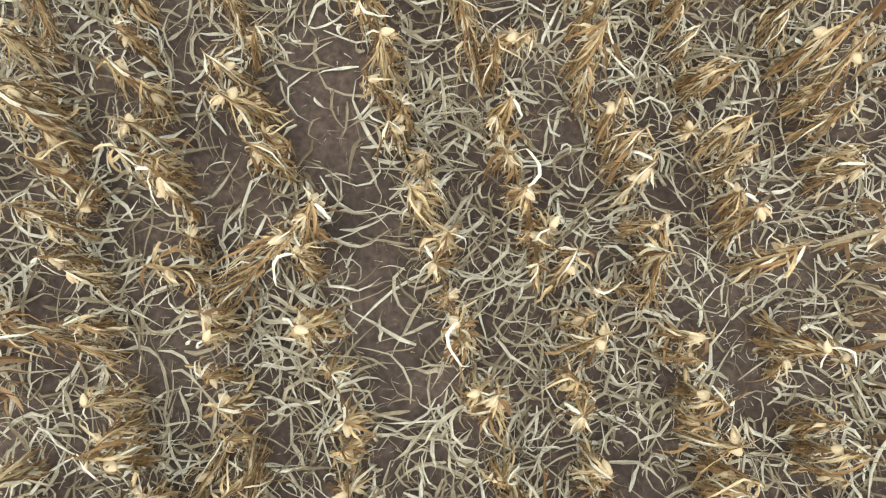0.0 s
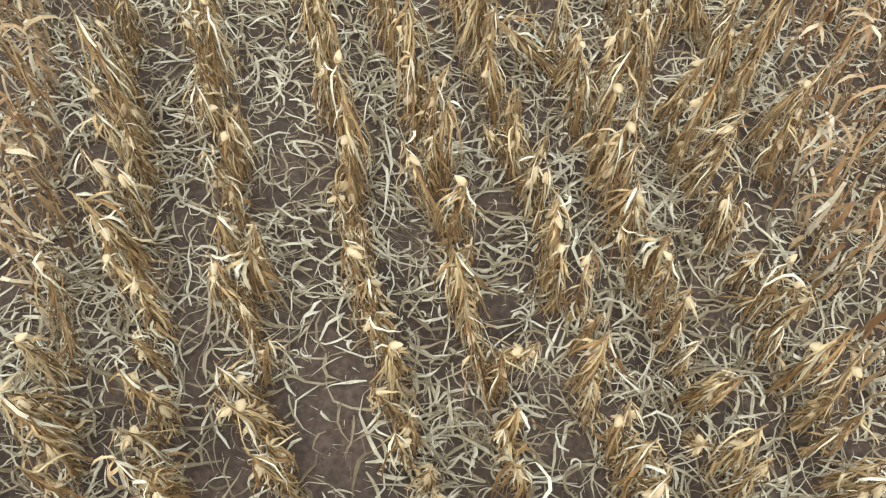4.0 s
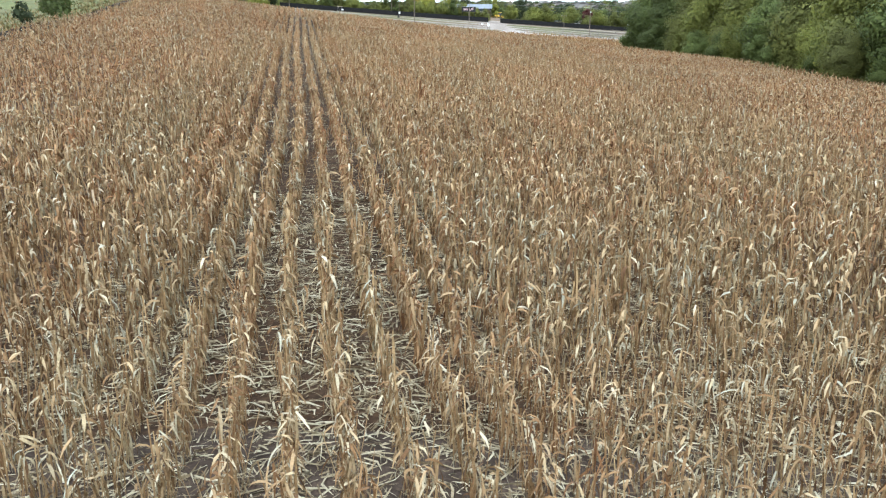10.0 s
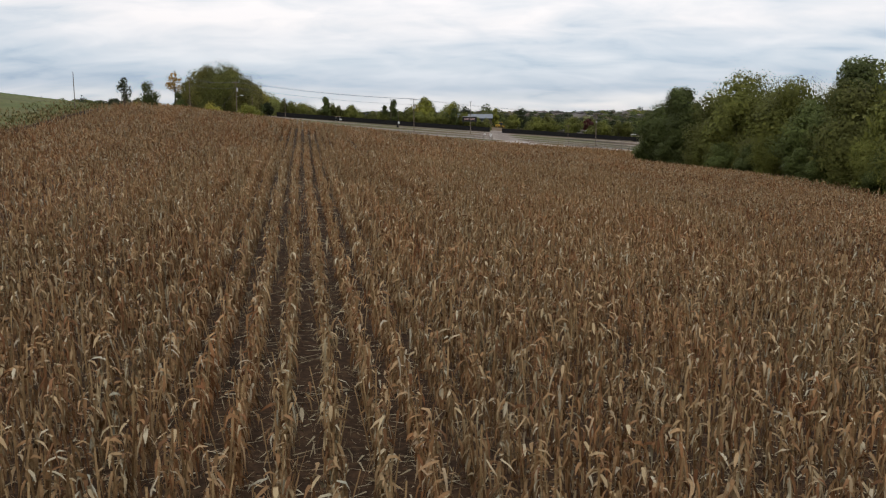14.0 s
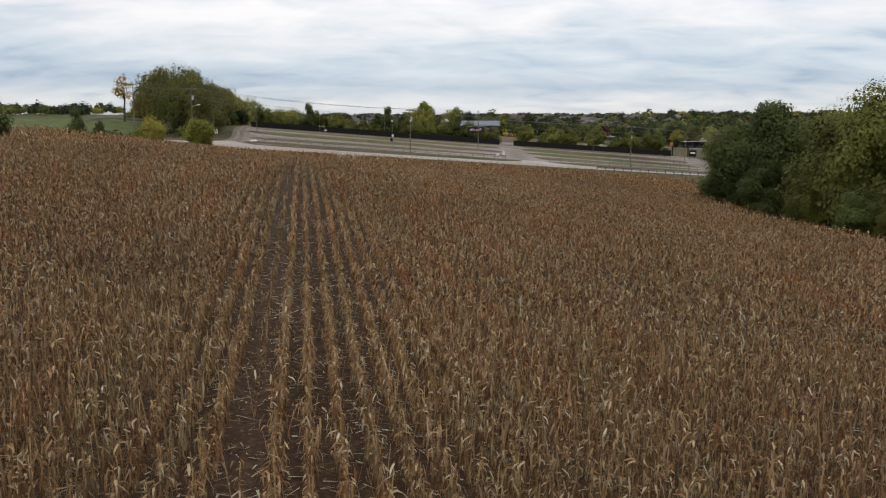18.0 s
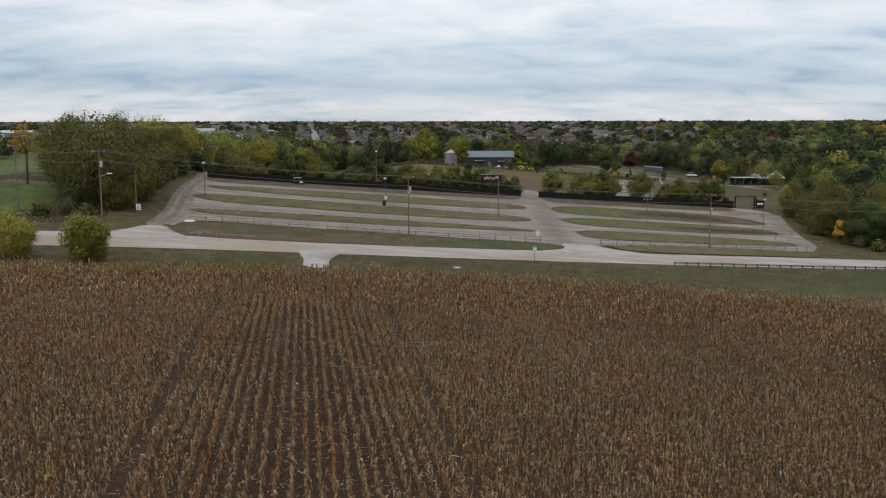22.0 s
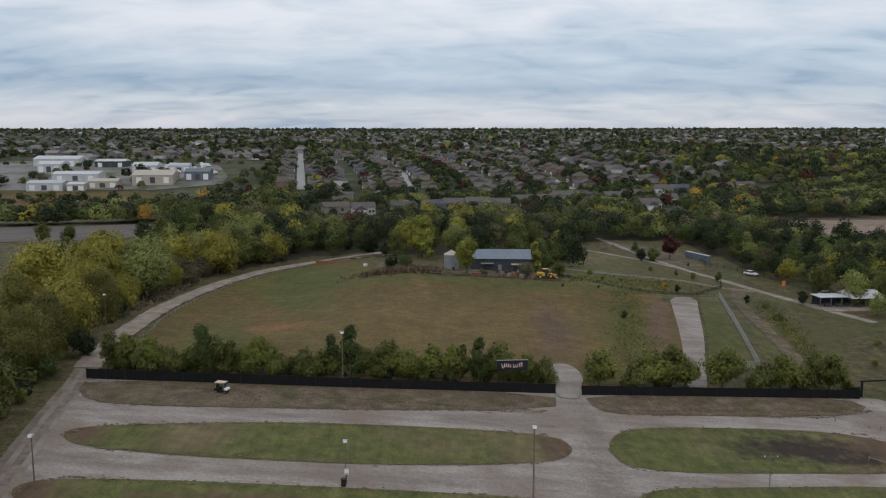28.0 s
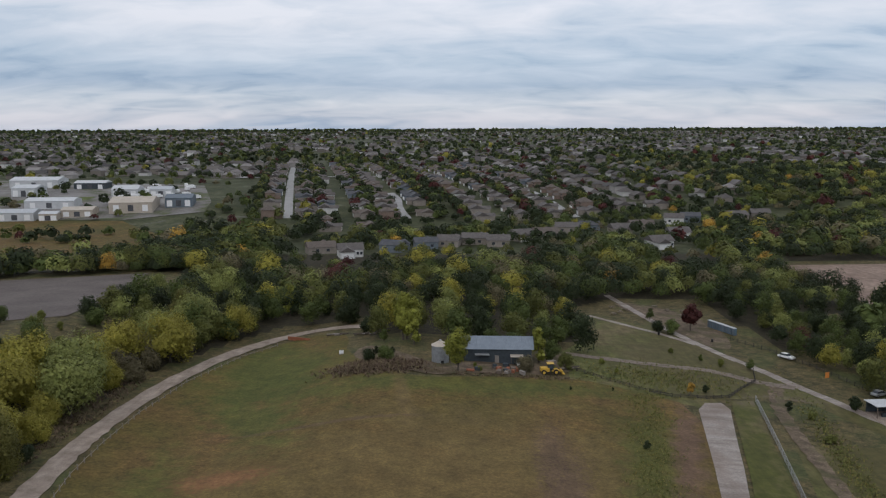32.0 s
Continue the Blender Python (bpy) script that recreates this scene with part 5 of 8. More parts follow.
SPECS = {
    "edge_dark": (101, "green", 13.5, 11.0, 24000, 0.125, -0.12, 17, "broad dark green tree at the edge of the corn"),
    "edge_green": (102, "olive", 14.0, 11.5, 24000, 0.125, -0.12, 17, "broad green tree at the edge of the corn"),
    "edge_olive": (103, "moss", 15.0, 11.0, 24000, 0.125, -0.12, 18, "tall olive-green tree at the edge of the corn"),
    "edge_tall": (104, "green", 16.5, 9.0, 24000, 0.125, 0.10, 18, "tall green tree by the corn"),
    "big_green": (105, "olive", 15.0, 16.0, 34000, 0.115, -0.12, 24, "large spreading olive-green roadside tree"),
    "big_olive": (106, "khaki", 14.0, 12.0, 22000, 0.125, -0.12, 24, "large olive-green tree beside the driveway"),
    "yellow": (107, "yellow", 10.8, 10.0, 11000, 0.15, -0.12, 24, "tall yellowing autumn tree beside the lane"),
    "yellow_b": (108, "yellow", 9.6, 9.2, 11000, 0.15, -0.12, 24, "round yellowing autumn tree at the wood"),
    "olive": (109, "olive", 12.0, 9.5, 3400, 0.235, -0.06, 20, "olive-green autumn tree in the wood"),
    "olive_b": (110, "moss", 10.0, 9.0, 3400, 0.235, -0.12, 20, "round olive-green tree in the wood"),
    "green": (111, "green", 12.0, 9.5, 3400, 0.235, -0.06, 20, "leafy green tree in the wood"),
    "green_b": (112, "green", 10.0, 9.5, 3400, 0.235, -0.12, 20, "round leafy green tree in the wood"),
    "dark": (113, "dark", 11.5, 9.5, 3400, 0.235, -0.12, 20, "dark green tree in the wood"),
    "dark_b": (114, "dark", 9.0, 8.5, 3400, 0.235, -0.12, 20, "low dark green tree in the wood"),
    "gold": (115, "gold", 9.0, 5.5, 1000, 0.36, 0.10, 12, "golden autumn tree among green ones"),
    "red": (116, "red", 9.0, 6.0, 1100, 0.36, 0.12, 13, "dark red maple with dense leaves"),
    "bare": (117, "bare", 10.0, 9.0, 3400, 0.235, -0.12, 20, "thin brown half-bare autumn tree"),
    "fence_a": (118, "olive", 8.4, 4.4, 4200, 0.125, -0.12, 18, "slender olive-green tree behind the black fence"),
    "fence_b": (119, "moss", 6.2, 5.6, 4200, 0.13, -0.12, 16, "bushy green tree behind the black fence"),
    "fence_c": (120, "olive", 4.6, 5.8, 3600, 0.13, -0.12, 14, "low olive-green tree behind the black fence"),
    "fence_d": (129, "green", 9.0, 4.2, 3600, 0.125, -0.12, 18, "upright olive-green tree behind the black fence"),
    "willow": (130, "lime", 10.8, 10.5, 11000, 0.15, -0.12, 26, "large pale green-grey tree beside the lane"),
    "lime_poplar": (131, "chartreuse", 9.0, 4.8, 3600, 0.14, -0.12, 14, "narrow pale green tree near the barn"),
    "sapling": (121, "dark", 6.5, 3.0, 620, 0.10, 0.14, 10, "slender sapling with thin dark leaves"),
    "sapling_b": (122, "green", 5.5, 3.8, 2400, 0.10, -0.12, 10, "bushy young dark green tree"),
    "sapling_gold": (123, "gold", 7.8, 3.6, 620, 0.11, 0.34, 9, "thin young tree with orange-tan leaves"),
    "bush": (124, "chartreuse", 4.8, 6.4, 10000, 0.085, -0.12, 14, "round yellow-green bush at the corn's edge"),
    "shrub": (125, "olive", 2.6, 3.2, 380, 0.22, -0.12, 8, "low olive shrub in rough grass"),
    "shrub_dark": (126, "dark", 2.4, 2.6, 340, 0.20, -0.12, 8, "low dark green shrub in grass"),
    "poplar": (127, "chartreuse", 9.0, 3.4, 1300, 0.20, -0.12, 12, "narrow yellow-green tree near the barn"),
    "cedar": (128, "dark", 3.2, 1.8, 420, 0.16, -0.12, 8, "small dark evergreen in open grass"),
}
# along the right edge of the corn
for kind, x, y, s in [("edge_dark", 42.5, 178, 0.80), ("edge_tall", 44, 169, 0.86), ("edge_green", 47, 160, 0.92), ("edge_olive", 46.5, 150, 1.0), ("edge_green", 49, 140, 1.0), ("edge_olive", 46.5, 130, 0.84), ("edge_dark", 46, 121, 0.9), ("edge_tall", 51, 118, 1.08), ("edge_green", 46, 110, 0.92), ("edge_olive", 46.5, 99, 0.90), ("edge_dark", 47, 88, 1.0), ("edge_green", 47, 77, 1.1), ("edge_olive", 48, 66, 1.1), ("edge_dark", 48, 54, 1.0), ("edge_green", 48, 42, 1.1), ("edge_dark", 55, 172, 0.95), ("edge_olive", 57, 155, 0.74), ("edge_green", 58, 138, 1.1), ("edge_dark", 57, 122, 1.1), ("edge_olive", 58, 102, 0.92), ("edge_dark", 41.8, 143, 0.45), ("edge_dark", 42.2, 116, 0.42), ("edge_green", 42.3, 92, 0.45), ("edge_dark", 40.8, 166, 0.42), ("edge_dark", 40.2, 181, 0.40), ("edge_dark", 41.8, 176, 0.36), ("edge_green", 42.5, 170, 0.36), ("edge_dark", 45, 184, 0.4), ("edge_green", 42.6, 157, 0.34)]:
    plant_tree(kind, x, y, s * (0.94 if y < 118 else 1.0 if y < 148 else 1.24))
for j in range(24):
    y = 38 + j * 6.1 + 1.5 * math.sin(j * 2.7)
    plant_tree(("edge_dark", "edge_green", "edge_dark", "edge_olive")[j % 4], 44.0 + 0.9 * math.sin(j * 1.9), y, 0.36 + 0.08 * math.sin(j * 1.3))
# along the left edge
for kind, x, y, s in [("sapling", -40.0, 121, 0.80), ("sapling_b", -41.4, 133, 0.85), ("sapling_b", -45.2, 158, 0.95), ("sapling_b", -33.8, 76.5, 0.95), ("shrub_dark", -35.5, 74, 0.8), ("sapling_gold", -79.5, 262, 1.62), ("bush", -44.4, 206.8, 1.22), ("yellow_b", -53.4, 206.5, 0.60), ("olive_b", -56.5, 209, 0.34), ("shrub", -57, 206, 0.9), ("sapling_b", -62, 205, 1.0), ("shrub", -61, 208, 1.2), ("sapling_b", -50.5, 178, 0.7)]:
    plant_tree(kind, x, y, s)
# beside the driveway and the curved lane
for kind, x, y, s in [("big_green", -61.8, 250, 1.07), ("big_olive", -68, 254, 1.08), ("big_olive", -62.5, 262, 1.0), ("big_olive", -79.5, 276, 0.66), ("yellow_b", -85, 285, 0.7), ("bare", -76, 270, 0.6), ("big_olive", -71, 262, 0.8), ("big_olive", -66, 276, 0.85), ("big_olive", -69, 291, 0.85), ("bare", -67.5, 305, 0.85), ("olive", -78, 286, 0.75), ("olive_b", -72.5, 316.9, 1.25), ("olive", -80, 306, 0.75), ("bare", -72.2, 332.8, 1.06), ("olive_b", -81.6, 336.9, 0.92), ("olive", -88.3, 324.1, 0.79), ("yellow_b", -80.2, 360.4, 1.12), ("olive", -88.3, 363.3, 0.79), ("bare", -81, 379.8, 1.12), ("yellow_b", -81.3, 394.9, 1.32), ("yellow", -80.1, 415.6, 1.32), ("yellow_b", -85.9, 397.3, 1.45), ("willow", -76.6, 433.1, 1.39), ("willow", -71.4, 448.6, 1.25), ("yellow_b", -83.9, 431.1, 1.45), ("big_olive", -78.9, 462.3, 0.95), ("olive", -65.9, 469.6, 0.99), ("green", -57.7, 479, 0.95), ("dark", -70.6, 478.4, 0.99), ("poplar", -50.8, 485.8, 1.45), ("olive", -94.1, 352.6, 0.66), ("green", -94.8, 390.2, 0.73), ("green_b", -100.3, 412.4, 0.66), ("green_b", -99.2, 331.8, 0.66), ("dark_b", -62.8, 312, 0.55), ("dark_b", -71.3, 350.8, 0.66), ("shrub", -64.5, 297, 1.2), ("shrub", -60.5, 283, 1), ("shrub", -57, 236, 1), ("shrub", -63, 233, 1.2)]:
    plant_tree(kind, x, y, s)
for kind, x, y, s in [("olive_b", -58.5, 239, 0.5), ("bare", -60.5, 236.5, 0.5), ("green_b", -62.5, 243, 0.6), ("olive_b", -58.5, 246.5, 0.5), ("olive", -61, 257.5, 0.6), ("olive_b", -61, 266.5, 0.7), ("bare", -62.5, 271.5, 0.7), ("olive_b", -64, 282, 0.75), ("green_b", -65.5, 288, 0.7), ("olive", -66.5, 298, 0.7), ("shrub", -57.5, 255, 1.2), ("shrub", -60, 276, 1.3), ("shrub_dark", -62.5, 292, 1.3), ("big_olive", -56.4, 247, 0.72), ("big_olive", -57, 254, 0.7), ("big_olive", -58.6, 261, 0.75), ("olive", -60.2, 268, 0.85), ("big_olive", -61.4, 276, 0.8), ("olive", -63, 285, 0.9), ("big_olive", -66.3, 301, 0.85), ("big_olive", -68.2, 311.5, 0.9), ("yellow", -71, 323.8, 1.08), ("big_olive", -72.1, 342.8, 0.92), ("yellow_b", -74.5, 358.9, 1.12), ("willow", -75.2, 376, 1.06)]:
    plant_tree(kind, x, y, s)
for kind, x, y, s in [("olive_b", -109, 434, 0.95), ("green_b", -118, 430, 0.8), ("olive", -123, 424, 0.7), ("olive_b", -101, 428, 0.8), ("bare", -94, 424, 0.75), ("green_b", -97, 440, 0.9), ("dark_b", -100, 455, 0.9), ("olive_b", -114, 420, 0.75), ("olive", -103, 418, 0.65), ("green", -98, 470, 0.85)]:
    plant_tree(kind, x, y, s)
# behind the black fence
for j in range(48):
    x = -56 + j * 1.5 + 0.7 * math.sin(j * 2.3)
    plant_tree(("fence_a", "fence_b", "fence_c", "fence_b", "fence_d", "fence_c", "fence_b")[(j * 3 + j // 4) % 7], x, 304.6 + (x + 57) * 0.118 + 2.2 + 1.1 * math.sin(j * 1.7), 0.86 + 0.30 * math.sin(j * 1.9 + 0.6) * math.sin(j * 0.7))
for j in range(26):
    x = -55 + j * 2.75 + 0.8 * math.sin(j * 3.1)
    plant_tree(("shrub", "shrub_dark", "shrub")[j % 3], x, 304.6 + (x + 57) * 0.118 + 1.6 + 0.5 * math.sin(j * 2.2), 0.75 + 0.3 * math.sin(j * 1.3))
for kind, x, y, s in [("fence_b", 24, 314.5, 0.95), ("fence_c", 30, 315.5, 0.85), ("fence_b", 34, 316, 0.95), ("fence_a", 37.2, 317, 1.0), ("fence_b", 39.5, 317, 0.85), ("fence_b", 46.5, 318, 1.05), ("fence_c", 53.5, 318.5, 0.95), ("fence_b", 57, 319, 0.95), ("fence_c", 60.5, 319.5, 1.0), ("fence_a", 63.5, 320, 0.95), ("fence_b", 66.5, 320.5, 1.0), ("olive_b", 70, 321, 0.62), ("fence_c", 36, 317.5, 0.8)]:
    plant_tree(kind, x, y, s * 1.25)
# right of the lot, by the shed
for kind, x, y, s in [("olive", 79.5, 297, 0.85), ("big_olive", 81, 306, 0.8), ("big_olive", 84, 291, 0.85), ("big_olive", 78, 280, 0.7), ("dark", 88, 318, 1.0), ("olive", 84, 302, 0.95), ("dark", 92, 296, 1.05), ("bare", 80, 286, 0.95), ("bare", 88, 280, 1.0), ("gold", 76, 272, 0.7), ("olive", 96, 272, 1.1), ("dark_b", 84, 266, 1.0), ("green", 104, 288, 1.1), ("bare", 92, 258, 1.0), ("olive", 106, 262, 1.1), ("dark", 112, 306, 1.1), ("yellow_b", 104, 312, 0.9), ("dark_b", 96, 330, 0.8), ("green", 114, 330, 1.0), ("olive_b", 84, 338, 0.55), ("dark", 120, 350, 1.1), ("olive", 118, 372, 1.0), ("gold", 79, 258, 0.5)]:
    plant_tree(kind, x, y, s * 0.8)
for kind, x, y, s in [("big_olive", 77.5, 281, 0.80), ("edge_dark", 80, 270, 0.72), ("big_olive", 85, 275, 0.85), ("bare", 83, 264, 0.8), ("edge_dark", 88, 266, 0.75), ("olive_b", 76.5, 273, 0.42), ("bare", 77.8, 268, 0.4), ("edge_green", 91, 276, 0.8), ("dark_b", 84, 260.5, 0.5), ("olive_b", 91, 262, 0.75), ("shrub", 79.5, 263.5, 1.1), ("edge_dark", 96, 266, 0.75)]:
    plant_tree(kind, x, y, s)
# round the barn and over the picnic ground
for kind, x, y, s in [("lime_poplar", 4.2, 404.6, 1.34), ("dark_b", -17.5, 411, 0.75), ("green_b", -13.5, 412, 0.62), ("olive_b", 9.5, 406.2, 0.42), ("olive_b", 27.5, 409, 0.66), ("bare", 20.5, 408.2, 0.7), ("lime_poplar", -9, 433.1, 1.21), ("olive_b", 1, 422, 0.8), ("olive", 31, 412, 0.55), ("green_b", 20, 427, 0.9), ("olive_b", 8.5, 409, 0.42), ("bare", 21.5, 411, 0.62), ("poplar", 25, 417, 0.85), ("green_b", 29, 421, 0.85), ("olive_b", 44, 413, 0.42), ("poplar", -10.1, 432.1, 1.21), ("poplar", -7, 427, 0.9), ("sapling_b", -15.3, 431.3, 0.88), ("dark_b", -21.1, 447, 0.99), ("dark", -28.3, 465.5, 0.88), ("green_b", 14, 428, 0.9), ("green", 5, 436, 0.9), ("olive", 22, 434, 0.9), ("green_b", 33, 438, 0.8), ("dark_b", -38.4, 483.6, 0.99), ("gold", 58.5, 399.8, 0.62), ("cedar", 62.4, 401.5, 0.8), ("olive_b", 74.2, 425.6, 0.66), ("cedar", 78.5, 392.6, 1.1), ("sapling_b", 81.3, 423.4, 0.75), ("sapling_b", 69.9, 428.8, 0.5), ("olive_b", 63.7, 435.5, 0.5), ("dark_b", 66.3, 458.6, 0.8), ("green_b", 70.5, 458.2, 0.72), ("sapling_b", 68.0, 475.5, 0.9), ("red", 77.4, 462.7, 1.0), ("cedar", 93.5, 392.8, 1.7), ("olive_b", 41.5, 419.7, 0.55), ("cedar", 29.9, 396.5, 0.45), ("cedar", 39.9, 398.1, 0.45), ("green_b", 38, 447, 0.75), ("shrub_dark", 39.7, 364.7, 0.9), ("olive_b", 92, 352, 0.5), ("shrub", 79.5, 374, 0.9), ("shrub", 82, 388, 0.8), ("shrub_dark", -16.4, 418.6, 1.1), ("shrub_dark", -12.1, 417.3, 0.99)]:
    plant_tree(kind, x, y, s)

# the wood behind the barn: nearer trees one by one
wood = random.Random(5)


def clear_of_wood(x, y):
    """Whether the plan keeps this spot open: fields, lanes, yards, the picnic ground."""
    if x < -100 and 395 < y < 556 - 0.45 * (x + 122):
        return True
    if -42 < x < 36 and y < 436:
        return True
    if y < 470 and lane_edge(y) - 3 < x < -20:
        return True
    if 40 < x < 101 - (y - 400) * 0.08 and y < 506 - 0.9 * max(0, 62 - x):
        return True
    if x > 142 and 488 < y < 580 + 0.05 * x:
        return True
    return x < -140 and 588 < y < 745


def lane_edge(y):
    """The west side of the driveway and the curved lane."""
    return float(np.interp(y, [236.0, 262.0, 285.0, 308.0, 353.7, 382.6, 414.1, 448.2, 471.3, 481.6], [-59.5, -62.5, -63.5, -65, -72.0, -73.2, -69.6, -58.5, -46.0, -38.0]))


STAND = []


def fill(count, gap, box, test, kinds, low, high):
    """Closes the gaps of a stand of trees."""
    done = tries = 0
    while done < count and tries < count * 40:
        tries += 1
        x, y = wood.uniform(*box[:2]), wood.uniform(*box[2:])
        if not test(x, y) or any((x - a) ** 2 + (y - b) ** 2 < gap * gap for a, b in TREE_SPOTS):
            continue
        if kinds:
            plant_tree(wood.choice(kinds), x, y, wood.uniform(low, high))
        else:
            STAND.append((x, y))
            TREE_SPOTS.append((x, y))
        done += 1


fill(24, 6.6, (-100, -56, 240, 345), lambda x, y: x < lane_edge(y) - 2 and x > max(-67 - 0.36 * (y - 250), lane_edge(y) - 15), ["big_olive", "big_olive", "bare", "olive", "yellow_b", "yellow_b", "olive_b"], 0.8, 1.05)
fill(44, 5.6, (-102, -50, 345, 462), lambda x, y: x < lane_edge(y) - 2.5 and x > lane_edge(y) - 17, ["yellow", "yellow_b", "bare", "willow", "yellow", "olive", "yellow_b"], 0.75, 1.25)
fill(40, 5.4, (-104, -68, 318, 420), lambda x, y: x < lane_edge(y) - 15, ["olive_b", "green_b", "bare", "olive_b", "dark_b"], 0.6, 0.85)
fill(34, 2.9, (-76, -52, 255, 322), lambda x, y: -8 < x - float(np.interp(y, [245, 262, 280, 303, 312, 330, 354], [-51, -54, -57, -61, -63.5, -64.4, -66.5])) < -2.2, ["olive_b", "dark_b", "olive_b", "green_b", "bare"], 0.42, 0.66)
fill(70, 6.5, (77, 135, 250, 345), lambda x, y: x > 76 + 0.12 * (y - 270) and not abs(y - (225 + 0.3 * x)) < 12 and not (y > 322 and x < 94), None, 0, 0)
fill(60, 6.5, (101, 150, 345, 470), lambda x, y: x > 106 - (y - 345) * 0.06, None, 0, 0)

placed = []
tries = 0
while len(placed) < 190 and tries < 8000:
    tries += 1
    x, y = wood.uniform(-100, 150), wood.uniform(428, 500)
    if clear_of_wood(x, y) or (x < -50 and y < 440) or any((x - a) ** 2 + (y - b) ** 2 < 62 for a, b in placed):
        continue
    placed.append((x, y))
    STAND.append((x, y))
for x, y in [(104, 395), (110, 402), (106, 410), (113, 416), (107, 424), (116, 428), (108, 438), (117, 442), (105, 450), (113, 456), (122, 410), (126, 424), (124, 438), (130, 396), (134, 414), (100, 462), (96, 474), (108, 470), (138, 436), (142, 400)]:
    STAND.append((x, y))


def stand(points, name, seed, share, low=0.68, high=1.0):
    """A near wood: clumped crowns of several shapes, gathered by colour."""
    g = np.random.default_rng(seed)
    pts = np.array(points)
    cols = ["dark", "green", "olive", "yellow", "red", "bare", "gold", "lime"]
    pick = g.choice(len(cols), len(pts), p=share)
    shapes = [crown_arrays(500 + k, 11.5 + 1.5 * (k % 3), 9.5 + (k % 2), 2000, 0.25, -0.06, 22)[0] for k in range(4)]
    for c, col in enumerate(cols):
        q = pts[pick == c]
        if not len(q):
            continue
        out = []
        for x, y in q:
            v = shapes[g.integers(4)]
            t, s = g.uniform(0, 6.283), g.uniform(low, high) * (0.78 if x > 75 and y < 475 else 1.0)
            lift = g.uniform(0.75, 1.15)
            r = np.array([[math.cos(t), -math.sin(t), 0], [math.sin(t), math.cos(t), 0], [0, 0, 1]])
            out.append(v @ r.T * np.array([s * 0.92, s * 0.92, s * lift]) + np.array([x, y, lz(x, y)]))
        v = np.concatenate(out)
        ob = new(name, mesh_of(name, v, np.arange(len(v)).reshape(-1, 4), LEAVES[col]))
        tagged(ob, "wood of " + {"dark": "dark green", "green": "green", "olive": "olive-green", "yellow": "yellowing", "red": "dark red", "bare": "brown", "gold": "golden", "lime": "pale green"}[col] + " broadleaf trees behind the field", "woods", kind="stuff")


def far_trees(points, quads, name, seed, size=(7, 11), share=(0.40, 0.22, 0.19, 0.05, 0.012, 0.05, 0.008, 0.07)):
    """Many distant trees by colour: each an uneven heap of leaf clumps."""
    g = np.random.default_rng(seed)
    pts = np.array(points)
    cols = ["dark", "green", "olive", "yellow", "red", "bare", "gold", "lime"]
    pick = g.choice(len(cols), len(pts), p=share)
    for c, col in enumerate(cols):
        q = pts[pick == c]
        n = len(q)
        if not n:
            continue
        w = g.uniform(*size, n)
        h = w * g.uniform(0.75, 1.25, n)
        i = np.repeat(np.arange(n), quads)
        m = len(i)
        d = g.normal(0, 1, (m, 3))
        d /= np.linalg.norm(d, axis=1, keepdims=True)
        d[:, 2] = np.abs(d[:, 2]) * 1.1 - 0.25
        ph = g.uniform(0, 6.283, (n, 3))
        lobe = 1 + 0.22 * np.sin(d[:, 0] * 5 + ph[i, 0]) * np.cos(d[:, 1] * 5 + ph[i, 1]) + 0.12 * np.sin(d[:, 2] * 6 + ph[i, 2]) + g.normal(0, 0.04, m)
        inner = np.where(np.arange(m) % 6 == 0, 0.75, 1.0)
        lobe = lobe * inner
        pos = np.stack([q[i, 0] + d[:, 0] * w[i] / 2 * lobe, q[i, 1] + d[:, 1] * w[i] / 2 * lobe, land(q[i, 0], q[i, 1]) + h[i] * (0.42 + 0.52 * d[:, 2] * lobe)], -1)
        nrm = d + g.normal(0, 0.2, (m, 3)) + np.array([0, 0, 0.12])
        nrm /= np.linalg.norm(nrm, axis=1, keepdims=True)
        t = np.cross(nrm, g.normal(0, 1, (m, 3)))
        t /= np.linalg.norm(t, axis=1, keepdims=True)
        b = np.cross(nrm, t)
        s = (w[i] * g.uniform(0.55, 1.2, m) * (1.35 if quads < 200 else 1.12) / math.sqrt(quads) / inner**2)[:, None]
        v = np.stack([pos - t * s, pos - b * s * 0.7, pos + t * s, pos + b * s * 0.7], 1).reshape(-1, 3)
        ob = new(name, mesh_of(name, v, np.arange(m * 4).reshape(m, 4), LEAVES[col]))
        tagged(ob, "distant woods with " + {"dark": "dark green", "green": "green", "olive": "olive-green", "yellow": "yellowing", "red": "dark red", "bare": "brown", "gold": "golden", "lime": "pale green"}[col] + " autumn crowns", "woods", kind="stuff")


# Leaf litter and undergrowth, its colour darkened for the shade between crowns.
WOOD_FLOOR = material("shaded_woodland_floor", [(0.3, (0.020, 0.018, 0.010)), (0.5, (0.034, 0.029, 0.016)), (0.7, (0.052, 0.042, 0.022))], 0.6, 0.95, 0.05, fine=(3.0, 0.35))
TOWN_GROUND = material("town_lawns", [(0.3, (0.026, 0.031, 0.014)), (0.5, (0.046, 0.052, 0.022)), (0.62, (0.075, 0.078, 0.040)), (0.72, (0.13, 0.125, 0.115))], 0.045, 0.95, 0.0, fine=(0.4, 0.3))
ground.data.materials.append(WOOD_FLOOR)
ground.data.materials.append(TOWN_GROUND)
for f in ground.data.polygons:
    x, y = f.center.x, f.center.y
    if y > 700 or (y > 610 and x > -90):
        f.material_index = 2
    elif y > 440 and -140 < x < 330 and not clear_of_wood(x, y) and not (x < -95 and y < 560 - 0.45 * (x + 122)):
        f.material_index = 1
    elif x < -66 and 262 < y <= 440 and lane_edge(y) - 26 < x < lane_edge(y) - 3:
        f.material_index = 1

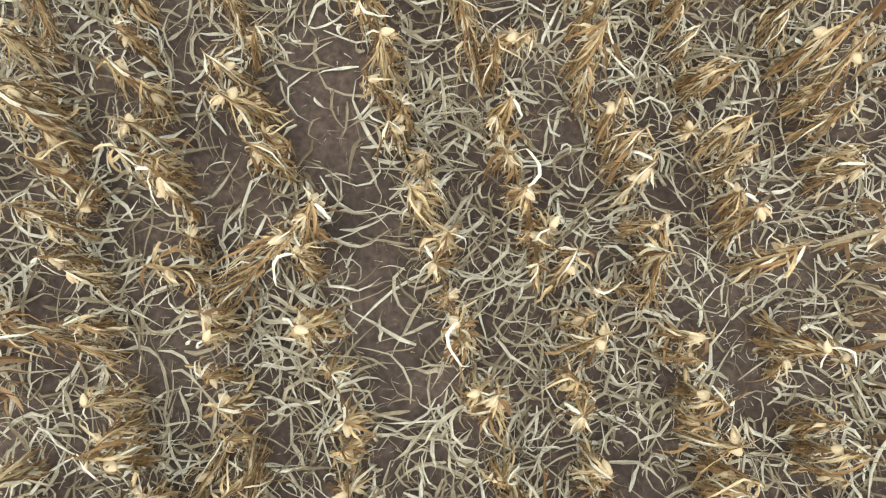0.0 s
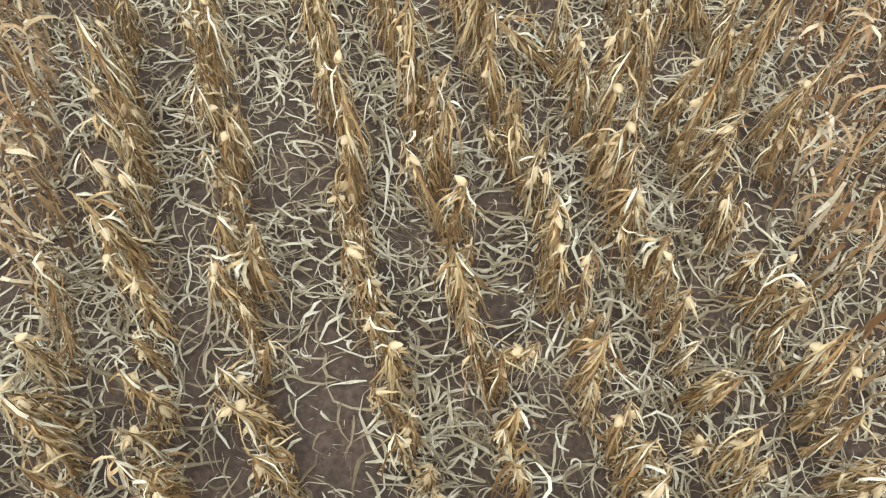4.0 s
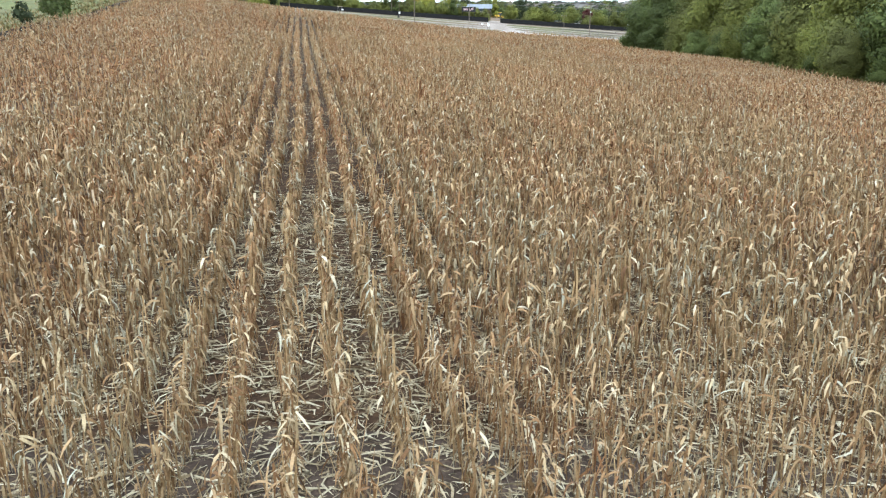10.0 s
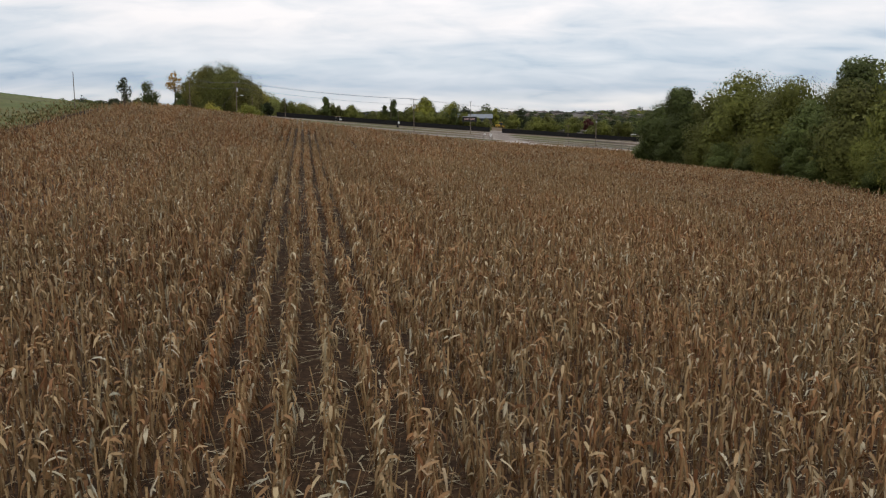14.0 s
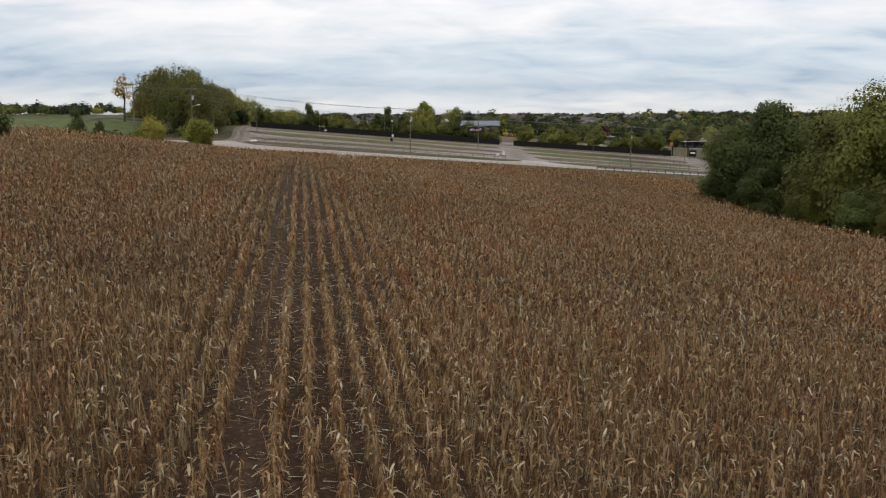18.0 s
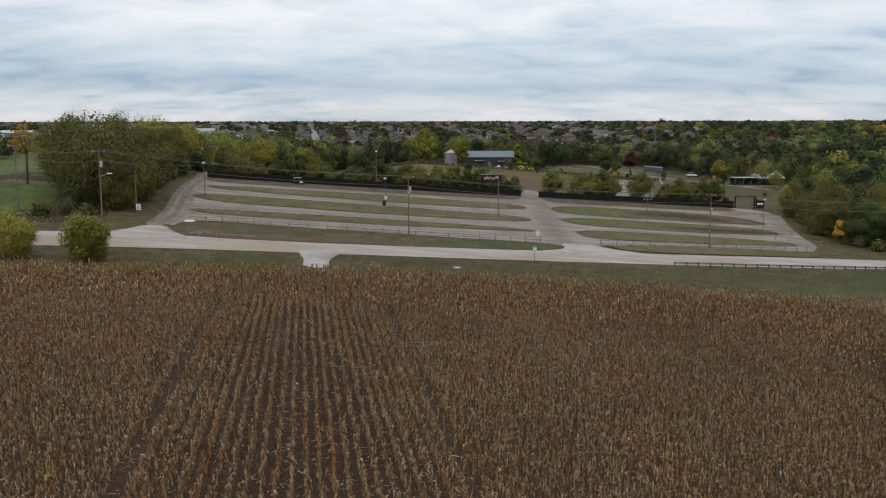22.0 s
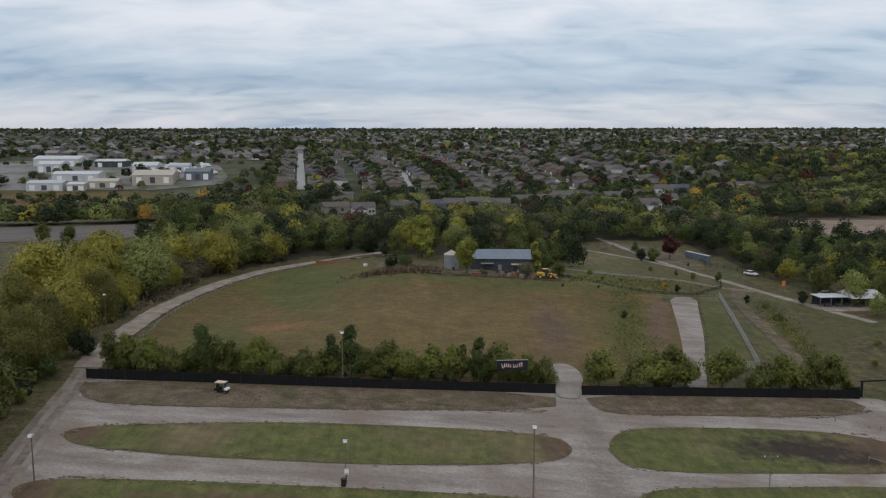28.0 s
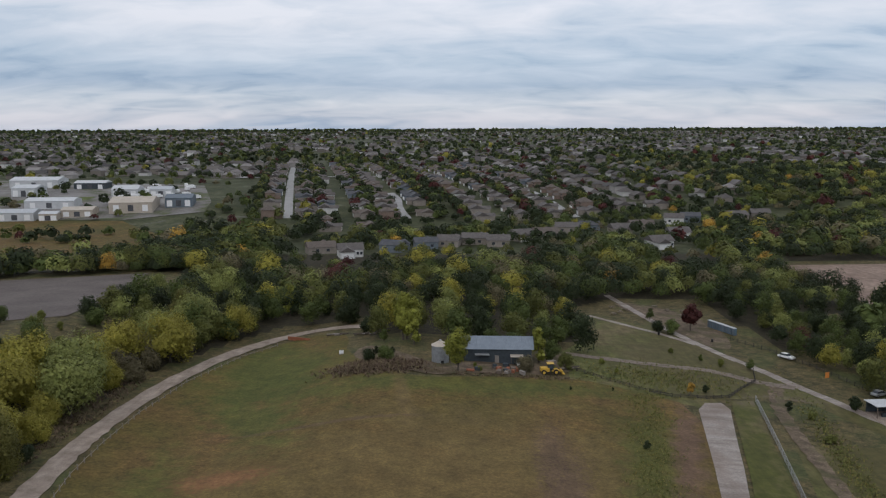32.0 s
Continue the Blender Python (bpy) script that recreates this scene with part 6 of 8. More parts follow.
FRONT_HOUSES = [(-60, 618), (-44, 606), (-24, 622), (-8, 632), (4, 641), (18, 649), (44, 664), (58, 672), (74, 694), (112, 632), (104, 688), (120, 704), (146, 726), (158, 732), (188, 736), (30, 640), (132, 668)]
# the deeper wood, then the trees among and beyond the houses
deep = []
for _ in range(7000):
    if len(deep) == 900:
        break
    x, y = wood.uniform(-260, 330), wood.uniform(492, 690)
    edge = 602 + 0.42 * max(-60, min(x, 160)) + 25 * math.sin(x * 0.03)
    if clear_of_wood(x, y) or (y > edge and wood.random() < 0.86) or (x < -95 and y < 560 - 0.45 * (x + 122)):
        continue
    if any(abs(x - a) < 14 and -72 < y - b < 9 for a, b in FRONT_HOUSES):
        continue
    if any((x - a) ** 2 + (y - b) ** 2 < 34 for a, b in deep):
        continue
    deep.append((x, y))
for _ in range(270):
    x = wood.uniform(-330, -106)
    deep.append((x, 556 + 0.38 * (x + 122) + wood.uniform(2, 26)))
for _ in range(60):
    deep.append((wood.uniform(-136, -92), wood.uniform(565, 660)))
for _ in range(60):
    deep.append((-103 - wood.uniform(0, 34), 556 + wood.uniform(0, 40)))
for _ in range(120):
    x = wood.uniform(145, 330)
    deep.append((x, wood.uniform(400, 486)))
low_trees, grove = [], []
for _ in range(6000):
    x, y = wood.uniform(-75, 210), wood.uniform(545, 760)
    gap = min((math.hypot(x - a, y - b) for a, b in FRONT_HOUSES))
    if len(low_trees) == 260 or clear_of_wood(x, y) or gap > 46 or gap < 10 or any((x - a) ** 2 + (y - b) ** 2 < 26 for a, b in low_trees):
        continue
    if any(abs(x - a) < 12 and -26 < y - b < 0 for a, b in FRONT_HOUSES) and wood.random() < 0.75:
        continue
    low_trees.append((x, y))
for _ in range(6000):
    x, y = wood.uniform(120, 520), wood.uniform(600, 1000)
    if len(grove) == 620 or y < 600 + 0.1 * (x - 150) or x < 205 + 0.22 * (y - 740) and y > 700 or clear_of_wood(x, y) or any(math.hypot(x - a, y - b) < 13 for a, b in FRONT_HOUSES + [(252, 640), (290, 650), (268, 690), (206, 742)]) or any((x - a) ** 2 + (y - b) ** 2 < 46 for a, b in grove):
        continue
    grove.append((x, y))
yards = [(wood.uniform(-480, -300), 0) for _ in range(46)]
yards = [(x, wood.uniform(744, 762)) for x, _ in yards]
far_trees(yards, 220, "woods", 37, (6.0, 10.0))
far_trees(low_trees, 300, "woods", 35, (4.5, 7.0))
far_trees(grove, 220, "woods", 36, (6.5, 9.5))
stand(STAND, "woods", 30, (0.34, 0.22, 0.19, 0.08, 0.01, 0.06, 0.0, 0.10))
close = [q for q in deep if q[1] < 575 and -150 < q[0] < 170]
far_trees(close, 1000, "woods", 31, (6.5, 11.5))
far_trees([q for q in deep if q not in set(close)], 300, "woods", 32, (6.5, 11.5))

hedge = [(wood.uniform(-215, -122), wood.uniform(338, 384)) for _ in range(80)]
far_trees(hedge, 170, "hedge", 33, (3.6, 5.4))

# ---- the suburb ----
ROOFS = [material("roof_shingles", [(0.3, (0.088, 0.078, 0.073)), (0.7, (0.135, 0.122, 0.114))], 0.5, 0.9, fine=(3, 0.2)), material("brown_roof_shingles", [(0.3, (0.092, 0.075, 0.064)), (0.7, (0.135, 0.112, 0.096))], 0.5, 0.9, fine=(3, 0.2)), material("slate_roof_shingles", [(0.3, (0.062, 0.064, 0.070)), (0.7, (0.10, 0.102, 0.11))], 0.5, 0.9, fine=(3, 0.2))]
WALLS = [material("beige_siding", [(0.3, (0.23, 0.20, 0.17)), (0.7, (0.30, 0.265, 0.23))], 0.5, 0.85, fine=(4, 0.1)), material("pale_siding", [(0.3, (0.55, 0.54, 0.52)), (0.7, (0.66, 0.65, 0.63))], 0.5, 0.85, fine=(4, 0.1)), material("grey_blue_siding", [(0.3, (0.13, 0.155, 0.18)), (0.7, (0.19, 0.215, 0.24))], 0.5, 0.85, fine=(4, 0.1)), material("brick_front", [(0.3, (0.17, 0.125, 0.10)), (0.7, (0.24, 0.18, 0.145))], 0.8, 0.9, fine=(9, 0.2))]
STREET = material("street_concrete", [(0.3, (0.25, 0.245, 0.236)), (0.7, (0.34, 0.335, 0.325))], 0.1, 0.9, fine=(1.0, 0.1))


def prism(bm, x0, x1, y0, y1, z0, z1, over, hip):
    """A pitched roof over a rectangle: ridge along x, with eaves and gable or hipped ends."""
    x0, x1, y0, y1 = x0 - over, x1 + over, y0 - over, y1 + over
    ym, inset = (y0 + y1) / 2, (y1 - y0) / 2 * (0.95 if hip else 0.0)
    a = [bm.verts.new(p) for p in ((x0, y0, z0), (x1, y0, z0), (x1, y1, z0), (x0, y1, z0), (x0 + inset, ym, z1), (x1 - inset, ym, z1))]
    for f in ((0, 1, 5, 4), (2, 3, 4, 5), (1, 2, 5), (3, 0, 4), (3, 2, 1, 0)):
        bm.faces.new([a[k] for k in f])


def house(seed, wall, roof, label):
    """A suburban house at the origin, its front towards -y: main block, garage wing, roofs, door, windows."""
    rnd = random.Random(seed)
    thing = tagged(new("house"), label, "house", "houses of the suburb")
    w, d, h = rnd.uniform(11, 14), rnd.uniform(8.5, 10.5), rnd.choice((3.2, 3.4, 5.4))
    gw, gd = rnd.uniform(6, 7), rnd.uniform(4, 5.5)
    rise = rnd.uniform(2.3, 3.2)
    hip = rnd.random() < 0.5
    bm = bmesh.new()
    add_box(bm, -w / 2, -d / 2, -1.5, w / 2, d / 2, h)
    add_box(bm, -w / 2 + 0.3, -d / 2 - gd, -1.5, -w / 2 + 0.3 + gw, -d / 2 + 0.1, 3.0)
    part("wall", bm, wall, thing)
    bm = bmesh.new()
    prism(bm, -w / 2, w / 2, -d / 2, d / 2, h, h + rise, 0.5, hip)
    part("roof", bm, roof, thing)
    bm = bmesh.new()
    prism(bm, -gw / 2, gw / 2, -gd / 2 - d / 4, gd / 2 + d / 4, 0, 2.2, 0.45, False)
    bmesh.ops.rotate(bm, verts=bm.verts[:], cent=(0, 0, 0), matrix=Matrix.Rotation(radians(90), 3, "Z"))
    sx, sy = gw / (gd + d / 2), (gd + d / 2) / gw
    bmesh.ops.scale(bm, verts=bm.verts[:], vec=(sx, sy, 1))
    bmesh.ops.translate(bm, verts=bm.verts[:], vec=(-w / 2 + 0.3 + gw / 2, -d / 2 - gd / 2 + d / 4, 3.0))
    part("roof", bm, roof, thing)
    yf = -d / 2 - gd
    part("garage_door", box_bm((-w / 2 + 0.9, yf - 0.06, -0.2, -w / 2 + gw - 0.3, yf + 0.02, 2.3)), WHITE, thing, "pale panelled garage door")
    part("door", box_bm((0.9, -d / 2 - 0.06, -0.1, 1.9, -d / 2 + 0.02, 2.1)), BARN_WALL, thing)
    for x0 in (2.6, w / 2 - 1.6):
        for z0 in ((1.0,) if h < 4 else (0.9, 3.4)):
            part("window", box_bm((x0, -d / 2 - 0.05, z0, x0 + 1.2, -d / 2 + 0.02, z0 + 1.3)), GLASS_DARK, thing)
    for x0 in (-3.4, 1.8):
        part("window", box_bm((x0, d / 2 - 0.02, 1.0, x0 + 1.5, d / 2 + 0.05, 2.3)), GLASS_DARK, thing)
    return thing


HOUSES = [house(1, WALLS[0], ROOFS[0], "beige suburban house with a grey shingle roof"), house(2, WALLS[0], ROOFS[1], "beige suburban house with a brown shingle roof"), house(3, WALLS[1], ROOFS[0], "white suburban house with a grey shingle roof"), house(4, WALLS[2], ROOFS[2], "blue-grey suburban house with a slate roof"), house(5, WALLS[3], ROOFS[1], "brick-fronted suburban house with a brown roof"), house(6, WALLS[0], ROOFS[0], "tan suburban house with a grey gabled roof")]
used_house = set()


def put_house(k, x, y, turn, scale=1.0):
    m = pose(x, y, lz(x, y) + 0.3, 0, 0, turn) @ Matrix.Scale(scale, 4)
    if k not in used_house:
        used_house.add(k)
        HOUSES[k].matrix_basis = m
        return HOUSES[k]
    return copy_thing(HOUSES[k], m)


town = random.Random(9)
lots = []
for k, x, y, turn in [(1, -60, 618, 200), (2, -44, 606, 12), (3, -24, 622, 160), (3, -8, 632, 190), (0, 4, 641, 170), (5, 18, 649, 175), (0, 44, 664, 20), (1, 58, 672, 190), (5, 74, 694, 170), (3, 88, 700, 180), (0, 104, 688, 190), (2, 112, 632, 15), (1, 120, 704, 180), (2, 146, 726, 165), (3, 158, 732, 170), (5, 188, 736, 190), (0, 206, 742, 170), (3, 252, 640, 200), (1, 290, 650, 170), (5, 268, 690, 190), (0, 30, 640, 175), (2, 132, 668, 185)]:
    put_house(k, x, y, turn)
    lots.append((x, y))
S_DIR, S_SIDE = Vector((-0.168, 0.986)), Vector((0.986, 0.168))
STREETS = [(-100, 745, 430), (-55, 700, 480), (-22, 742, 440), (40, 735, 460), (88, 745, 450), (136, 765, 440), (184, 775, 430), (232, 830, 330)]
for j, (x, y, length) in enumerate(STREETS):
    a, b = Vector((x, y)), Vector((x, y)) + S_DIR * length
    if j not in (0, 2, 4):
        continue
    if j:
        b = a.lerp(b, 0.24)
    ribbon("street", [tuple(a), tuple(a.lerp(b, 0.33) + S_SIDE * town.uniform(-3, 3)), tuple(a.lerp(b, 0.66) + S_SIDE * town.uniform(-3, 3)), tuple(b)], 6.0, 0.25, STREET, "pale concrete street between houses", "street")
for row_y, x0, x1 in ((1010, -200, 330),):
    ribbon("street", [(x0, row_y - 22), (x0 * 0.5 + x1 * 0.5, row_y), (x1, row_y + 30)], 8, 0.24, STREET, "pale concrete street between houses", "street")
far_spots = []
for x, y, length in STREETS:
    s = 6.0
    while s < length:
        for side in (-1, 1):
            if town.random() < 0.12 + 0.3 * (x > 170):
                continue
            p = Vector((x, y)) + S_DIR * s + S_SIDE * side * town.uniform(12.5, 14.5)
            if any((p.x - a) ** 2 + (p.y - b) ** 2 < 130 for a, b in lots):
                continue
            lots.append((p.x, p.y))
            turn = math.degrees(math.atan2(S_DIR.y, S_DIR.x)) + (0 if side < 0 else 180) + town.uniform(-6, 6)
            if len(lots) < 230:
                put_house(town.randrange(6), p.x, p.y, turn, town.uniform(0.80, 0.95))
            else:
                far_spots.append((p.x, p.y, turn))
        s += town.uniform(16.5, 21)
while len(far_spots) < 2500:
    y = 780 + 2700 * town.random() ** 1.5
    x = town.uniform(-1, 1) * (160 + y * 0.60)
    if y < 1220 and -170 < x < 350 or y < 1150 and x > 200 or (x < -150 and y < 985) or math.sin(x * 0.011 + 1.0) * math.sin(y * 0.008) > 0.35:
        continue
    far_spots.append((x, y, town.choice((0, 90, 80, 100, 170, 190)) + town.uniform(-8, 8)))


def far_houses(spots):
    """Distant houses: walls and pitched roofs, one mesh each for all."""
    g = np.random.default_rng(3)
    wv, wf, rv, rf = [], [], [], []
    for x, y, turn in spots:
        w, d, h = g.uniform(9.5, 13), g.uniform(8, 10.5), g.choice([3.0, 3.2, 5.2])
        t = radians(turn)
        z = lz(x, y)
        c, s = math.cos(t), math.sin(t)

        def at(px, py, pz):
            return (x + c * px - s * py, y + s * px + c * py, z + pz)

        o = len(wv)
        wv += [at(a * w / 2, b * d / 2, e) for e in (-2, h) for a, b in ((-1, -1), (1, -1), (1, 1), (-1, 1))]
        wf += [(o + k, o + (k + 1) % 4, o + 4 + (k + 1) % 4, o + 4 + k) for k in range(4)]
        o = len(rv)
        W, D, rise = w / 2 + 0.5, d / 2 + 0.5, g.uniform(2.4, 3.4)
        ins = g.choice([0.0, D * 0.9])
        rv += [at(-W, -D, h), at(W, -D, h), at(W, D, h), at(-W, D, h), at(-W + ins, 0, h + rise), at(W - ins, 0, h + rise)]
        rf += [(o, o + 1, o + 5, o + 4), (o + 2, o + 3, o + 4, o + 5), (o + 1, o + 2, o + 5, o + 5), (o + 3, o, o + 4, o + 4)]
    return wv, wf, rv, rf


def tri_safe(name, v, faces, mat):
    me = bpy.data.meshes.new(name)
    me.from_pydata(v, [], [tuple(dict.fromkeys(f)) for f in faces])
    me.materials.append(mat)
    return me


wv, wf, rv, rf = far_houses(far_spots)
WALL_MIX = material("far_house_walls", [(0.0, (0.16, 0.14, 0.12)), (0.5, (0.23, 0.205, 0.18)), (0.8, (0.34, 0.325, 0.31)), (1.0, (0.66, 0.65, 0.63))], 1.0, 0.9, by="island")
ROOF_MIX = material("far_house_roofs", [(0.0, (0.060, 0.056, 0.055)), (0.5, (0.098, 0.088, 0.082)), (0.8, (0.135, 0.122, 0.113)), (1.0, (0.23, 0.215, 0.205))], 1.0, 0.9, by="island")
far_row = new("distant_houses", tri_safe("distant_houses", wv, wf, WALL_MIX))
tagged(far_row, "distant suburb of beige and white houses among trees", "houses", kind="stuff")
ob = new("distant_roofs", tri_safe("distant_roofs", rv, rf, ROOF_MIX))
tagged(ob, "grey and brown pitched roofs of the distant suburb", "roofs", kind="stuff")


def shed(x, y, w, d, h, turn, wall, roof, label, doors=3):
    """A long workshop or store with a low pitched roof and roller doors."""
    thing = tagged(new("industrial_shed"), label, "shed", "sheds of the works yard")
    thing.matrix_basis = pose(x, y, lz(x, y) + 0.3, 0, 0, turn)
    part("wall", box_bm((-w / 2, -d / 2, -3, w / 2, d / 2, h)), wall, thing)
    bm = bmesh.new()
    prism(bm, -w / 2, w / 2, -d / 2, d / 2, h, h + d * 0.12, 0.3, False)
    part("roof", bm, roof, thing)
    for k in range(doors):
        x0 = -w / 2 + (k + 0.5) * w / doors - 1.8
        part("roller_door", box_bm((x0, -d / 2 - 0.06, -0.3, x0 + 3.6, -d / 2 + 0.05, h * 0.72)), ROOFS[2] if k % 2 else WHITE, thing)
    return thing


SHEET_WHITE = material("white_sheet_metal", [(0.3, (0.42, 0.43, 0.435)), (0.7, (0.54, 0.55, 0.555))], 0.3, 0.5, fine=(2, 0.06))
SHEET_TAN = material("tan_sheet_metal", [(0.3, (0.38, 0.33, 0.27)), (0.7, (0.47, 0.415, 0.345))], 0.3, 0.6, fine=(2, 0.08))
SHEET_BLUE = material("blue_grey_sheet_metal", [(0.3, (0.10, 0.125, 0.15)), (0.7, (0.15, 0.175, 0.20))], 0.3, 0.6, fine=(2, 0.08))
for x, y, w, d, h, turn, wall, roof, label in [(-362, 806, 26, 12, 5, 4, WALLS[2], SHEET_WHITE, "blue works shed with a pale roof"), (-335, 897, 39, 16, 6, 2, SHEET_WHITE, SHEET_WHITE, "long white works hall beside a yard"), (-286, 887, 25, 12, 4.5, 3, BARN_WALL, SHEET_WHITE, "dark shed with a white roof"), (-240, 756, 20, 11, 4, 8, SHEET_TAN, SHEET_TAN, "tan workshop with roller doors"), (-210, 774, 28, 20, 5.5, 8, SHEET_TAN, SHEET_TAN, "large tan workshop with roller doors"), (-183, 788, 18, 14, 5.5, 8, SHEET_BLUE, SHEET_BLUE, "blue-grey workshop with roller doors"), (-270, 783, 33, 12, 4.5, 4, SHEET_WHITE, SHEET_WHITE, "long pale store beside a yard"), (-275, 746, 24, 12, 4.5, 4, SHEET_WHITE, STEEL, "pale grey store with roller doors"), (-239, 838, 19, 16, 5, 8, SHEET_WHITE, SHEET_WHITE, "white workshop with roller doors"), (-314, 838, 18, 14, 6, 0, SHEET_WHITE, SHEET_WHITE, "white hall beside the works yard"), (-212, 836, 16, 12, 5, 10, SHEET_WHITE, STEEL, "white workshop with a grey roof"), (-254, 744, 11, 8, 4, 6, SHEET_TAN, SHEET_WHITE, "small tan store with white roof")]:
    shed(x, y, w, d * 1.35, h, turn, wall, roof, label)
yard = random.Random(4)


def parked_van(seed):
    """A parked van or lorry in the yard: body, cab, wheels."""
    rnd = random.Random(seed)
    thing = tagged(new("van"), "white van parked in the works yard", "van", "vans in the works yard")
    part("body", box_bm((-3, -1.1, 0.5, 2.0, 1.1, 3.0), bevel=0.08), WHITE, thing)
    part("cab", box_bm((2.0, -1.05, 0.5, 3.6, 1.05, 2.3), bevel=0.15), WHITE, thing)
    part("windscreen", box_bm((3.3, -0.9, 1.5, 3.64, 0.9, 2.15)), GLASS_DARK, thing)
    for sx in (-2, 2.6):
        for sy in (-1.0, 1.0):
            bm = bmesh.new()
            add_tube(bm, (sx, sy - 0.12, 0.45), (sx, sy + 0.12, 0.45), 0.45, sides=12)
            part("wheel", bm, TYRE, thing)
    return thing


van = parked_van(1)
van.matrix_basis = pose(-192, 812, lz(-192, 812) + 0.3, 0, 0, 30)
for k in range(26):
    x, y = -200 + yard.uniform(-40, 22), 822 + yard.uniform(-8, 70)
    copy_thing(van, pose(x, y, lz(x, y) + 0.3, 0, 0, yard.choice((0, 90, 20, 110)) + yard.uniform(-8, 8)))

# trees among the houses and on to the horizon
spread = []
garden = []
cell = {}
for x, y, *_ in far_spots:
    cell.setdefault((round(x / 14), round(y / 14)), 1)
for x, y in lots:
    cell.setdefault((round(x / 14), round(y / 14)), 1)
for x, y in [(-225 + 14 * math.sin(k * 2.1), 742 + k * 9.5) for k in range(14)] + [(-180 - k * 12, 905 + 8 * math.sin(k)) for k in range(18)] + [(-300 + 9 * math.sin(k * 1.7), 760 + k * 11) for k in range(11)]:
    spread.append((x, y))
# garden trees along the backs and fronts of the streets' lots
for a, b, length in STREETS:
    s = 0.0
    while s < length:
        for off in (-24, -22, -7.5, 7.5, 22, 24, 19):
            if town.random() < (0.74 if abs(off) > 15 else 0.36):
                q = Vector((a, b)) + S_DIR * (s + town.uniform(-4, 4)) + S_SIDE * (off + town.uniform(-2, 2))
                if not any(abs(q.x - u) < 6 and abs(q.y - v) < 6 for u, v in lots):
                    garden.append((q.x, q.y))
        s += 7.5
far_trees(garden, 90, "garden_trees", 45, (4, 8), (0.52, 0.24, 0.12, 0.02, 0.07, 0.03, 0.0, 0.0))
while len(spread) < 2000:
    y = 640 + 760 * town.random() ** 1.1
    x = town.uniform(-1, 1) * (60 + y * 0.62)
    if (x < -158 and 700 < y < 960) or (round(x / 14), round(y / 14)) in cell:
        continue
    if any(abs((Vector((x, y)) - Vector((a, b))).dot(S_SIDE)) < 8 and b < y < b + n for a, b, n in STREETS):
        continue
    spread.append((x, y))
far_trees(spread, 80, "suburb_trees", 41, (4.5, 8.5), (0.52, 0.24, 0.13, 0.02, 0.06, 0.03, 0.0, 0.0))
thick = []
while len(thick) < 7500:
    y = 1250 + 3200 * town.random() ** 1.25
    x = town.uniform(-1, 1) * (160 + y * 0.60)
    if (round(x / 14), round(y / 14)) in cell:
        continue
    thick.append((x, y))
far_trees(thick, 24, "suburb_trees", 42, (5, 9.5), (0.58, 0.26, 0.09, 0.01, 0.03, 0.03, 0.0, 0.0))
rim = [(town.uniform(-2900, 2900), town.uniform(4200, 4680)) for _ in range(1500)]
far_trees(rim, 8, "horizon_woods", 43, (9, 15), (0.6, 0.34, 0.06, 0.0, 0.0, 0.0, 0.0, 0.0))
grove = []
while len(grove) < 650:
    x, y = town.uniform(165, 760), town.uniform(600, 1150)
    if clear_of_wood(x, y) or x < 215 + 0.22 * (y - 600) - 90 or any((x - a) ** 2 + (y - b) ** 2 < 100 for a, b in lots[:22]):
        continue
    grove.append((x, y))
far_trees(grove, 150, "woods", 46, (7, 12))
bank = []
while len(bank) < 260:
    x, y = town.uniform(118, 420), town.uniform(60, 480)
    if 225 + 0.3 * (x - 60) < y < 270 + 0.3 * (x - 60):
        continue
    bank.append((x, y))
far_trees(bank, 120, "woods", 44, (7, 11))

# ---- things on and round the car park ----


def along(pts, step):
    """Points at even steps along a line in the plan, with the way's direction in degrees."""
    out = []
    for (x0, y0), (x1, y1) in zip(pts, pts[1:]):
        n = max(1, round(math.hypot(x1 - x0, y1 - y0) / step))
        out += [(x0 + (x1 - x0) * k / n, y0 + (y1 - y0) * k / n) for k in range(n)]
    return out + [pts[-1]]


def screen_fence(name, line, height, step, label, sag=0.06):
    """A cloth screen on posts, following the ground: each post and each panel a part."""
    thing = tagged(new(name), label, "fence")
    spots = along(line, step)
    x0, y0 = spots[0]
    thing.matrix_basis = pose(x0, y0, lz(x0, y0))
    rnd = random.Random(8)
    o = Vector((x0, y0, lz(x0, y0)))
    for k, (x, y) in enumerate(spots):
        p = Vector((x, y, lz(x, y))) - o
        part("post", tube_bm((p - Vector((0, 0, 0.2)), p + Vector((0, 0, height + 0.06)), 0.04), sides=6), BLACK if height > 1 else WOOD, thing)
        if k == 0:
            continue
        q = Vector((*spots[k - 1], lz(*spots[k - 1]))) - o
        bm = bmesh.new()
        n = 5
        side = Vector((-(p - q).y, (p - q).x, 0)).normalized() * 0.02
        cols = []
        for j in range(n + 1):
            u = j / n
            b = q.lerp(p, u)
            out = side * (2.2 * math.sin(math.pi * u) * rnd.uniform(0.3, 1.6))
            drop = sag * math.sin(math.pi * u) * rnd.uniform(0.4, 1.3)
            cols.append([bm.verts.new(b + Vector((0, 0, z)) + out * (z / height) + side * s) for s in (-0.3, 0.3) for z in (0.02, height * 0.5, height - drop)])
        for a, b in zip(cols, cols[1:]):
            for i in (0, 1, 3, 4):
                bm.faces.new((a[i], b[i], b[i + 1], a[i + 1]) if i < 2 else (a[i + 1], b[i + 1], b[i], a[i]))
            bm.faces.new((a[2], b[2], b[5], a[5]))
        part("cloth_panel", bm, BLACK_CLOTH, thing)
    return thing


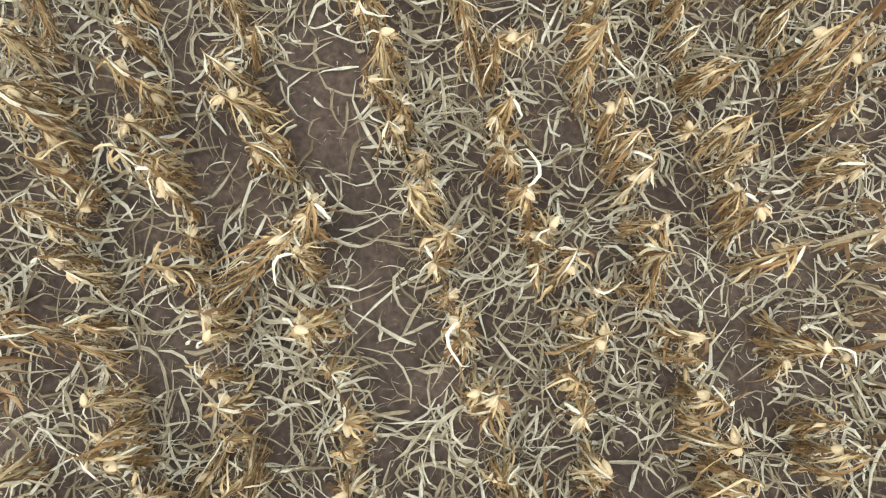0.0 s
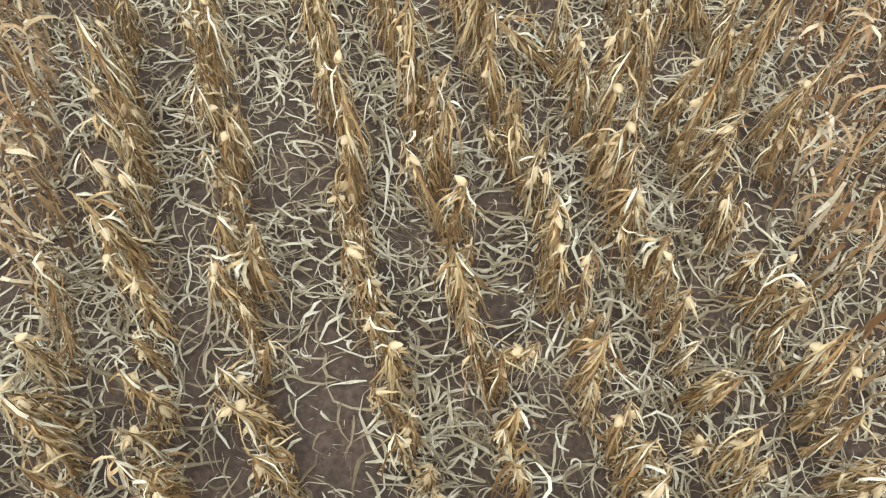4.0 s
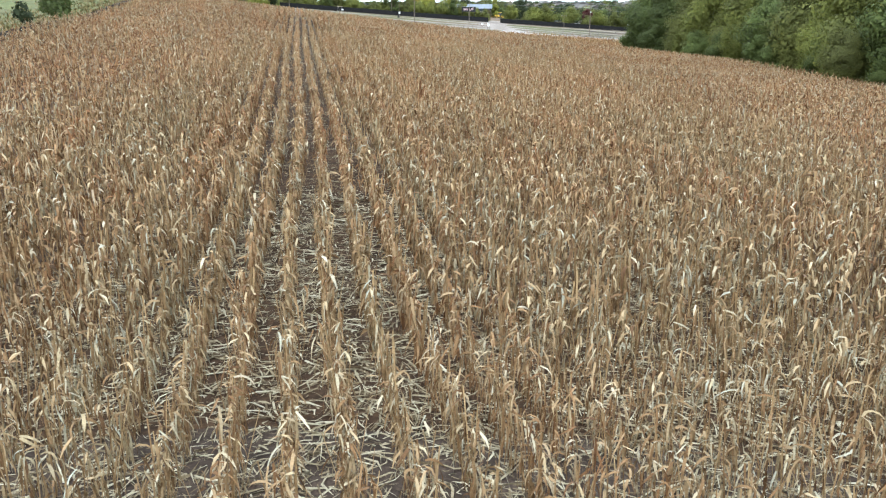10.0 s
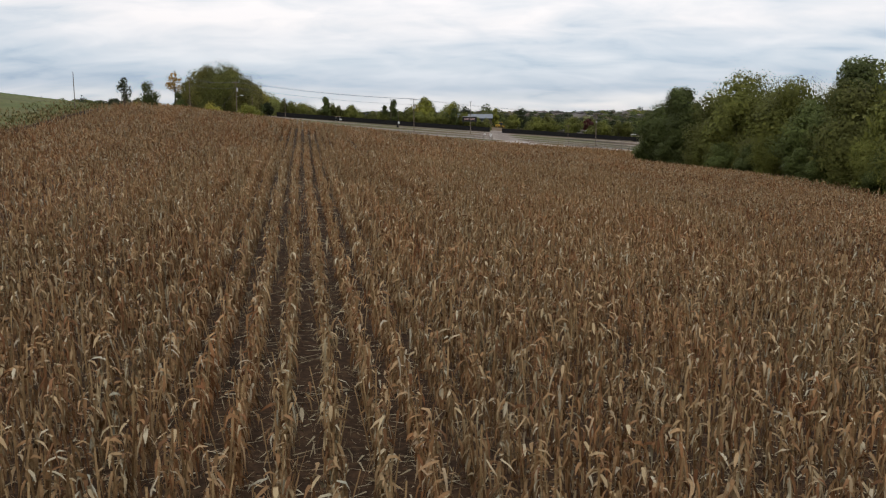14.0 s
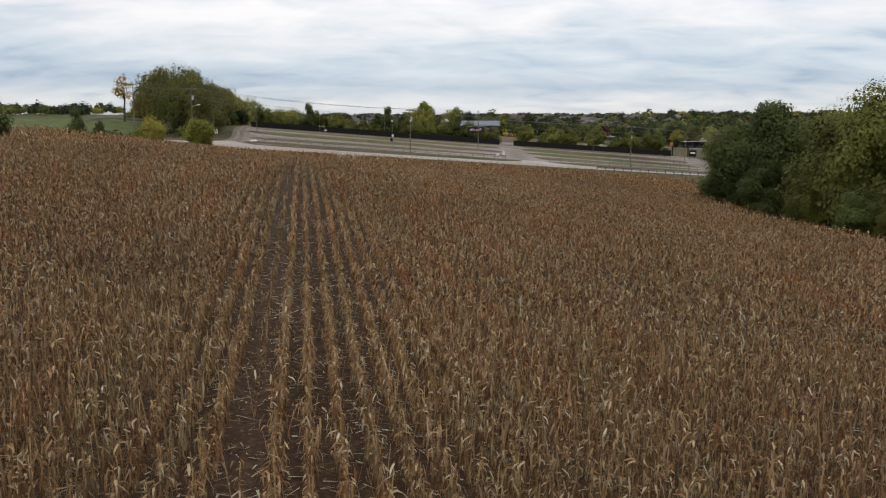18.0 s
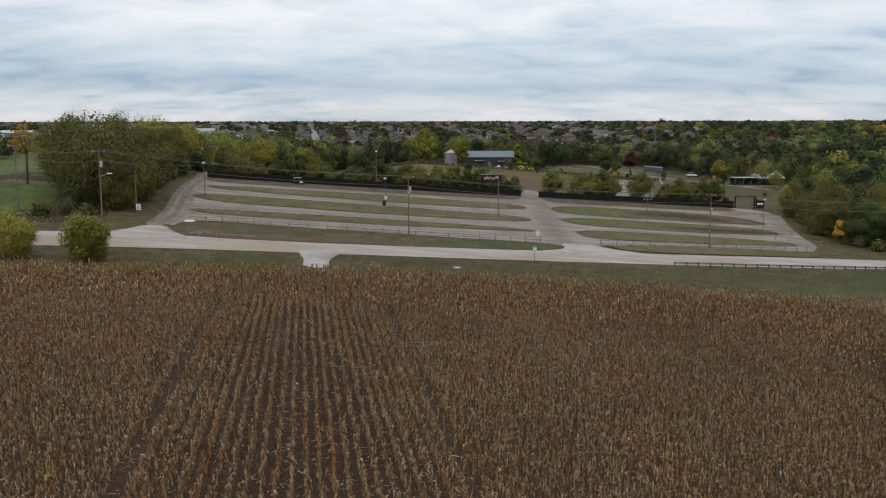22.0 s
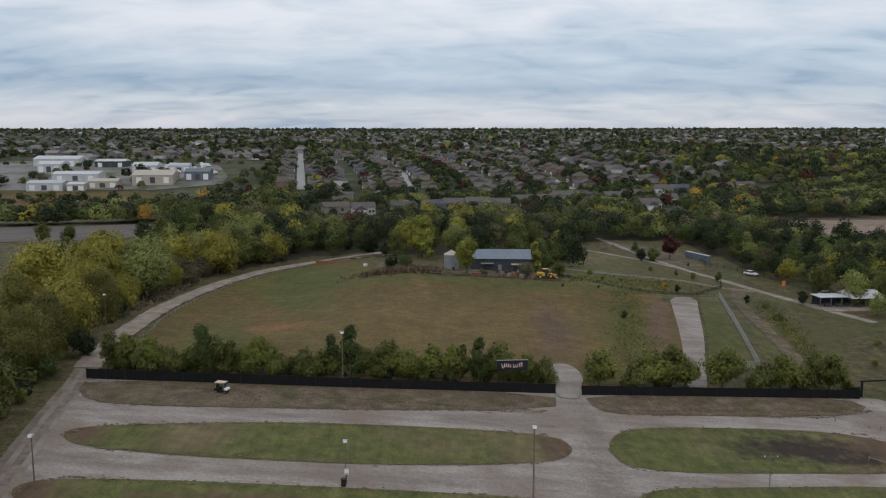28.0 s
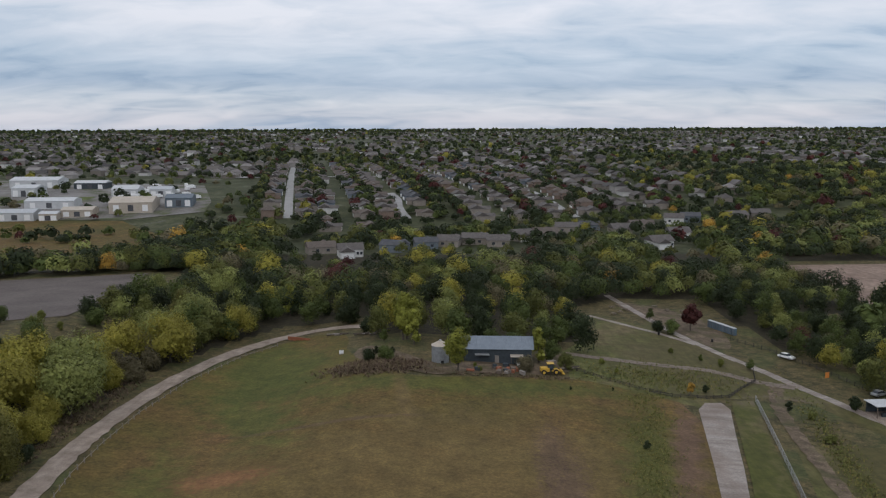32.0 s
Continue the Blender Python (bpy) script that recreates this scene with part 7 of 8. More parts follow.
screen_fence("black_fence", [(-57.5, 301.2), (-20, 305.3), (16, 309.6)], 1.65, 2.9, "long black windscreen fence along the car park")
screen_fence("black_fence", [(20.4, 309.8), (50, 314.3), (70.5, 317.4)], 1.65, 2.9, "long black windscreen fence along the car park")
screen_fence("silt_fence", [(-25.5, 40), (-30.3, 62), (-42, 118)], 0.6, 2.6, "low black silt fence at the corn's edge")


def rail_fence(line, step, label, rails=(0.38, 0.78), height=0.95, mat=RAIL):
    thing = tagged(new("rail_fence"), label, "fence")
    spots = along(line, step)
    o = Vector((*spots[0], lz(*spots[0])))
    thing.matrix_basis = Matrix.Translation(o)
    rnd = random.Random(3)
    last = None
    for x, y in spots:
        p = Vector((x, y, lz(x, y) + 0.05)) - o
        h = height * rnd.uniform(0.9, 1.08)
        bm = box_bm((-0.07, -0.07, -0.2, 0.07, 0.07, h), bevel=0.015)
        bmesh.ops.translate(bm, verts=bm.verts[:], vec=p)
        part("post", bm, mat, thing)
        if last is not None:
            for z in rails:
                a, b = last + Vector((0, -0.08, z + rnd.uniform(-0.06, 0.06))), p + Vector((0, -0.08, z + rnd.uniform(-0.06, 0.06)))
                part("rail", tube_bm((a, b, 0.045), sides=6), mat, thing)
        last = p
    return thing


rail_fence([(-42.5, 238.6), (-38, 240.6), (-33, 240.8), (-27, 238.4), (-15, 239.2), (-2, 240.4), (13, 243)], 2.7, "grey wooden rail fence along the lot's front")
rail_fence([(23, 244.2), (40, 247.6), (55, 252.6), (64, 255.5)], 2.7, "grey wooden rail fence along the lot's front")
rail_fence([(-56.1, 317.2), (-61.4, 345), (-62.8, 362), (-63.2, 381), (-61.0, 406), (-53.4, 433.5), (-47, 445)], 3.2, "weathered post fence beside the curving lane", rails=(0.6,), height=1.1)
rail_fence([(33.8, 412.3), (40.9, 405.7), (48.8, 399.3)], 2.6, "dark low field fence at the lawn's top", rails=(0.15, 0.4, 0.65), height=0.9, mat=DARK_RAIL)
rail_fence([(48.8, 399.3), (53.3, 396.9), (61.3, 397.3), (67.3, 399.3)], 2.2, "dark close-railed field fence at the head of the gravel strip", rails=(0.12, 0.28, 0.44, 0.6, 0.76), height=0.95, mat=DARK_RAIL)
rail_fence([(67.3, 399.3), (72.4, 406), (78.8, 413.5), (81.5, 422)], 2.2, "dark close-railed field fence beside the path", rails=(0.12, 0.28, 0.44, 0.6, 0.76), height=0.95, mat=DARK_RAIL)
rail_fence([(86, 452), (93, 440), (99, 424), (103, 408)], 2.6, "dark board fence along the wood's edge", rails=(0.3, 0.6, 0.9), height=1.3, mat=DARK_RAIL)
for a, b in (((58.5, 291), (64.5, 286)), ((61, 279.5), (68, 276)), ((62, 269.5), (69.5, 266)), ((66.5, 303), (78, 303.5)), ((60.5, 305.5), (65, 303.5))):
    rail_fence([a, b], 6.0, "pale timber barrier at the end of a lane", rails=(0.55,), height=0.7)


def pole(x, y, height, label, lamp=None, arms=0, box=False, r=0.13, turn=0, name="utility_pole"):
    """A wooden pole with its fittings: cross-arm, insulators, transformer box, street lamp."""
    thing = tagged(new(name), label, "pole")
    thing.matrix_basis = pose(x, y, lz(x, y), 0, 0, turn)
    part("shaft", tube_bm(((0, 0, -0.4), (0, 0, height), r, r * 0.62), sides=10), WOOD, thing)
    for k in range(arms):
        z = height - 0.35 - k * 1.1
        part("cross_arm", box_bm((-0.95, -0.06, z - 0.06, 0.95, 0.06, z + 0.06), bevel=0.01), WOOD, thing)
        for sx in (-0.8, 0.8):
            part("insulator", tube_bm(((sx, 0, z + 0.05), (sx, 0, z + 0.22), 0.05, 0.035)), WHITE, thing)
    if box:
        part("transformer", tube_bm(((0.28, -0.1, height - 2.6), (0.28, -0.1, height - 1.7), 0.2), sides=12), STEEL, thing)
    if lamp == "arm":
        arm = part("lamp_arm", tube_bm(((0, 0, height * 0.62), (1.3, -0.3, height * 0.66), 0.03)), STEEL, thing)
        part("lamp_head", box_bm((1.1, -0.42, height * 0.655, 1.8, -0.18, height * 0.655 + 0.14), bevel=0.04), LENS, arm)
    if lamp == "top":
        head = part("lamp_head", box_bm((-0.28, -0.3, height - 0.05, 0.28, 0.12, height + 0.28), bevel=0.06), STEEL, thing)
        part("lens", box_bm((-0.22, -0.36, height, 0.22, -0.3, height + 0.22)), LENS, head)
    if lamp == "side":
        head = part("lamp_head", box_bm((-0.16, -0.5, height * 0.72, 0.16, -0.08, height * 0.72 + 0.2), bevel=0.04), STEEL, thing)
        part("lens", tube_bm(((0, -0.34, height * 0.72), (0, -0.34, height * 0.72 - 0.14), 0.13, 0.08), sides=10), LENS, head)
    return thing


pole(-54.5, 234.6, 10.6, "wooden utility pole with transformer and street lamp", "arm", 1, True, turn=12)
pole(-66, 232.5, 10.6, "wooden utility pole beside the road", None, 1, turn=12)
pole(-52.3, 242.8, 7.2, "plain wooden pole beside the driveway", None, 0, r=0.1)
pole(-8.3, 239.8, 9.6, "wooden utility pole behind the rail fence", "side", 1, True, turn=12)
pole(42.3, 248.6, 9.4, "wooden utility pole behind the rail fence", "side", 1, turn=12)
pole(95, 262, 9.4, "wooden utility pole beside the road", None, 1, turn=12)
pole(7.9, 269.8, 9.6, "tall dark lamp pole standing in the grass island", "top", r=0.12, name="lamp_pole")
pole(-47.6, 264.8, 6.1, "wooden lamp pole at the driveway's edge", "top", r=0.1, name="lamp_pole")
pole(-14.2, 271.8, 5.2, "slim lamp pole with a white notice", "top", r=0.07, name="lamp_pole")
pole(39, 278.2, 5.2, "slim lamp pole in the grass island", None, 1, r=0.07, name="lamp_pole")
pole(65, 283.4, 6.2, "slim lamp pole at the lot's end", "top", r=0.08, name="lamp_pole")
pole(-18.7, 306.6, 8.6, "floodlight pole behind the black fence", "top", r=0.08, name="lamp_pole")
pole(-69.4, 337.9, 6.4, "floodlight pole beside the lane", "top", r=0.08, name="lamp_pole")
pole(-44.5, 117, 4.6, "thin light pole on the grass bank", None, r=0.06, name="lamp_pole")


CABLE = material("weathered_cable", [(0.3, (0.10, 0.10, 0.105)), (0.7, (0.17, 0.17, 0.175))], 2.0, 0.6)


def wire(start, end, sag, label="grey overhead cable between poles"):
    pts = [Vector(start).lerp(Vector(end), k / 12) - Vector((0, 0, 4 * sag * (k / 12) * (1 - k / 12))) for k in range(13)]
    bm = bmesh.new()
    side = (pts[-1] - pts[0]).cross(Vector((0, 0, 1))).normalized()
    rings = [[bm.verts.new(q + side * (0.026 * u) + Vector((0, 0, 0.026 * w))) for u, w in ((1, 0), (0, 1), (-1, 0), (0, -1))] for q in pts]
    for a, b in zip(rings, rings[1:]):
        for k in range(4):
            bm.faces.new((a[k], a[(k + 1) % 4], b[(k + 1) % 4], b[k]))
    return tagged(part("overhead_cable", bm, CABLE), label, "cable", "overhead cables")


line_of = [(-66, 232.5, 10.6), (-54.5, 234.6, 10.6), (-8.3, 239.8, 9.6), (42.3, 248.6, 9.4), (95, 262, 9.4)]
for (x0, y0, h0), (x1, y1, h1) in zip(line_of, line_of[1:]):
    for dx, dz in ((-0.8, -0.1), (0.8, -0.1), (0.0, -1.6)):
        wire((x0 + dx, y0 + dx * 0.2, lz(x0, y0) + h0 + dz), (x1 + dx, y1 + dx * 0.2, lz(x1, y1) + h1 + dz), 0.7)
wire((-54.5, 234.6, lz(-54.5, 234.6) + 9.2), (-47.6, 264.8, lz(-47.6, 264.8) + 5.8), 0.5)
wire((-54.5, 234.6, lz(-54.5, 234.6) + 8.5), (-60.5, 231, lz(-60.5, 231)), 0.0, "taut guy wire from the pole to the ground")


def sign_board():
    thing = tagged(new("sign_board"), "large black sign board with pale pink shapes on posts", "sign")
    z = lz(8.9, 310.6)
    thing.matrix_basis = pose(8.9, 310.6, z, 0, 0, 5)
    for x in (-2.2, 2.2):
        part("post", tube_bm(((x, 0.12, -0.3), (x, 0.12, 4.7), 0.08), sides=8), BLACK, thing)
    board = part("board", box_bm((-2.55, -0.06, 3.1, 2.55, 0.06, 4.85), bevel=0.02), BLACK, thing)
    part("frame", box_bm((-2.6, -0.08, 4.85, 2.6, 0.08, 4.93)), STEEL, thing)
    rnd = random.Random(2)
    x = -1.85
    for k in range(10):
        w = rnd.uniform(0.20, 0.30)
        if k == 5:
            x += 0.18
        h = rnd.uniform(0.5, 0.72)
        zc = 3.98 + 0.1 * math.sin(k * 0.9) + rnd.uniform(-0.04, 0.04)
        bm = bmesh.new()
        lean = radians(rnd.uniform(-14, 14))
        for bx, bz, bw, bh in ((0, 0, w * 0.42, h), (w * 0.35, h * rnd.choice((-0.3, 0.3, 0)), w * 0.5, h * 0.28), (w * 0.1, -h * 0.42, w * 0.9, h * 0.16)):
            add_box(bm, bx - bw / 2, -0.085, bz - bh / 2, bx + bw / 2, -0.065, bz + bh / 2)
        bmesh.ops.rotate(bm, verts=bm.verts[:], cent=(0, 0, 0), matrix=Matrix.Rotation(lean, 3, "Y"))
        bmesh.ops.translate(bm, verts=bm.verts[:], vec=(x + w / 2, 0, zc))
        part("mark", bm, PINK, board)
        x += w + 0.09


sign_board()


def wheel(parent, x, y, r, w, rim=STEEL):
    ty = part("wheel", tube_bm(((x, y - w / 2, r), (x, y + w / 2, r), r), sides=16), TYRE, parent)
    part("rim", tube_bm(((x, y - w / 2 - 0.01, r), (x, y + w / 2 + 0.01, r), r * 0.55), sides=12), rim, ty)


def golf_cart(x, y, turn):
    thing = tagged(new("golf_cart"), "dark golf cart with white front and pale roof on grass", "golf cart")
    thing.matrix_basis = pose(x, y, lz(x, y) + 0.1, 0, 0, turn) @ Matrix.Scale(0.9, 4)
    bm = bmesh.new()
    side = [(-1.15, 0.32), (-1.15, 0.75), (-0.7, 0.85), (-0.25, 0.78), (-0.2, 0.38), (0.55, 0.36), (0.7, 0.82), (0.95, 0.80), (1.2, 0.55), (1.2, 0.32)]
    a = [bm.verts.new((px, -0.56, pz)) for px, pz in side]
    b = [bm.verts.new((px, 0.56, pz)) for px, pz in side]
    bm.faces.new(a), bm.faces.new(b[::-1])
    for k in range(len(a)):
        bm.faces.new((a[k - 1], b[k - 1], b[k], a[k]))
    bmesh.ops.recalc_face_normals(bm, faces=bm.faces[:])
    bmesh.ops.bevel(bm, geom=bm.edges[:], offset=0.03, segments=2, affect="EDGES")
    part("body", bm, BLACK, thing)
    part("front_cowl", box_bm((0.66, -0.57, 0.5, 1.24, 0.57, 0.86), bevel=0.06), WHITE, thing, "white front cowl")
    part("seat", box_bm((-0.75, -0.52, 0.82, -0.2, 0.52, 0.95), bevel=0.04), BLACK, thing)
    part("backrest", box_bm((-0.85, -0.52, 0.95, -0.72, 0.52, 1.35), bevel=0.04), BLACK, thing)
    for px, pz in ((-0.85, 0.8), (0.72, 0.8)):
        for py in (-0.52, 0.52):
            part("roof_strut", tube_bm(((px, py, pz), (px * 0.9, py, 1.78), 0.02), sides=6), STEEL, thing)
    part("roof", box_bm((-1.0, -0.62, 1.76, 0.85, 0.62, 1.86), bevel=0.04), TAN, thing, "tan roof panel")
    part("windscreen", box_bm((0.66, -0.5, 0.9, 0.69, 0.5, 1.7)), GLASS_DARK, thing)
    part("steering_wheel", tube_bm(((0.38, -0.25, 1.05), (0.42, -0.25, 1.08), 0.17), sides=14), BLACK, thing)
    for px in (-0.78, 0.82):
        for py in (-0.5, 0.5):
            wheel(thing, px, py, 0.23, 0.2)


golf_cart(-36.2, 299.2, -14)


def drum(x, y, label):
    thing = tagged(new("trash_can"), label, "trash can")
    thing.matrix_basis = pose(x, y, lz(x, y) + 0.1)
    part("barrel", tube_bm(((0, 0, 0), (0, 0, 0.85), 0.3, 0.31), sides=16), BLACK, thing)
    part("rim", tube_bm(((0, 0, 0.85), (0, 0, 0.9), 0.33), sides=16), BLACK, thing)


drum(-14.4, 271.0, "black drum trash can beside a lamp pole")
drum(65.5, 455, "dark trash can on the picnic ground")
drum(80, 450, "dark trash can on the picnic ground")


def notice(x, y, w, h, z, turn, mat, label, bars=4, legs=2):
    thing = tagged(new("notice_board"), label, "sign")
    thing.matrix_basis = pose(x, y, lz(x, y), 0, 0, turn)
    for k in range(legs):
        px = (k - (legs - 1) / 2) * w * 0.8
        part("post", tube_bm(((px, 0.05, -0.2), (px, 0.05, z + h), 0.035), sides=6), WOOD, thing)
    board = part("board", box_bm((-w / 2, -0.02, z, w / 2, 0.02, z + h), bevel=0.005), mat, thing)
    for k in range(bars):
        zz = z + h * (0.18 + 0.66 * k / max(1, bars - 1))
        part("text_bar", box_bm((-w * 0.38, -0.028, zz - h * 0.035, w * (0.38 - 0.1 * (k % 2)), -0.022, zz + h * 0.035)), BLACK, board)


notice(-51.2, 240.6, 0.8, 0.9, 1.1, -8, WHITE, "white notice board with dark text bars", 5)
notice(10, 224.6, 0.5, 0.5, 1.7, 0, WHITE, "small white road sign on a post", 2, 1)
notice(12.6, 243.6, 0.6, 0.9, 0.9, 10, WHITE, "white entrance notice at the lot's mouth", 3)
notice(-25.8, 422.7, 1.2, 1.0, 0.5, 8, WHITE, "small white notice on the lawn", 2)
notice(98, 416, 1.3, 1.5, 0.3, 20, ORANGE, "orange board standing by the wood", 0)
notice(-14.1, 271.7, 0.5, 0.7, 1.2, 0, WHITE, "white notice on the lamp pole", 2, 1)


def guard_rail():
    thing = tagged(new("guard_rail"), "grey steel guard rail along the road", "guard rail")
    spots = along([(31, 229.3), (50, 233.6), (78, 241)], 1.9)
    o = Vector((*spots[0], lz(*spots[0])))
    thing.matrix_basis = Matrix.Translation(o)
    last = None
    for x, y in spots:
        p = Vector((x, y, lz(x, y))) - o
        bm = box_bm((-0.07, -0.09, -0.2, 0.07, 0.09, 0.72))
        bmesh.ops.translate(bm, verts=bm.verts[:], vec=p)
        part("post", bm, WOOD, thing)
        if last is not None:
            bm = bmesh.new()
            prof = [(0.10, 0.42), (0.17, 0.48), (0.10, 0.56), (0.17, 0.64), (0.10, 0.72)]
            a = [bm.verts.new(last + Vector((0, dy, z))) for dy, z in prof]
            b = [bm.verts.new(p + Vector((0, dy, z))) for dy, z in prof]
            for k in range(4):
                bm.faces.new((a[k], b[k], b[k + 1], a[k + 1]))
            bmesh.ops.solidify(bm, geom=bm.faces[:], thickness=0.01)
            part("beam", bm, STEEL, thing)
        last = p


guard_rail()


def gateway():
    thing = tagged(new("lot_gate"), "dark timber gateway with pale notices", "gate")
    thing.matrix_basis = pose(74, 319, lz(74, 319), 0, 0, 8)
    for x in (-2.6, 2.6):
        part("post", box_bm((x - 0.15, -0.15, -0.2, x + 0.15, 0.15, 3.2), bevel=0.02), BLACK, thing)
    part("beam", box_bm((-2.9, -0.12, 2.9, 2.9, 0.12, 3.2)), BLACK, thing)
    for x in (-5.4, 3.0):
        panel = part("side_panel", box_bm((x, -0.05, 0, x + 2.4, 0.05, 2.0)), BLACK_CLOTH, thing)
        part("notice", box_bm((x + 0.4, -0.08, 0.9, x + 2.0, -0.055, 1.4)), WHITE, panel)


gateway()
tagged(part("manhole_cover", tube_bm(((-1, 217, lz(-1, 217) + 0.02), (-1, 217, lz(-1, 217) + 0.16), 0.55, 0.5), sides=20), APRON), "pale concrete manhole ring in the verge", "manhole")
bm = bmesh.new()
bmesh.ops.create_icosphere(bm, subdivisions=2, radius=1.0)
for v in bm.verts:
    v.co = Vector((v.co.x * 0.9, v.co.y * 0.5, v.co.z * 0.25)) * (1 + 0.2 * noise.noise(v.co * 2)) + Vector((-42.4, 238.2, lz(-42.4, 238.2) + 0.2))
tagged(part("boulder", bm, WHITE), "flat white boulder at the driveway's mouth", "boulder")
rub = random.Random(6)
v_all, f_all = [], []
for k in range(220):
    if k % 3 == 0:
        continue
    x, y = (rub.uniform(-39, -30), 228.6 + rub.uniform(-0.7, 0.7)) if k < 130 else (rub.uniform(-14.5, -11), 216 + rub.uniform(-1.2, 1.2)) if k < 170 else (rub.uniform(-40, -37), 227 + rub.uniform(-1.5, 1.0))
    r, o = rub.uniform(0.06, 0.2), len(v_all)
    z = lz(x, y) + 0.1
    v_all += [(x + r * math.cos(t) * rub.uniform(0.7, 1.2), y + r * math.sin(t) * rub.uniform(0.7, 1.2), z) for t in (0, 2.1, 4.2)] + [(x + rub.uniform(-0.4, 0.4) * r, y, z + r * rub.uniform(0.5, 1.0))]
    f_all += [(o, o + 1, o + 3), (o + 1, o + 2, o + 3), (o + 2, o, o + 3)]
tagged(new("rubble", mesh_of("rubble", v_all, f_all, GRAVEL)), "pale broken concrete rubble on the verge", "rubble", kind="stuff")

# ---- the farmyard behind the back field ----


def barn():
    thing = tagged(new("barn"), "long dark barn with a blue-grey metal roof", "barn")
    z = lz(15, 418)
    thing.matrix_basis = pose(14.5, 418.5, z, 0, 0, -3)
    L, D, H = 17.0, 9.0, 3.8
    part("wall", box_bm((-L / 2, -D / 2, -1.5, L / 2, D / 2, H)), BARN_WALL, thing)
    bm = bmesh.new()
    prism(bm, -L / 2, L / 2, -D / 2, D / 2, H, H + 2.2, 0.6, False)
    roof = part("roof", bm, BARN_ROOF, thing)
    for k in range(20):
        x = -L / 2 - 0.5 + k * (L + 1) / 19
        bm = bmesh.new()
        add_tube(bm, (x, -D / 2 - 0.6, H + 0.03), (x, 0, H + 2.23), 0.035, sides=4)
        part("roof_rib", bm, BARN_ROOF, roof)
    for k in range(24):
        x = -L / 2 + 0.4 + k * (L - 0.8) / 23
        if k % 2 == 0:
            part("wall_batten", box_bm((x - 0.04, -D / 2 - 0.04, 0, x + 0.04, -D / 2, H - 0.1)), BARN_WALL, thing)
    part("door", box_bm((-0.6, -D / 2 - 0.07, 0, 0.4, -D / 2 - 0.01, 2.1)), RAIL, thing)
    part("window", box_bm((-4.6, -D / 2 - 0.07, 1.4, -2.2, -D / 2 - 0.01, 2.6)), GLASS_DARK, thing)
    part("awning", box_bm((-5.6, -D / 2 - 1.6, 2.5, -2.0, -D / 2, 2.62)), STEEL, thing)
    part("lean_to_roof", box_bm((3.2, -D / 2 - 2.4, 2.3, 6.4, -D / 2, 2.45)), SHEET_TAN, thing)
    for x in (3.4, 6.2):
        part("lean_to_post", tube_bm(((x, -D / 2 - 2.2, -0.3), (x, -D / 2 - 2.2, 2.3), 0.07), sides=6), WOOD, thing)


barn()


def silo():
    thing = tagged(new("grain_bin"), "round galvanised grain bin with a rusty cone roof", "grain bin")
    thing.matrix_basis = pose(0, 412, lz(0, 412) - 0.1)
    bm = bmesh.new()
    n, rings = 28, 18
    prev = None
    for k in range(rings + 1):
        r = 2.1 + (0.03 if k % 2 else 0)
        ring = [bm.verts.new((r * math.cos(6.2832 * j / n), r * math.sin(6.2832 * j / n), 4.4 * k / rings)) for j in range(n)]
        if prev:
            for j in range(n):
                bm.faces.new((prev[j], prev[(j + 1) % n], ring[(j + 1) % n], ring[j]))
        prev = ring
    part("shell", bm, BIN_STEEL, thing)
    bm = bmesh.new()
    bmesh.ops.create_cone(bm, cap_ends=True, segments=28, radius1=2.25, radius2=0.25, depth=1.1, matrix=Matrix.Translation((0, 0, 4.95)))
    part("roof", bm, SHEET_TAN, thing)
    part("cap", tube_bm(((0, 0, 5.45), (0, 0, 5.65), 0.32), sides=12), STEEL, thing)
    part("hatch", box_bm((0.2, -2.2, 0.2, 0.9, -2.0, 0.9)), BLACK, thing)


silo()


def loader():
    thing = tagged(new("wheel_loader"), "yellow wheel loader parked beside the barn", "loader")
    thing.matrix_basis = pose(26.5, 408, lz(26.5, 408) + 0.05, 0, 0, 5)
    part("body", box_bm((-2.2, -0.9, 0.7, -0.1, 0.9, 1.7), bevel=0.08), YELLOW, thing)
    cab = part("cab", box_bm((-0.5, -0.75, 1.2, 0.9, 0.75, 2.6), bevel=0.08), GLASS_DARK, thing)
    part("cab_roof", box_bm((-0.65, -0.85, 2.6, 1.05, 0.85, 2.75), bevel=0.04), YELLOW, cab)
    part("front_frame", box_bm((0.6, -0.6, 0.6, 2.2, 0.6, 1.2), bevel=0.06), YELLOW, thing)
    for y in (-0.55, 0.55):
        part("lift_arm", tube_bm(((0.9, y, 1.5), (3.0, y, 0.6), 0.1), sides=8), YELLOW, thing)
    bm = bmesh.new()
    prof = [(2.9, 0.15), (3.7, 0.1), (3.3, 0.25), (3.0, 0.6), (3.1, 1.0), (2.9, 0.95)]
    a = [bm.verts.new((x, -1.2, z)) for x, z in prof]
    b = [bm.verts.new((x, 1.2, z)) for x, z in prof]
    bm.faces.new(a), bm.faces.new(b[::-1])
    for k in range(len(a)):
        bm.faces.new((a[k - 1], b[k - 1], b[k], a[k]))
    part("bucket", bm, YELLOW, thing)
    for x in (-1.5, 1.5):
        for y in (-0.95, 0.95):
            wheel(thing, x, y, 0.65, 0.45, YELLOW)


loader()
junk = random.Random(12)


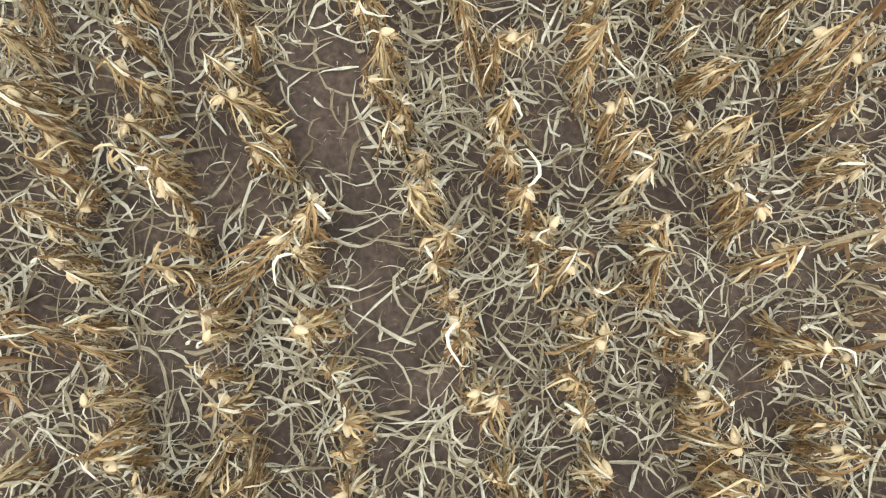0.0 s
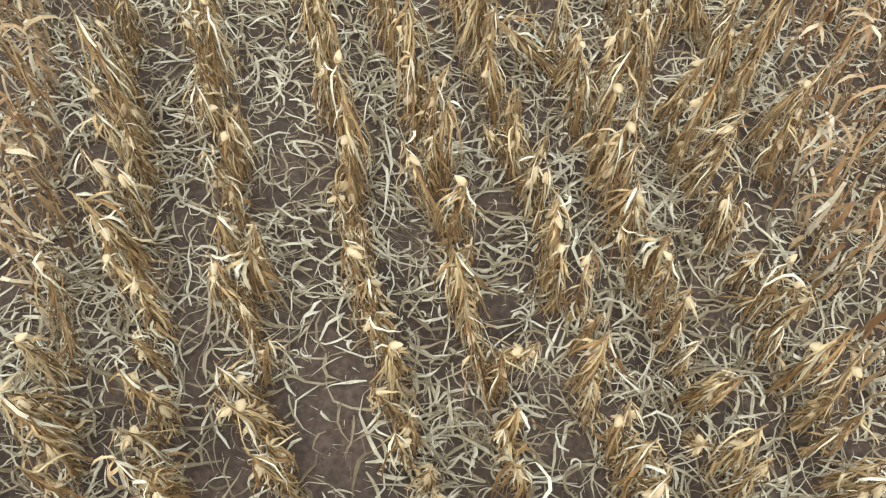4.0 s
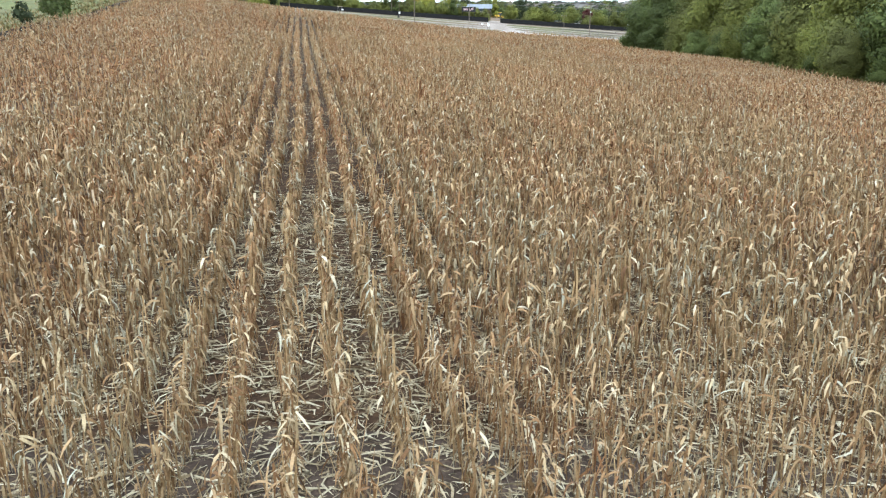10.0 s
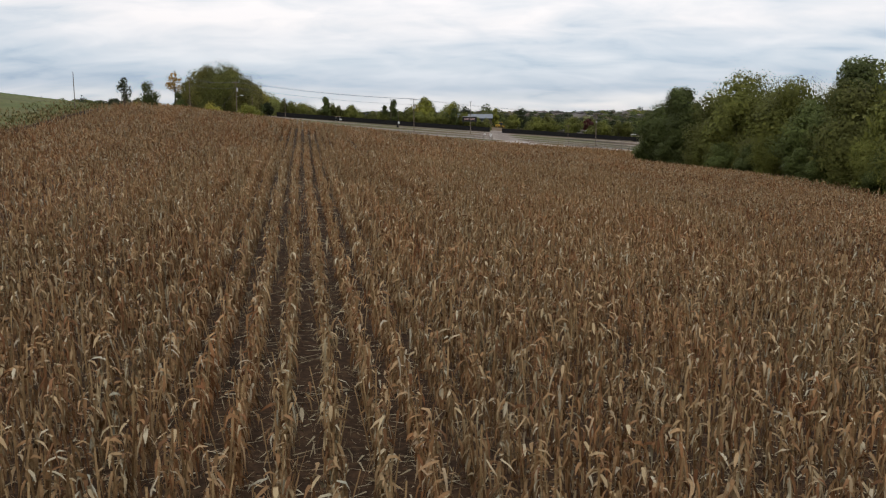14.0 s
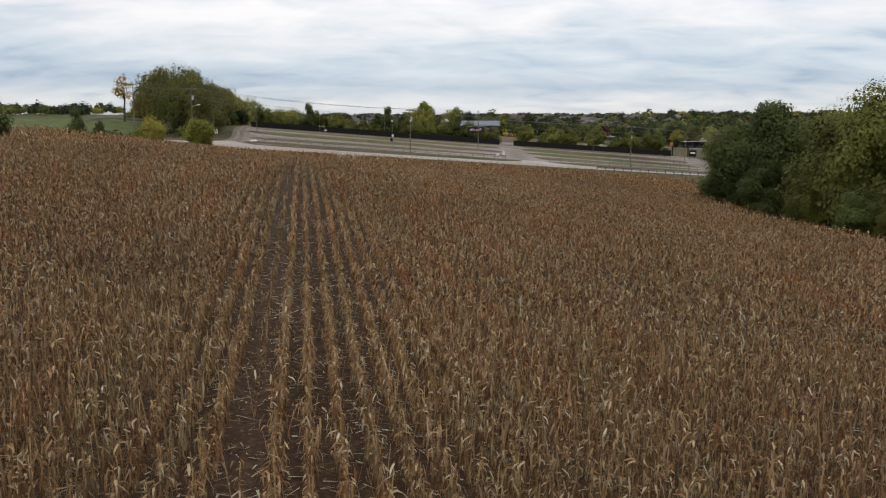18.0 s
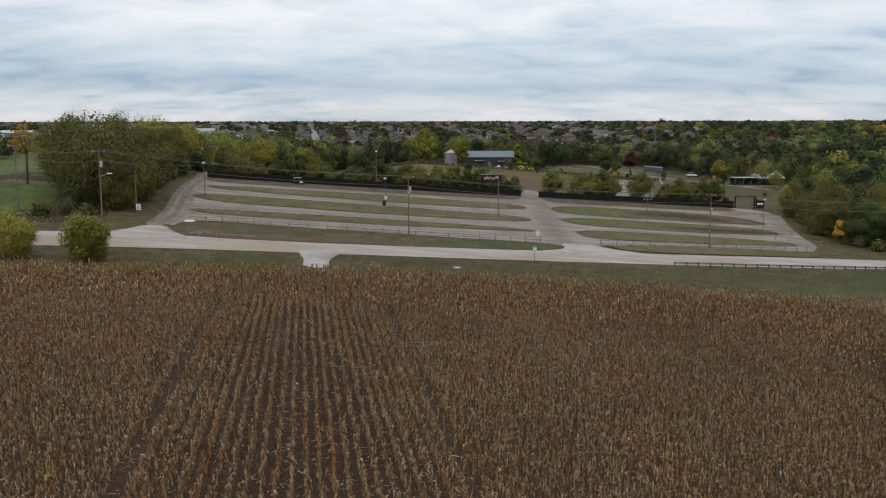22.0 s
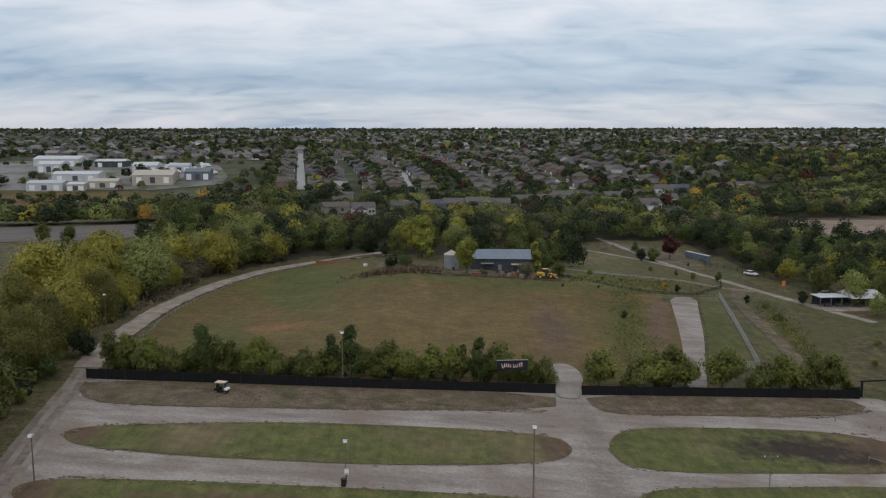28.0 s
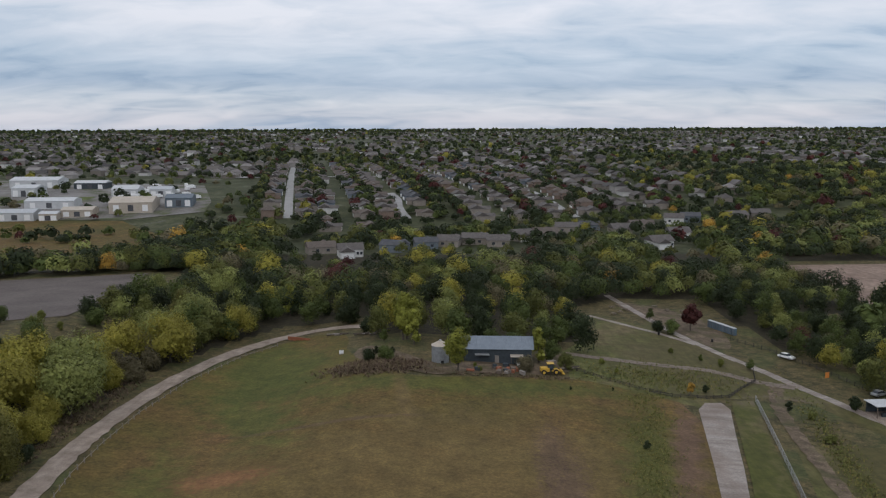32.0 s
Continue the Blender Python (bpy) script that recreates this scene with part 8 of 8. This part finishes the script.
def crate(x, y, w, d, h, mat, turn, label):
    thing = tagged(new("crate"), label, "crate", "yard clutter by the barn")
    thing.matrix_basis = pose(x, y, lz(x, y) + 0.06, 0, 0, turn)
    part("box", box_bm((-w / 2, -d / 2, 0.1, w / 2, d / 2, h), bevel=0.03), mat, thing)
    for px in (-w * 0.35, w * 0.35):
        part("runner", box_bm((px - 0.06, -d / 2, 0, px + 0.06, d / 2, 0.1)), WOOD, thing)
    part("lid", box_bm((-w / 2 - 0.03, -d / 2 - 0.03, h, w / 2 + 0.03, d / 2 + 0.03, h + 0.06)), mat, thing)


for k in range(22):
    x, y = junk.uniform(7, 21), junk.uniform(405, 411.5)
    crate(x, y, junk.uniform(0.7, 2.0), junk.uniform(0.6, 1.2), junk.uniform(0.4, 1.2), junk.choice((BARN_WALL, STEEL, RAIL, RUST, WOOD, BARN_WALL)), junk.uniform(0, 180), junk.choice(("weathered storage box standing in the barn yard", "old crate among the barn yard clutter")))
crate(20.5, 413.2, 2.6, 1.2, 0.9, WHITE, 10, "white covered trailer box beside the barn")
crate(28, 416, 2.2, 1.4, 1.0, RAIL, 25, "grey covered box at the barn's end")


def plank_wall():
    thing = tagged(new("plank_wall"), "low rust-red plank wall beside the lane", "wall")
    thing.matrix_basis = pose(-45.4, 452.6, lz(-42, 450.6) - 0.1, 0, 0, -22)
    for k in range(6):
        part("plank", box_bm((0, -0.05 + 0.004 * (k % 2), k * 0.19, 7.6, 0.05, k * 0.19 + 0.18), bevel=0.01), RUST, thing)
    for k in range(5):
        part("post", box_bm((k * 1.88 - 0.06, 0.05, -0.5, k * 1.88 + 0.06, 0.18, 1.2)), WOOD, thing)


plank_wall()


def log_pile(x, y, n, label):
    thing = tagged(new("log_pile"), label, "log pile")
    thing.matrix_basis = pose(x, y, lz(x, y), 0, 0, 8)
    for k in range(n):
        px, pz = junk.uniform(-3, 3), junk.uniform(0.15, 0.7)
        t = junk.uniform(-0.5, 0.5)
        part("log", tube_bm(((px - 1.2, -math.sin(t), pz), (px + 1.2, math.sin(t), pz + junk.uniform(-0.1, 0.2)), junk.uniform(0.1, 0.2)), sides=8), BARK if k % 3 else RAIL, thing)


log_pile(-29.8, 449.5, 18, "heap of dark logs and scrap by the lane")
log_pile(-21.7, 443.4, 14, "heap of dark logs and scrap by the lane")
log_pile(31, 412.5, 12, "heap of dark scrap behind the loader")


def pavilion():
    thing = tagged(new("pavilion"), "open pavilion with pale metal roofs and a patio", "pavilion")
    thing.matrix_basis = pose(103, 391, lz(103, 391), 0, 0, 4)
    part("patio", box_bm((-8, -7, -0.6, 6, 2, 0.12)), DIRT_ROAD, thing)
    part("flat_roof", box_bm((-7.5, -2.6, 2.7, 1.5, 2.4, 2.85)), SHEET_WHITE, thing)
    bm = bmesh.new()
    prism(bm, -4.0, 4.0, -4.0, 4.0, 2.6, 4.2, 0.5, False)
    bmesh.ops.translate(bm, verts=bm.verts[:], vec=(5, 0.5, 0))
    part("gable_roof", bm, SHEET_WHITE, thing)
    part("back_wall", box_bm((-7, 2.1, 0, 9, 2.3, 2.6)), BARN_WALL, thing)
    for x in (-7.2, -4.3, -1.4, 1.4, 5, 8.8):
        part("post", box_bm((x - 0.08, -2.5, 0, x + 0.08, -2.34, 2.7)), WOOD, thing)
    for x in (-5.5, -2.5, 0.2):
        part("counter", box_bm((x, -1.8, 0.12, x + 1.8, -1.1, 1.0)), BARN_WALL, thing)


pavilion()


def cabin(x, y, turn):
    thing = tagged(new("portable_toilet"), "blue portable toilet with a pale roof", "portable toilet", "row of portable toilets")
    thing.matrix_basis = pose(x, y, lz(x, y) + 0.05, 0, 0, turn)
    part("shell", box_bm((-0.55, -0.55, 0, 0.55, 0.55, 2.05), bevel=0.05), BLUE, thing)
    part("roof", box_bm((-0.58, -0.58, 2.05, 0.58, 0.58, 2.25), bevel=0.1), SHEET_WHITE, thing)
    part("door", box_bm((-0.42, -0.585, 0.1, 0.42, -0.55, 1.95)), SHEET_BLUE, thing)
    return thing


first = cabin(85, 467.5, -66)
for k in range(1, 9):
    copy_thing(first, pose(85 + k * 0.52, 467.5 - k * 1.22, lz(85 + k * 0.52, 467.5 - k * 1.22) + 0.05, 0, 0, -66))


def picnic_table(x, y, turn):
    thing = tagged(new("picnic_table"), "weathered brown picnic table on bare ground", "picnic table", "picnic tables")
    thing.matrix_basis = pose(x, y, lz(x, y) + 0.06, 0, 0, turn)
    part("tabletop", box_bm((-0.9, -0.36, 0.7, 0.9, 0.36, 0.75)), WOOD, thing)
    for sy in (-0.72, 0.72):
        part("bench", box_bm((-0.9, sy - 0.13, 0.42, 0.9, sy + 0.13, 0.46)), WOOD, thing)
    for px in (-0.65, 0.65):
        for sy in (-1, 1):
            part("leg", tube_bm(((px, sy * 0.7, 0), (px, sy * 0.2, 0.7), 0.04), sides=5), WOOD, thing)
    return thing


table = picnic_table(74, 493, 10)
for x, y, t in [(77, 488, 20), (80, 481, 5), (60, 483, 80), (62.5, 488, 60), (57, 480, 40), (82, 487, 0), (58.5, 490, 15)]:
    copy_thing(table, pose(x, y, lz(x, y) + 0.06, 0, 0, t))


def car(x, y, turn, mat, label):
    thing = tagged(new("car"), label, "car")
    thing.matrix_basis = pose(x, y, lz(x, y) + 0.08, 0, 0, turn)
    bm = bmesh.new()
    prof = [(-2.2, 0.35), (-2.25, 0.8), (-1.9, 0.95), (1.0, 0.95), (2.1, 0.78), (2.2, 0.35)]
    a = [bm.verts.new((px, -0.88, pz)) for px, pz in prof]
    b = [bm.verts.new((px, 0.88, pz)) for px, pz in prof]
    bm.faces.new(a), bm.faces.new(b[::-1])
    for k in range(len(a)):
        bm.faces.new((a[k - 1], b[k - 1], b[k], a[k]))
    bmesh.ops.recalc_face_normals(bm, faces=bm.faces[:])
    bmesh.ops.bevel(bm, geom=bm.edges[:], offset=0.06, segments=2, affect="EDGES")
    part("body", bm, mat, thing)
    bm = bmesh.new()
    prof = [(-1.7, 0.93), (-1.3, 1.42), (0.3, 1.45), (1.0, 0.93)]
    a = [bm.verts.new((px, -0.74, pz)) for px, pz in prof]
    b = [bm.verts.new((px, 0.74, pz)) for px, pz in prof]
    bm.faces.new(a), bm.faces.new(b[::-1])
    for k in range(len(a)):
        bm.faces.new((a[k - 1], b[k - 1], b[k], a[k]))
    bmesh.ops.recalc_face_normals(bm, faces=bm.faces[:])
    cab = part("cabin", bm, GLASS_DARK, thing)
    part("roof", box_bm((-1.28, -0.72, 1.44, 0.28, 0.72, 1.48), bevel=0.015), mat, cab)
    for px in (-1.4, 1.4):
        for py in (-0.8, 0.8):
            wheel(thing, px, py, 0.32, 0.22)


car(95, 433.5, -55, WHITE, "white car parked by the wood")
car(104.5, 403, 20, STEEL, "silver car parked behind the pavilion")
car(107, 400, 15, WHITE, "white car parked behind the pavilion")


def chain_link(line, height, step):
    thing = tagged(new("chain_link_fence"), "grey chain-link fence beside the grass", "fence")
    spots = along(line, step)
    o = Vector((*spots[0], lz(*spots[0])))
    thing.matrix_basis = Matrix.Translation(o)
    last = None
    for x, y in spots:
        p = Vector((x, y, lz(x, y))) - o
        part("post", tube_bm((p - Vector((0, 0, 0.2)), p + Vector((0, 0, height + 0.05)), 0.04), sides=6), STEEL, thing)
        if last is not None:
            up = Vector((0, 0, height))
            part("top_rail", tube_bm((last + up, p + up, 0.03), sides=5), STEEL, thing)
            bm = bmesh.new()
            n = 10
            for k in range(-5, n):
                for s in (0, 1):
                    u0, u1 = k / n, (k + 5) / n
                    z0, z1 = (0.05, height) if s == 0 else (height, 0.05)
                    c0, c1 = max(0, u0), min(1, u1)
                    f0, f1 = (c0 - u0) / (u1 - u0), (c1 - u0) / (u1 - u0)
                    if c1 - c0 < 0.02:
                        continue
                    a = last.lerp(p, c0) + Vector((0, 0, z0 + (z1 - z0) * f0))
                    b = last.lerp(p, c1) + Vector((0, 0, z0 + (z1 - z0) * f1))
                    add_tube(bm, a, b, 0.009, sides=3, caps=False)
            part("mesh_panel", bm, STEEL, thing)
        last = p


chain_link([(73, 398), (66, 366), (58.2, 331)], 1.5, 3.0)
chain_link([(58.2, 331), (50.5, 330)], 1.5, 2.6)

# ---- brush, weeds and verge grass ----


def tufts(n, inside, size, mat, name, label, seed, slim=0.35):
    """Clumps of upright blades strewn over part of the plan."""
    g = np.random.default_rng(seed)
    x, y = inside(g, n)
    n = len(x)
    k = 3
    i = np.repeat(np.arange(n), k)
    m = n * k
    b = np.stack([x[i] + g.normal(0, size * 0.3, m), y[i] + g.normal(0, size * 0.3, m), land(x[i], y[i])], -1)
    v, f = strips(b, g.uniform(0, 6.283, m), size * g.uniform(0.6, 1.5, m), size * slim * g.uniform(0.6, 1.3, m), g.uniform(0.7, 1.5, m), g.uniform(-0.3, 1.0, m), 2)
    return tagged(new(name, mesh_of(name, v, f, mat)), label, "brush", kind="stuff")


def in_box(x0, x1, y0, y1, slope=0.0):
    def inside(g, n):
        x = g.uniform(x0, x1, n)
        return x, g.uniform(y0, y1, n) + slope * x
    return inside


def verge(g, n):
    x = g.uniform(-75, 78, n)
    s = np.interp(x, [-80, -44, -8, 22, 48, 78], [208.0, 216, 221.4, 227.8, 233.8, 241.5])
    y = field_end(x) + 0.6 + (s - 0.4 - field_end(x) - 0.6) * g.random(n)
    keep = ~((x > -23) & (x < -15)) & (s > field_end(x) + 1.5)
    return x[keep], y[keep]


VERGE = material("verge_grass", [(0.0, (0.082, 0.082, 0.026)), (0.35, (0.113, 0.105, 0.036)), (0.6, (0.148, 0.107, 0.045)), (0.85, (0.187, 0.135, 0.060)), (1.0, (0.234, 0.180, 0.090))], 3.0, 0.9, by="island")
STRIP_WEEDS = material("tall_green_weeds", [(0.0, (0.070, 0.086, 0.022)), (0.5, (0.115, 0.124, 0.035)), (0.85, (0.176, 0.155, 0.049)), (1.0, (0.230, 0.176, 0.054))], 3.0, 0.9, by="island")
tufts(11000, verge, 0.15, VERGE, "verge_grass", "tan and green rough grass on the road verge", 61)
tufts(5000, in_box(-36, 10, 233.4, 237.0, 0.17), 0.16, VERGE, "strip_grass", "rough brown grass on the front strip", 62)
tufts(4200, lambda g, n: (g.normal(-15.0, 4.6, n), g.normal(407.0, 2.4, n)), 0.85, BRUSH, "dead_brush", "dead brown brush heaped by the yard", 63)
tufts(500, in_box(-4, 32, 401.5, 404.5, 0.05), 0.5, BRUSH, "dead_brush", "brown weeds along the lawn's top", 64)
tufts(2600, lambda g, n: (lambda y: (37.0 + (y - 346) * 0.2 + 1.5 * np.sin(y * 0.35) + g.normal(0, 2.6, n), y))(g.uniform(326, 398, n)), 0.42, STRIP_WEEDS, "weeds", "green weeds beside the gravel strip", 65)
tufts(1500, lambda g, n: (lambda y: (79.5 + (y - 372) * 0.2 + g.normal(0, 1.6, n), y))(g.normal(365, 18, n)), 0.46, STRIP_WEEDS, "weeds", "green weeds along the dirt track", 66)
tufts(900, in_box(-66, -56, 228, 262), 0.45, BRUSH, "dead_brush", "dead brown brush below the roadside trees", 67)
tufts(1600, lambda g, n: (g.normal(54, 11, n), g.normal(411, 6, n)), 0.5, STRIP_WEEDS, "weeds", "rough weeds between the paths", 68)
tufts(2400, in_box(-86, -70.5, 300, 410), 0.7, BRUSH, "dead_brush", "dark undergrowth beside the lane", 69)


def field_side(g, n):
    y = g.uniform(35, 200, n)
    return -30.2 - 0.2 * (y - 62) - np.abs(g.normal(0, 4.0, n)), y


tufts(6000, field_side, 0.34, VERGE, "dry_grass", "dry tan grass along the edge of the corn", 70)
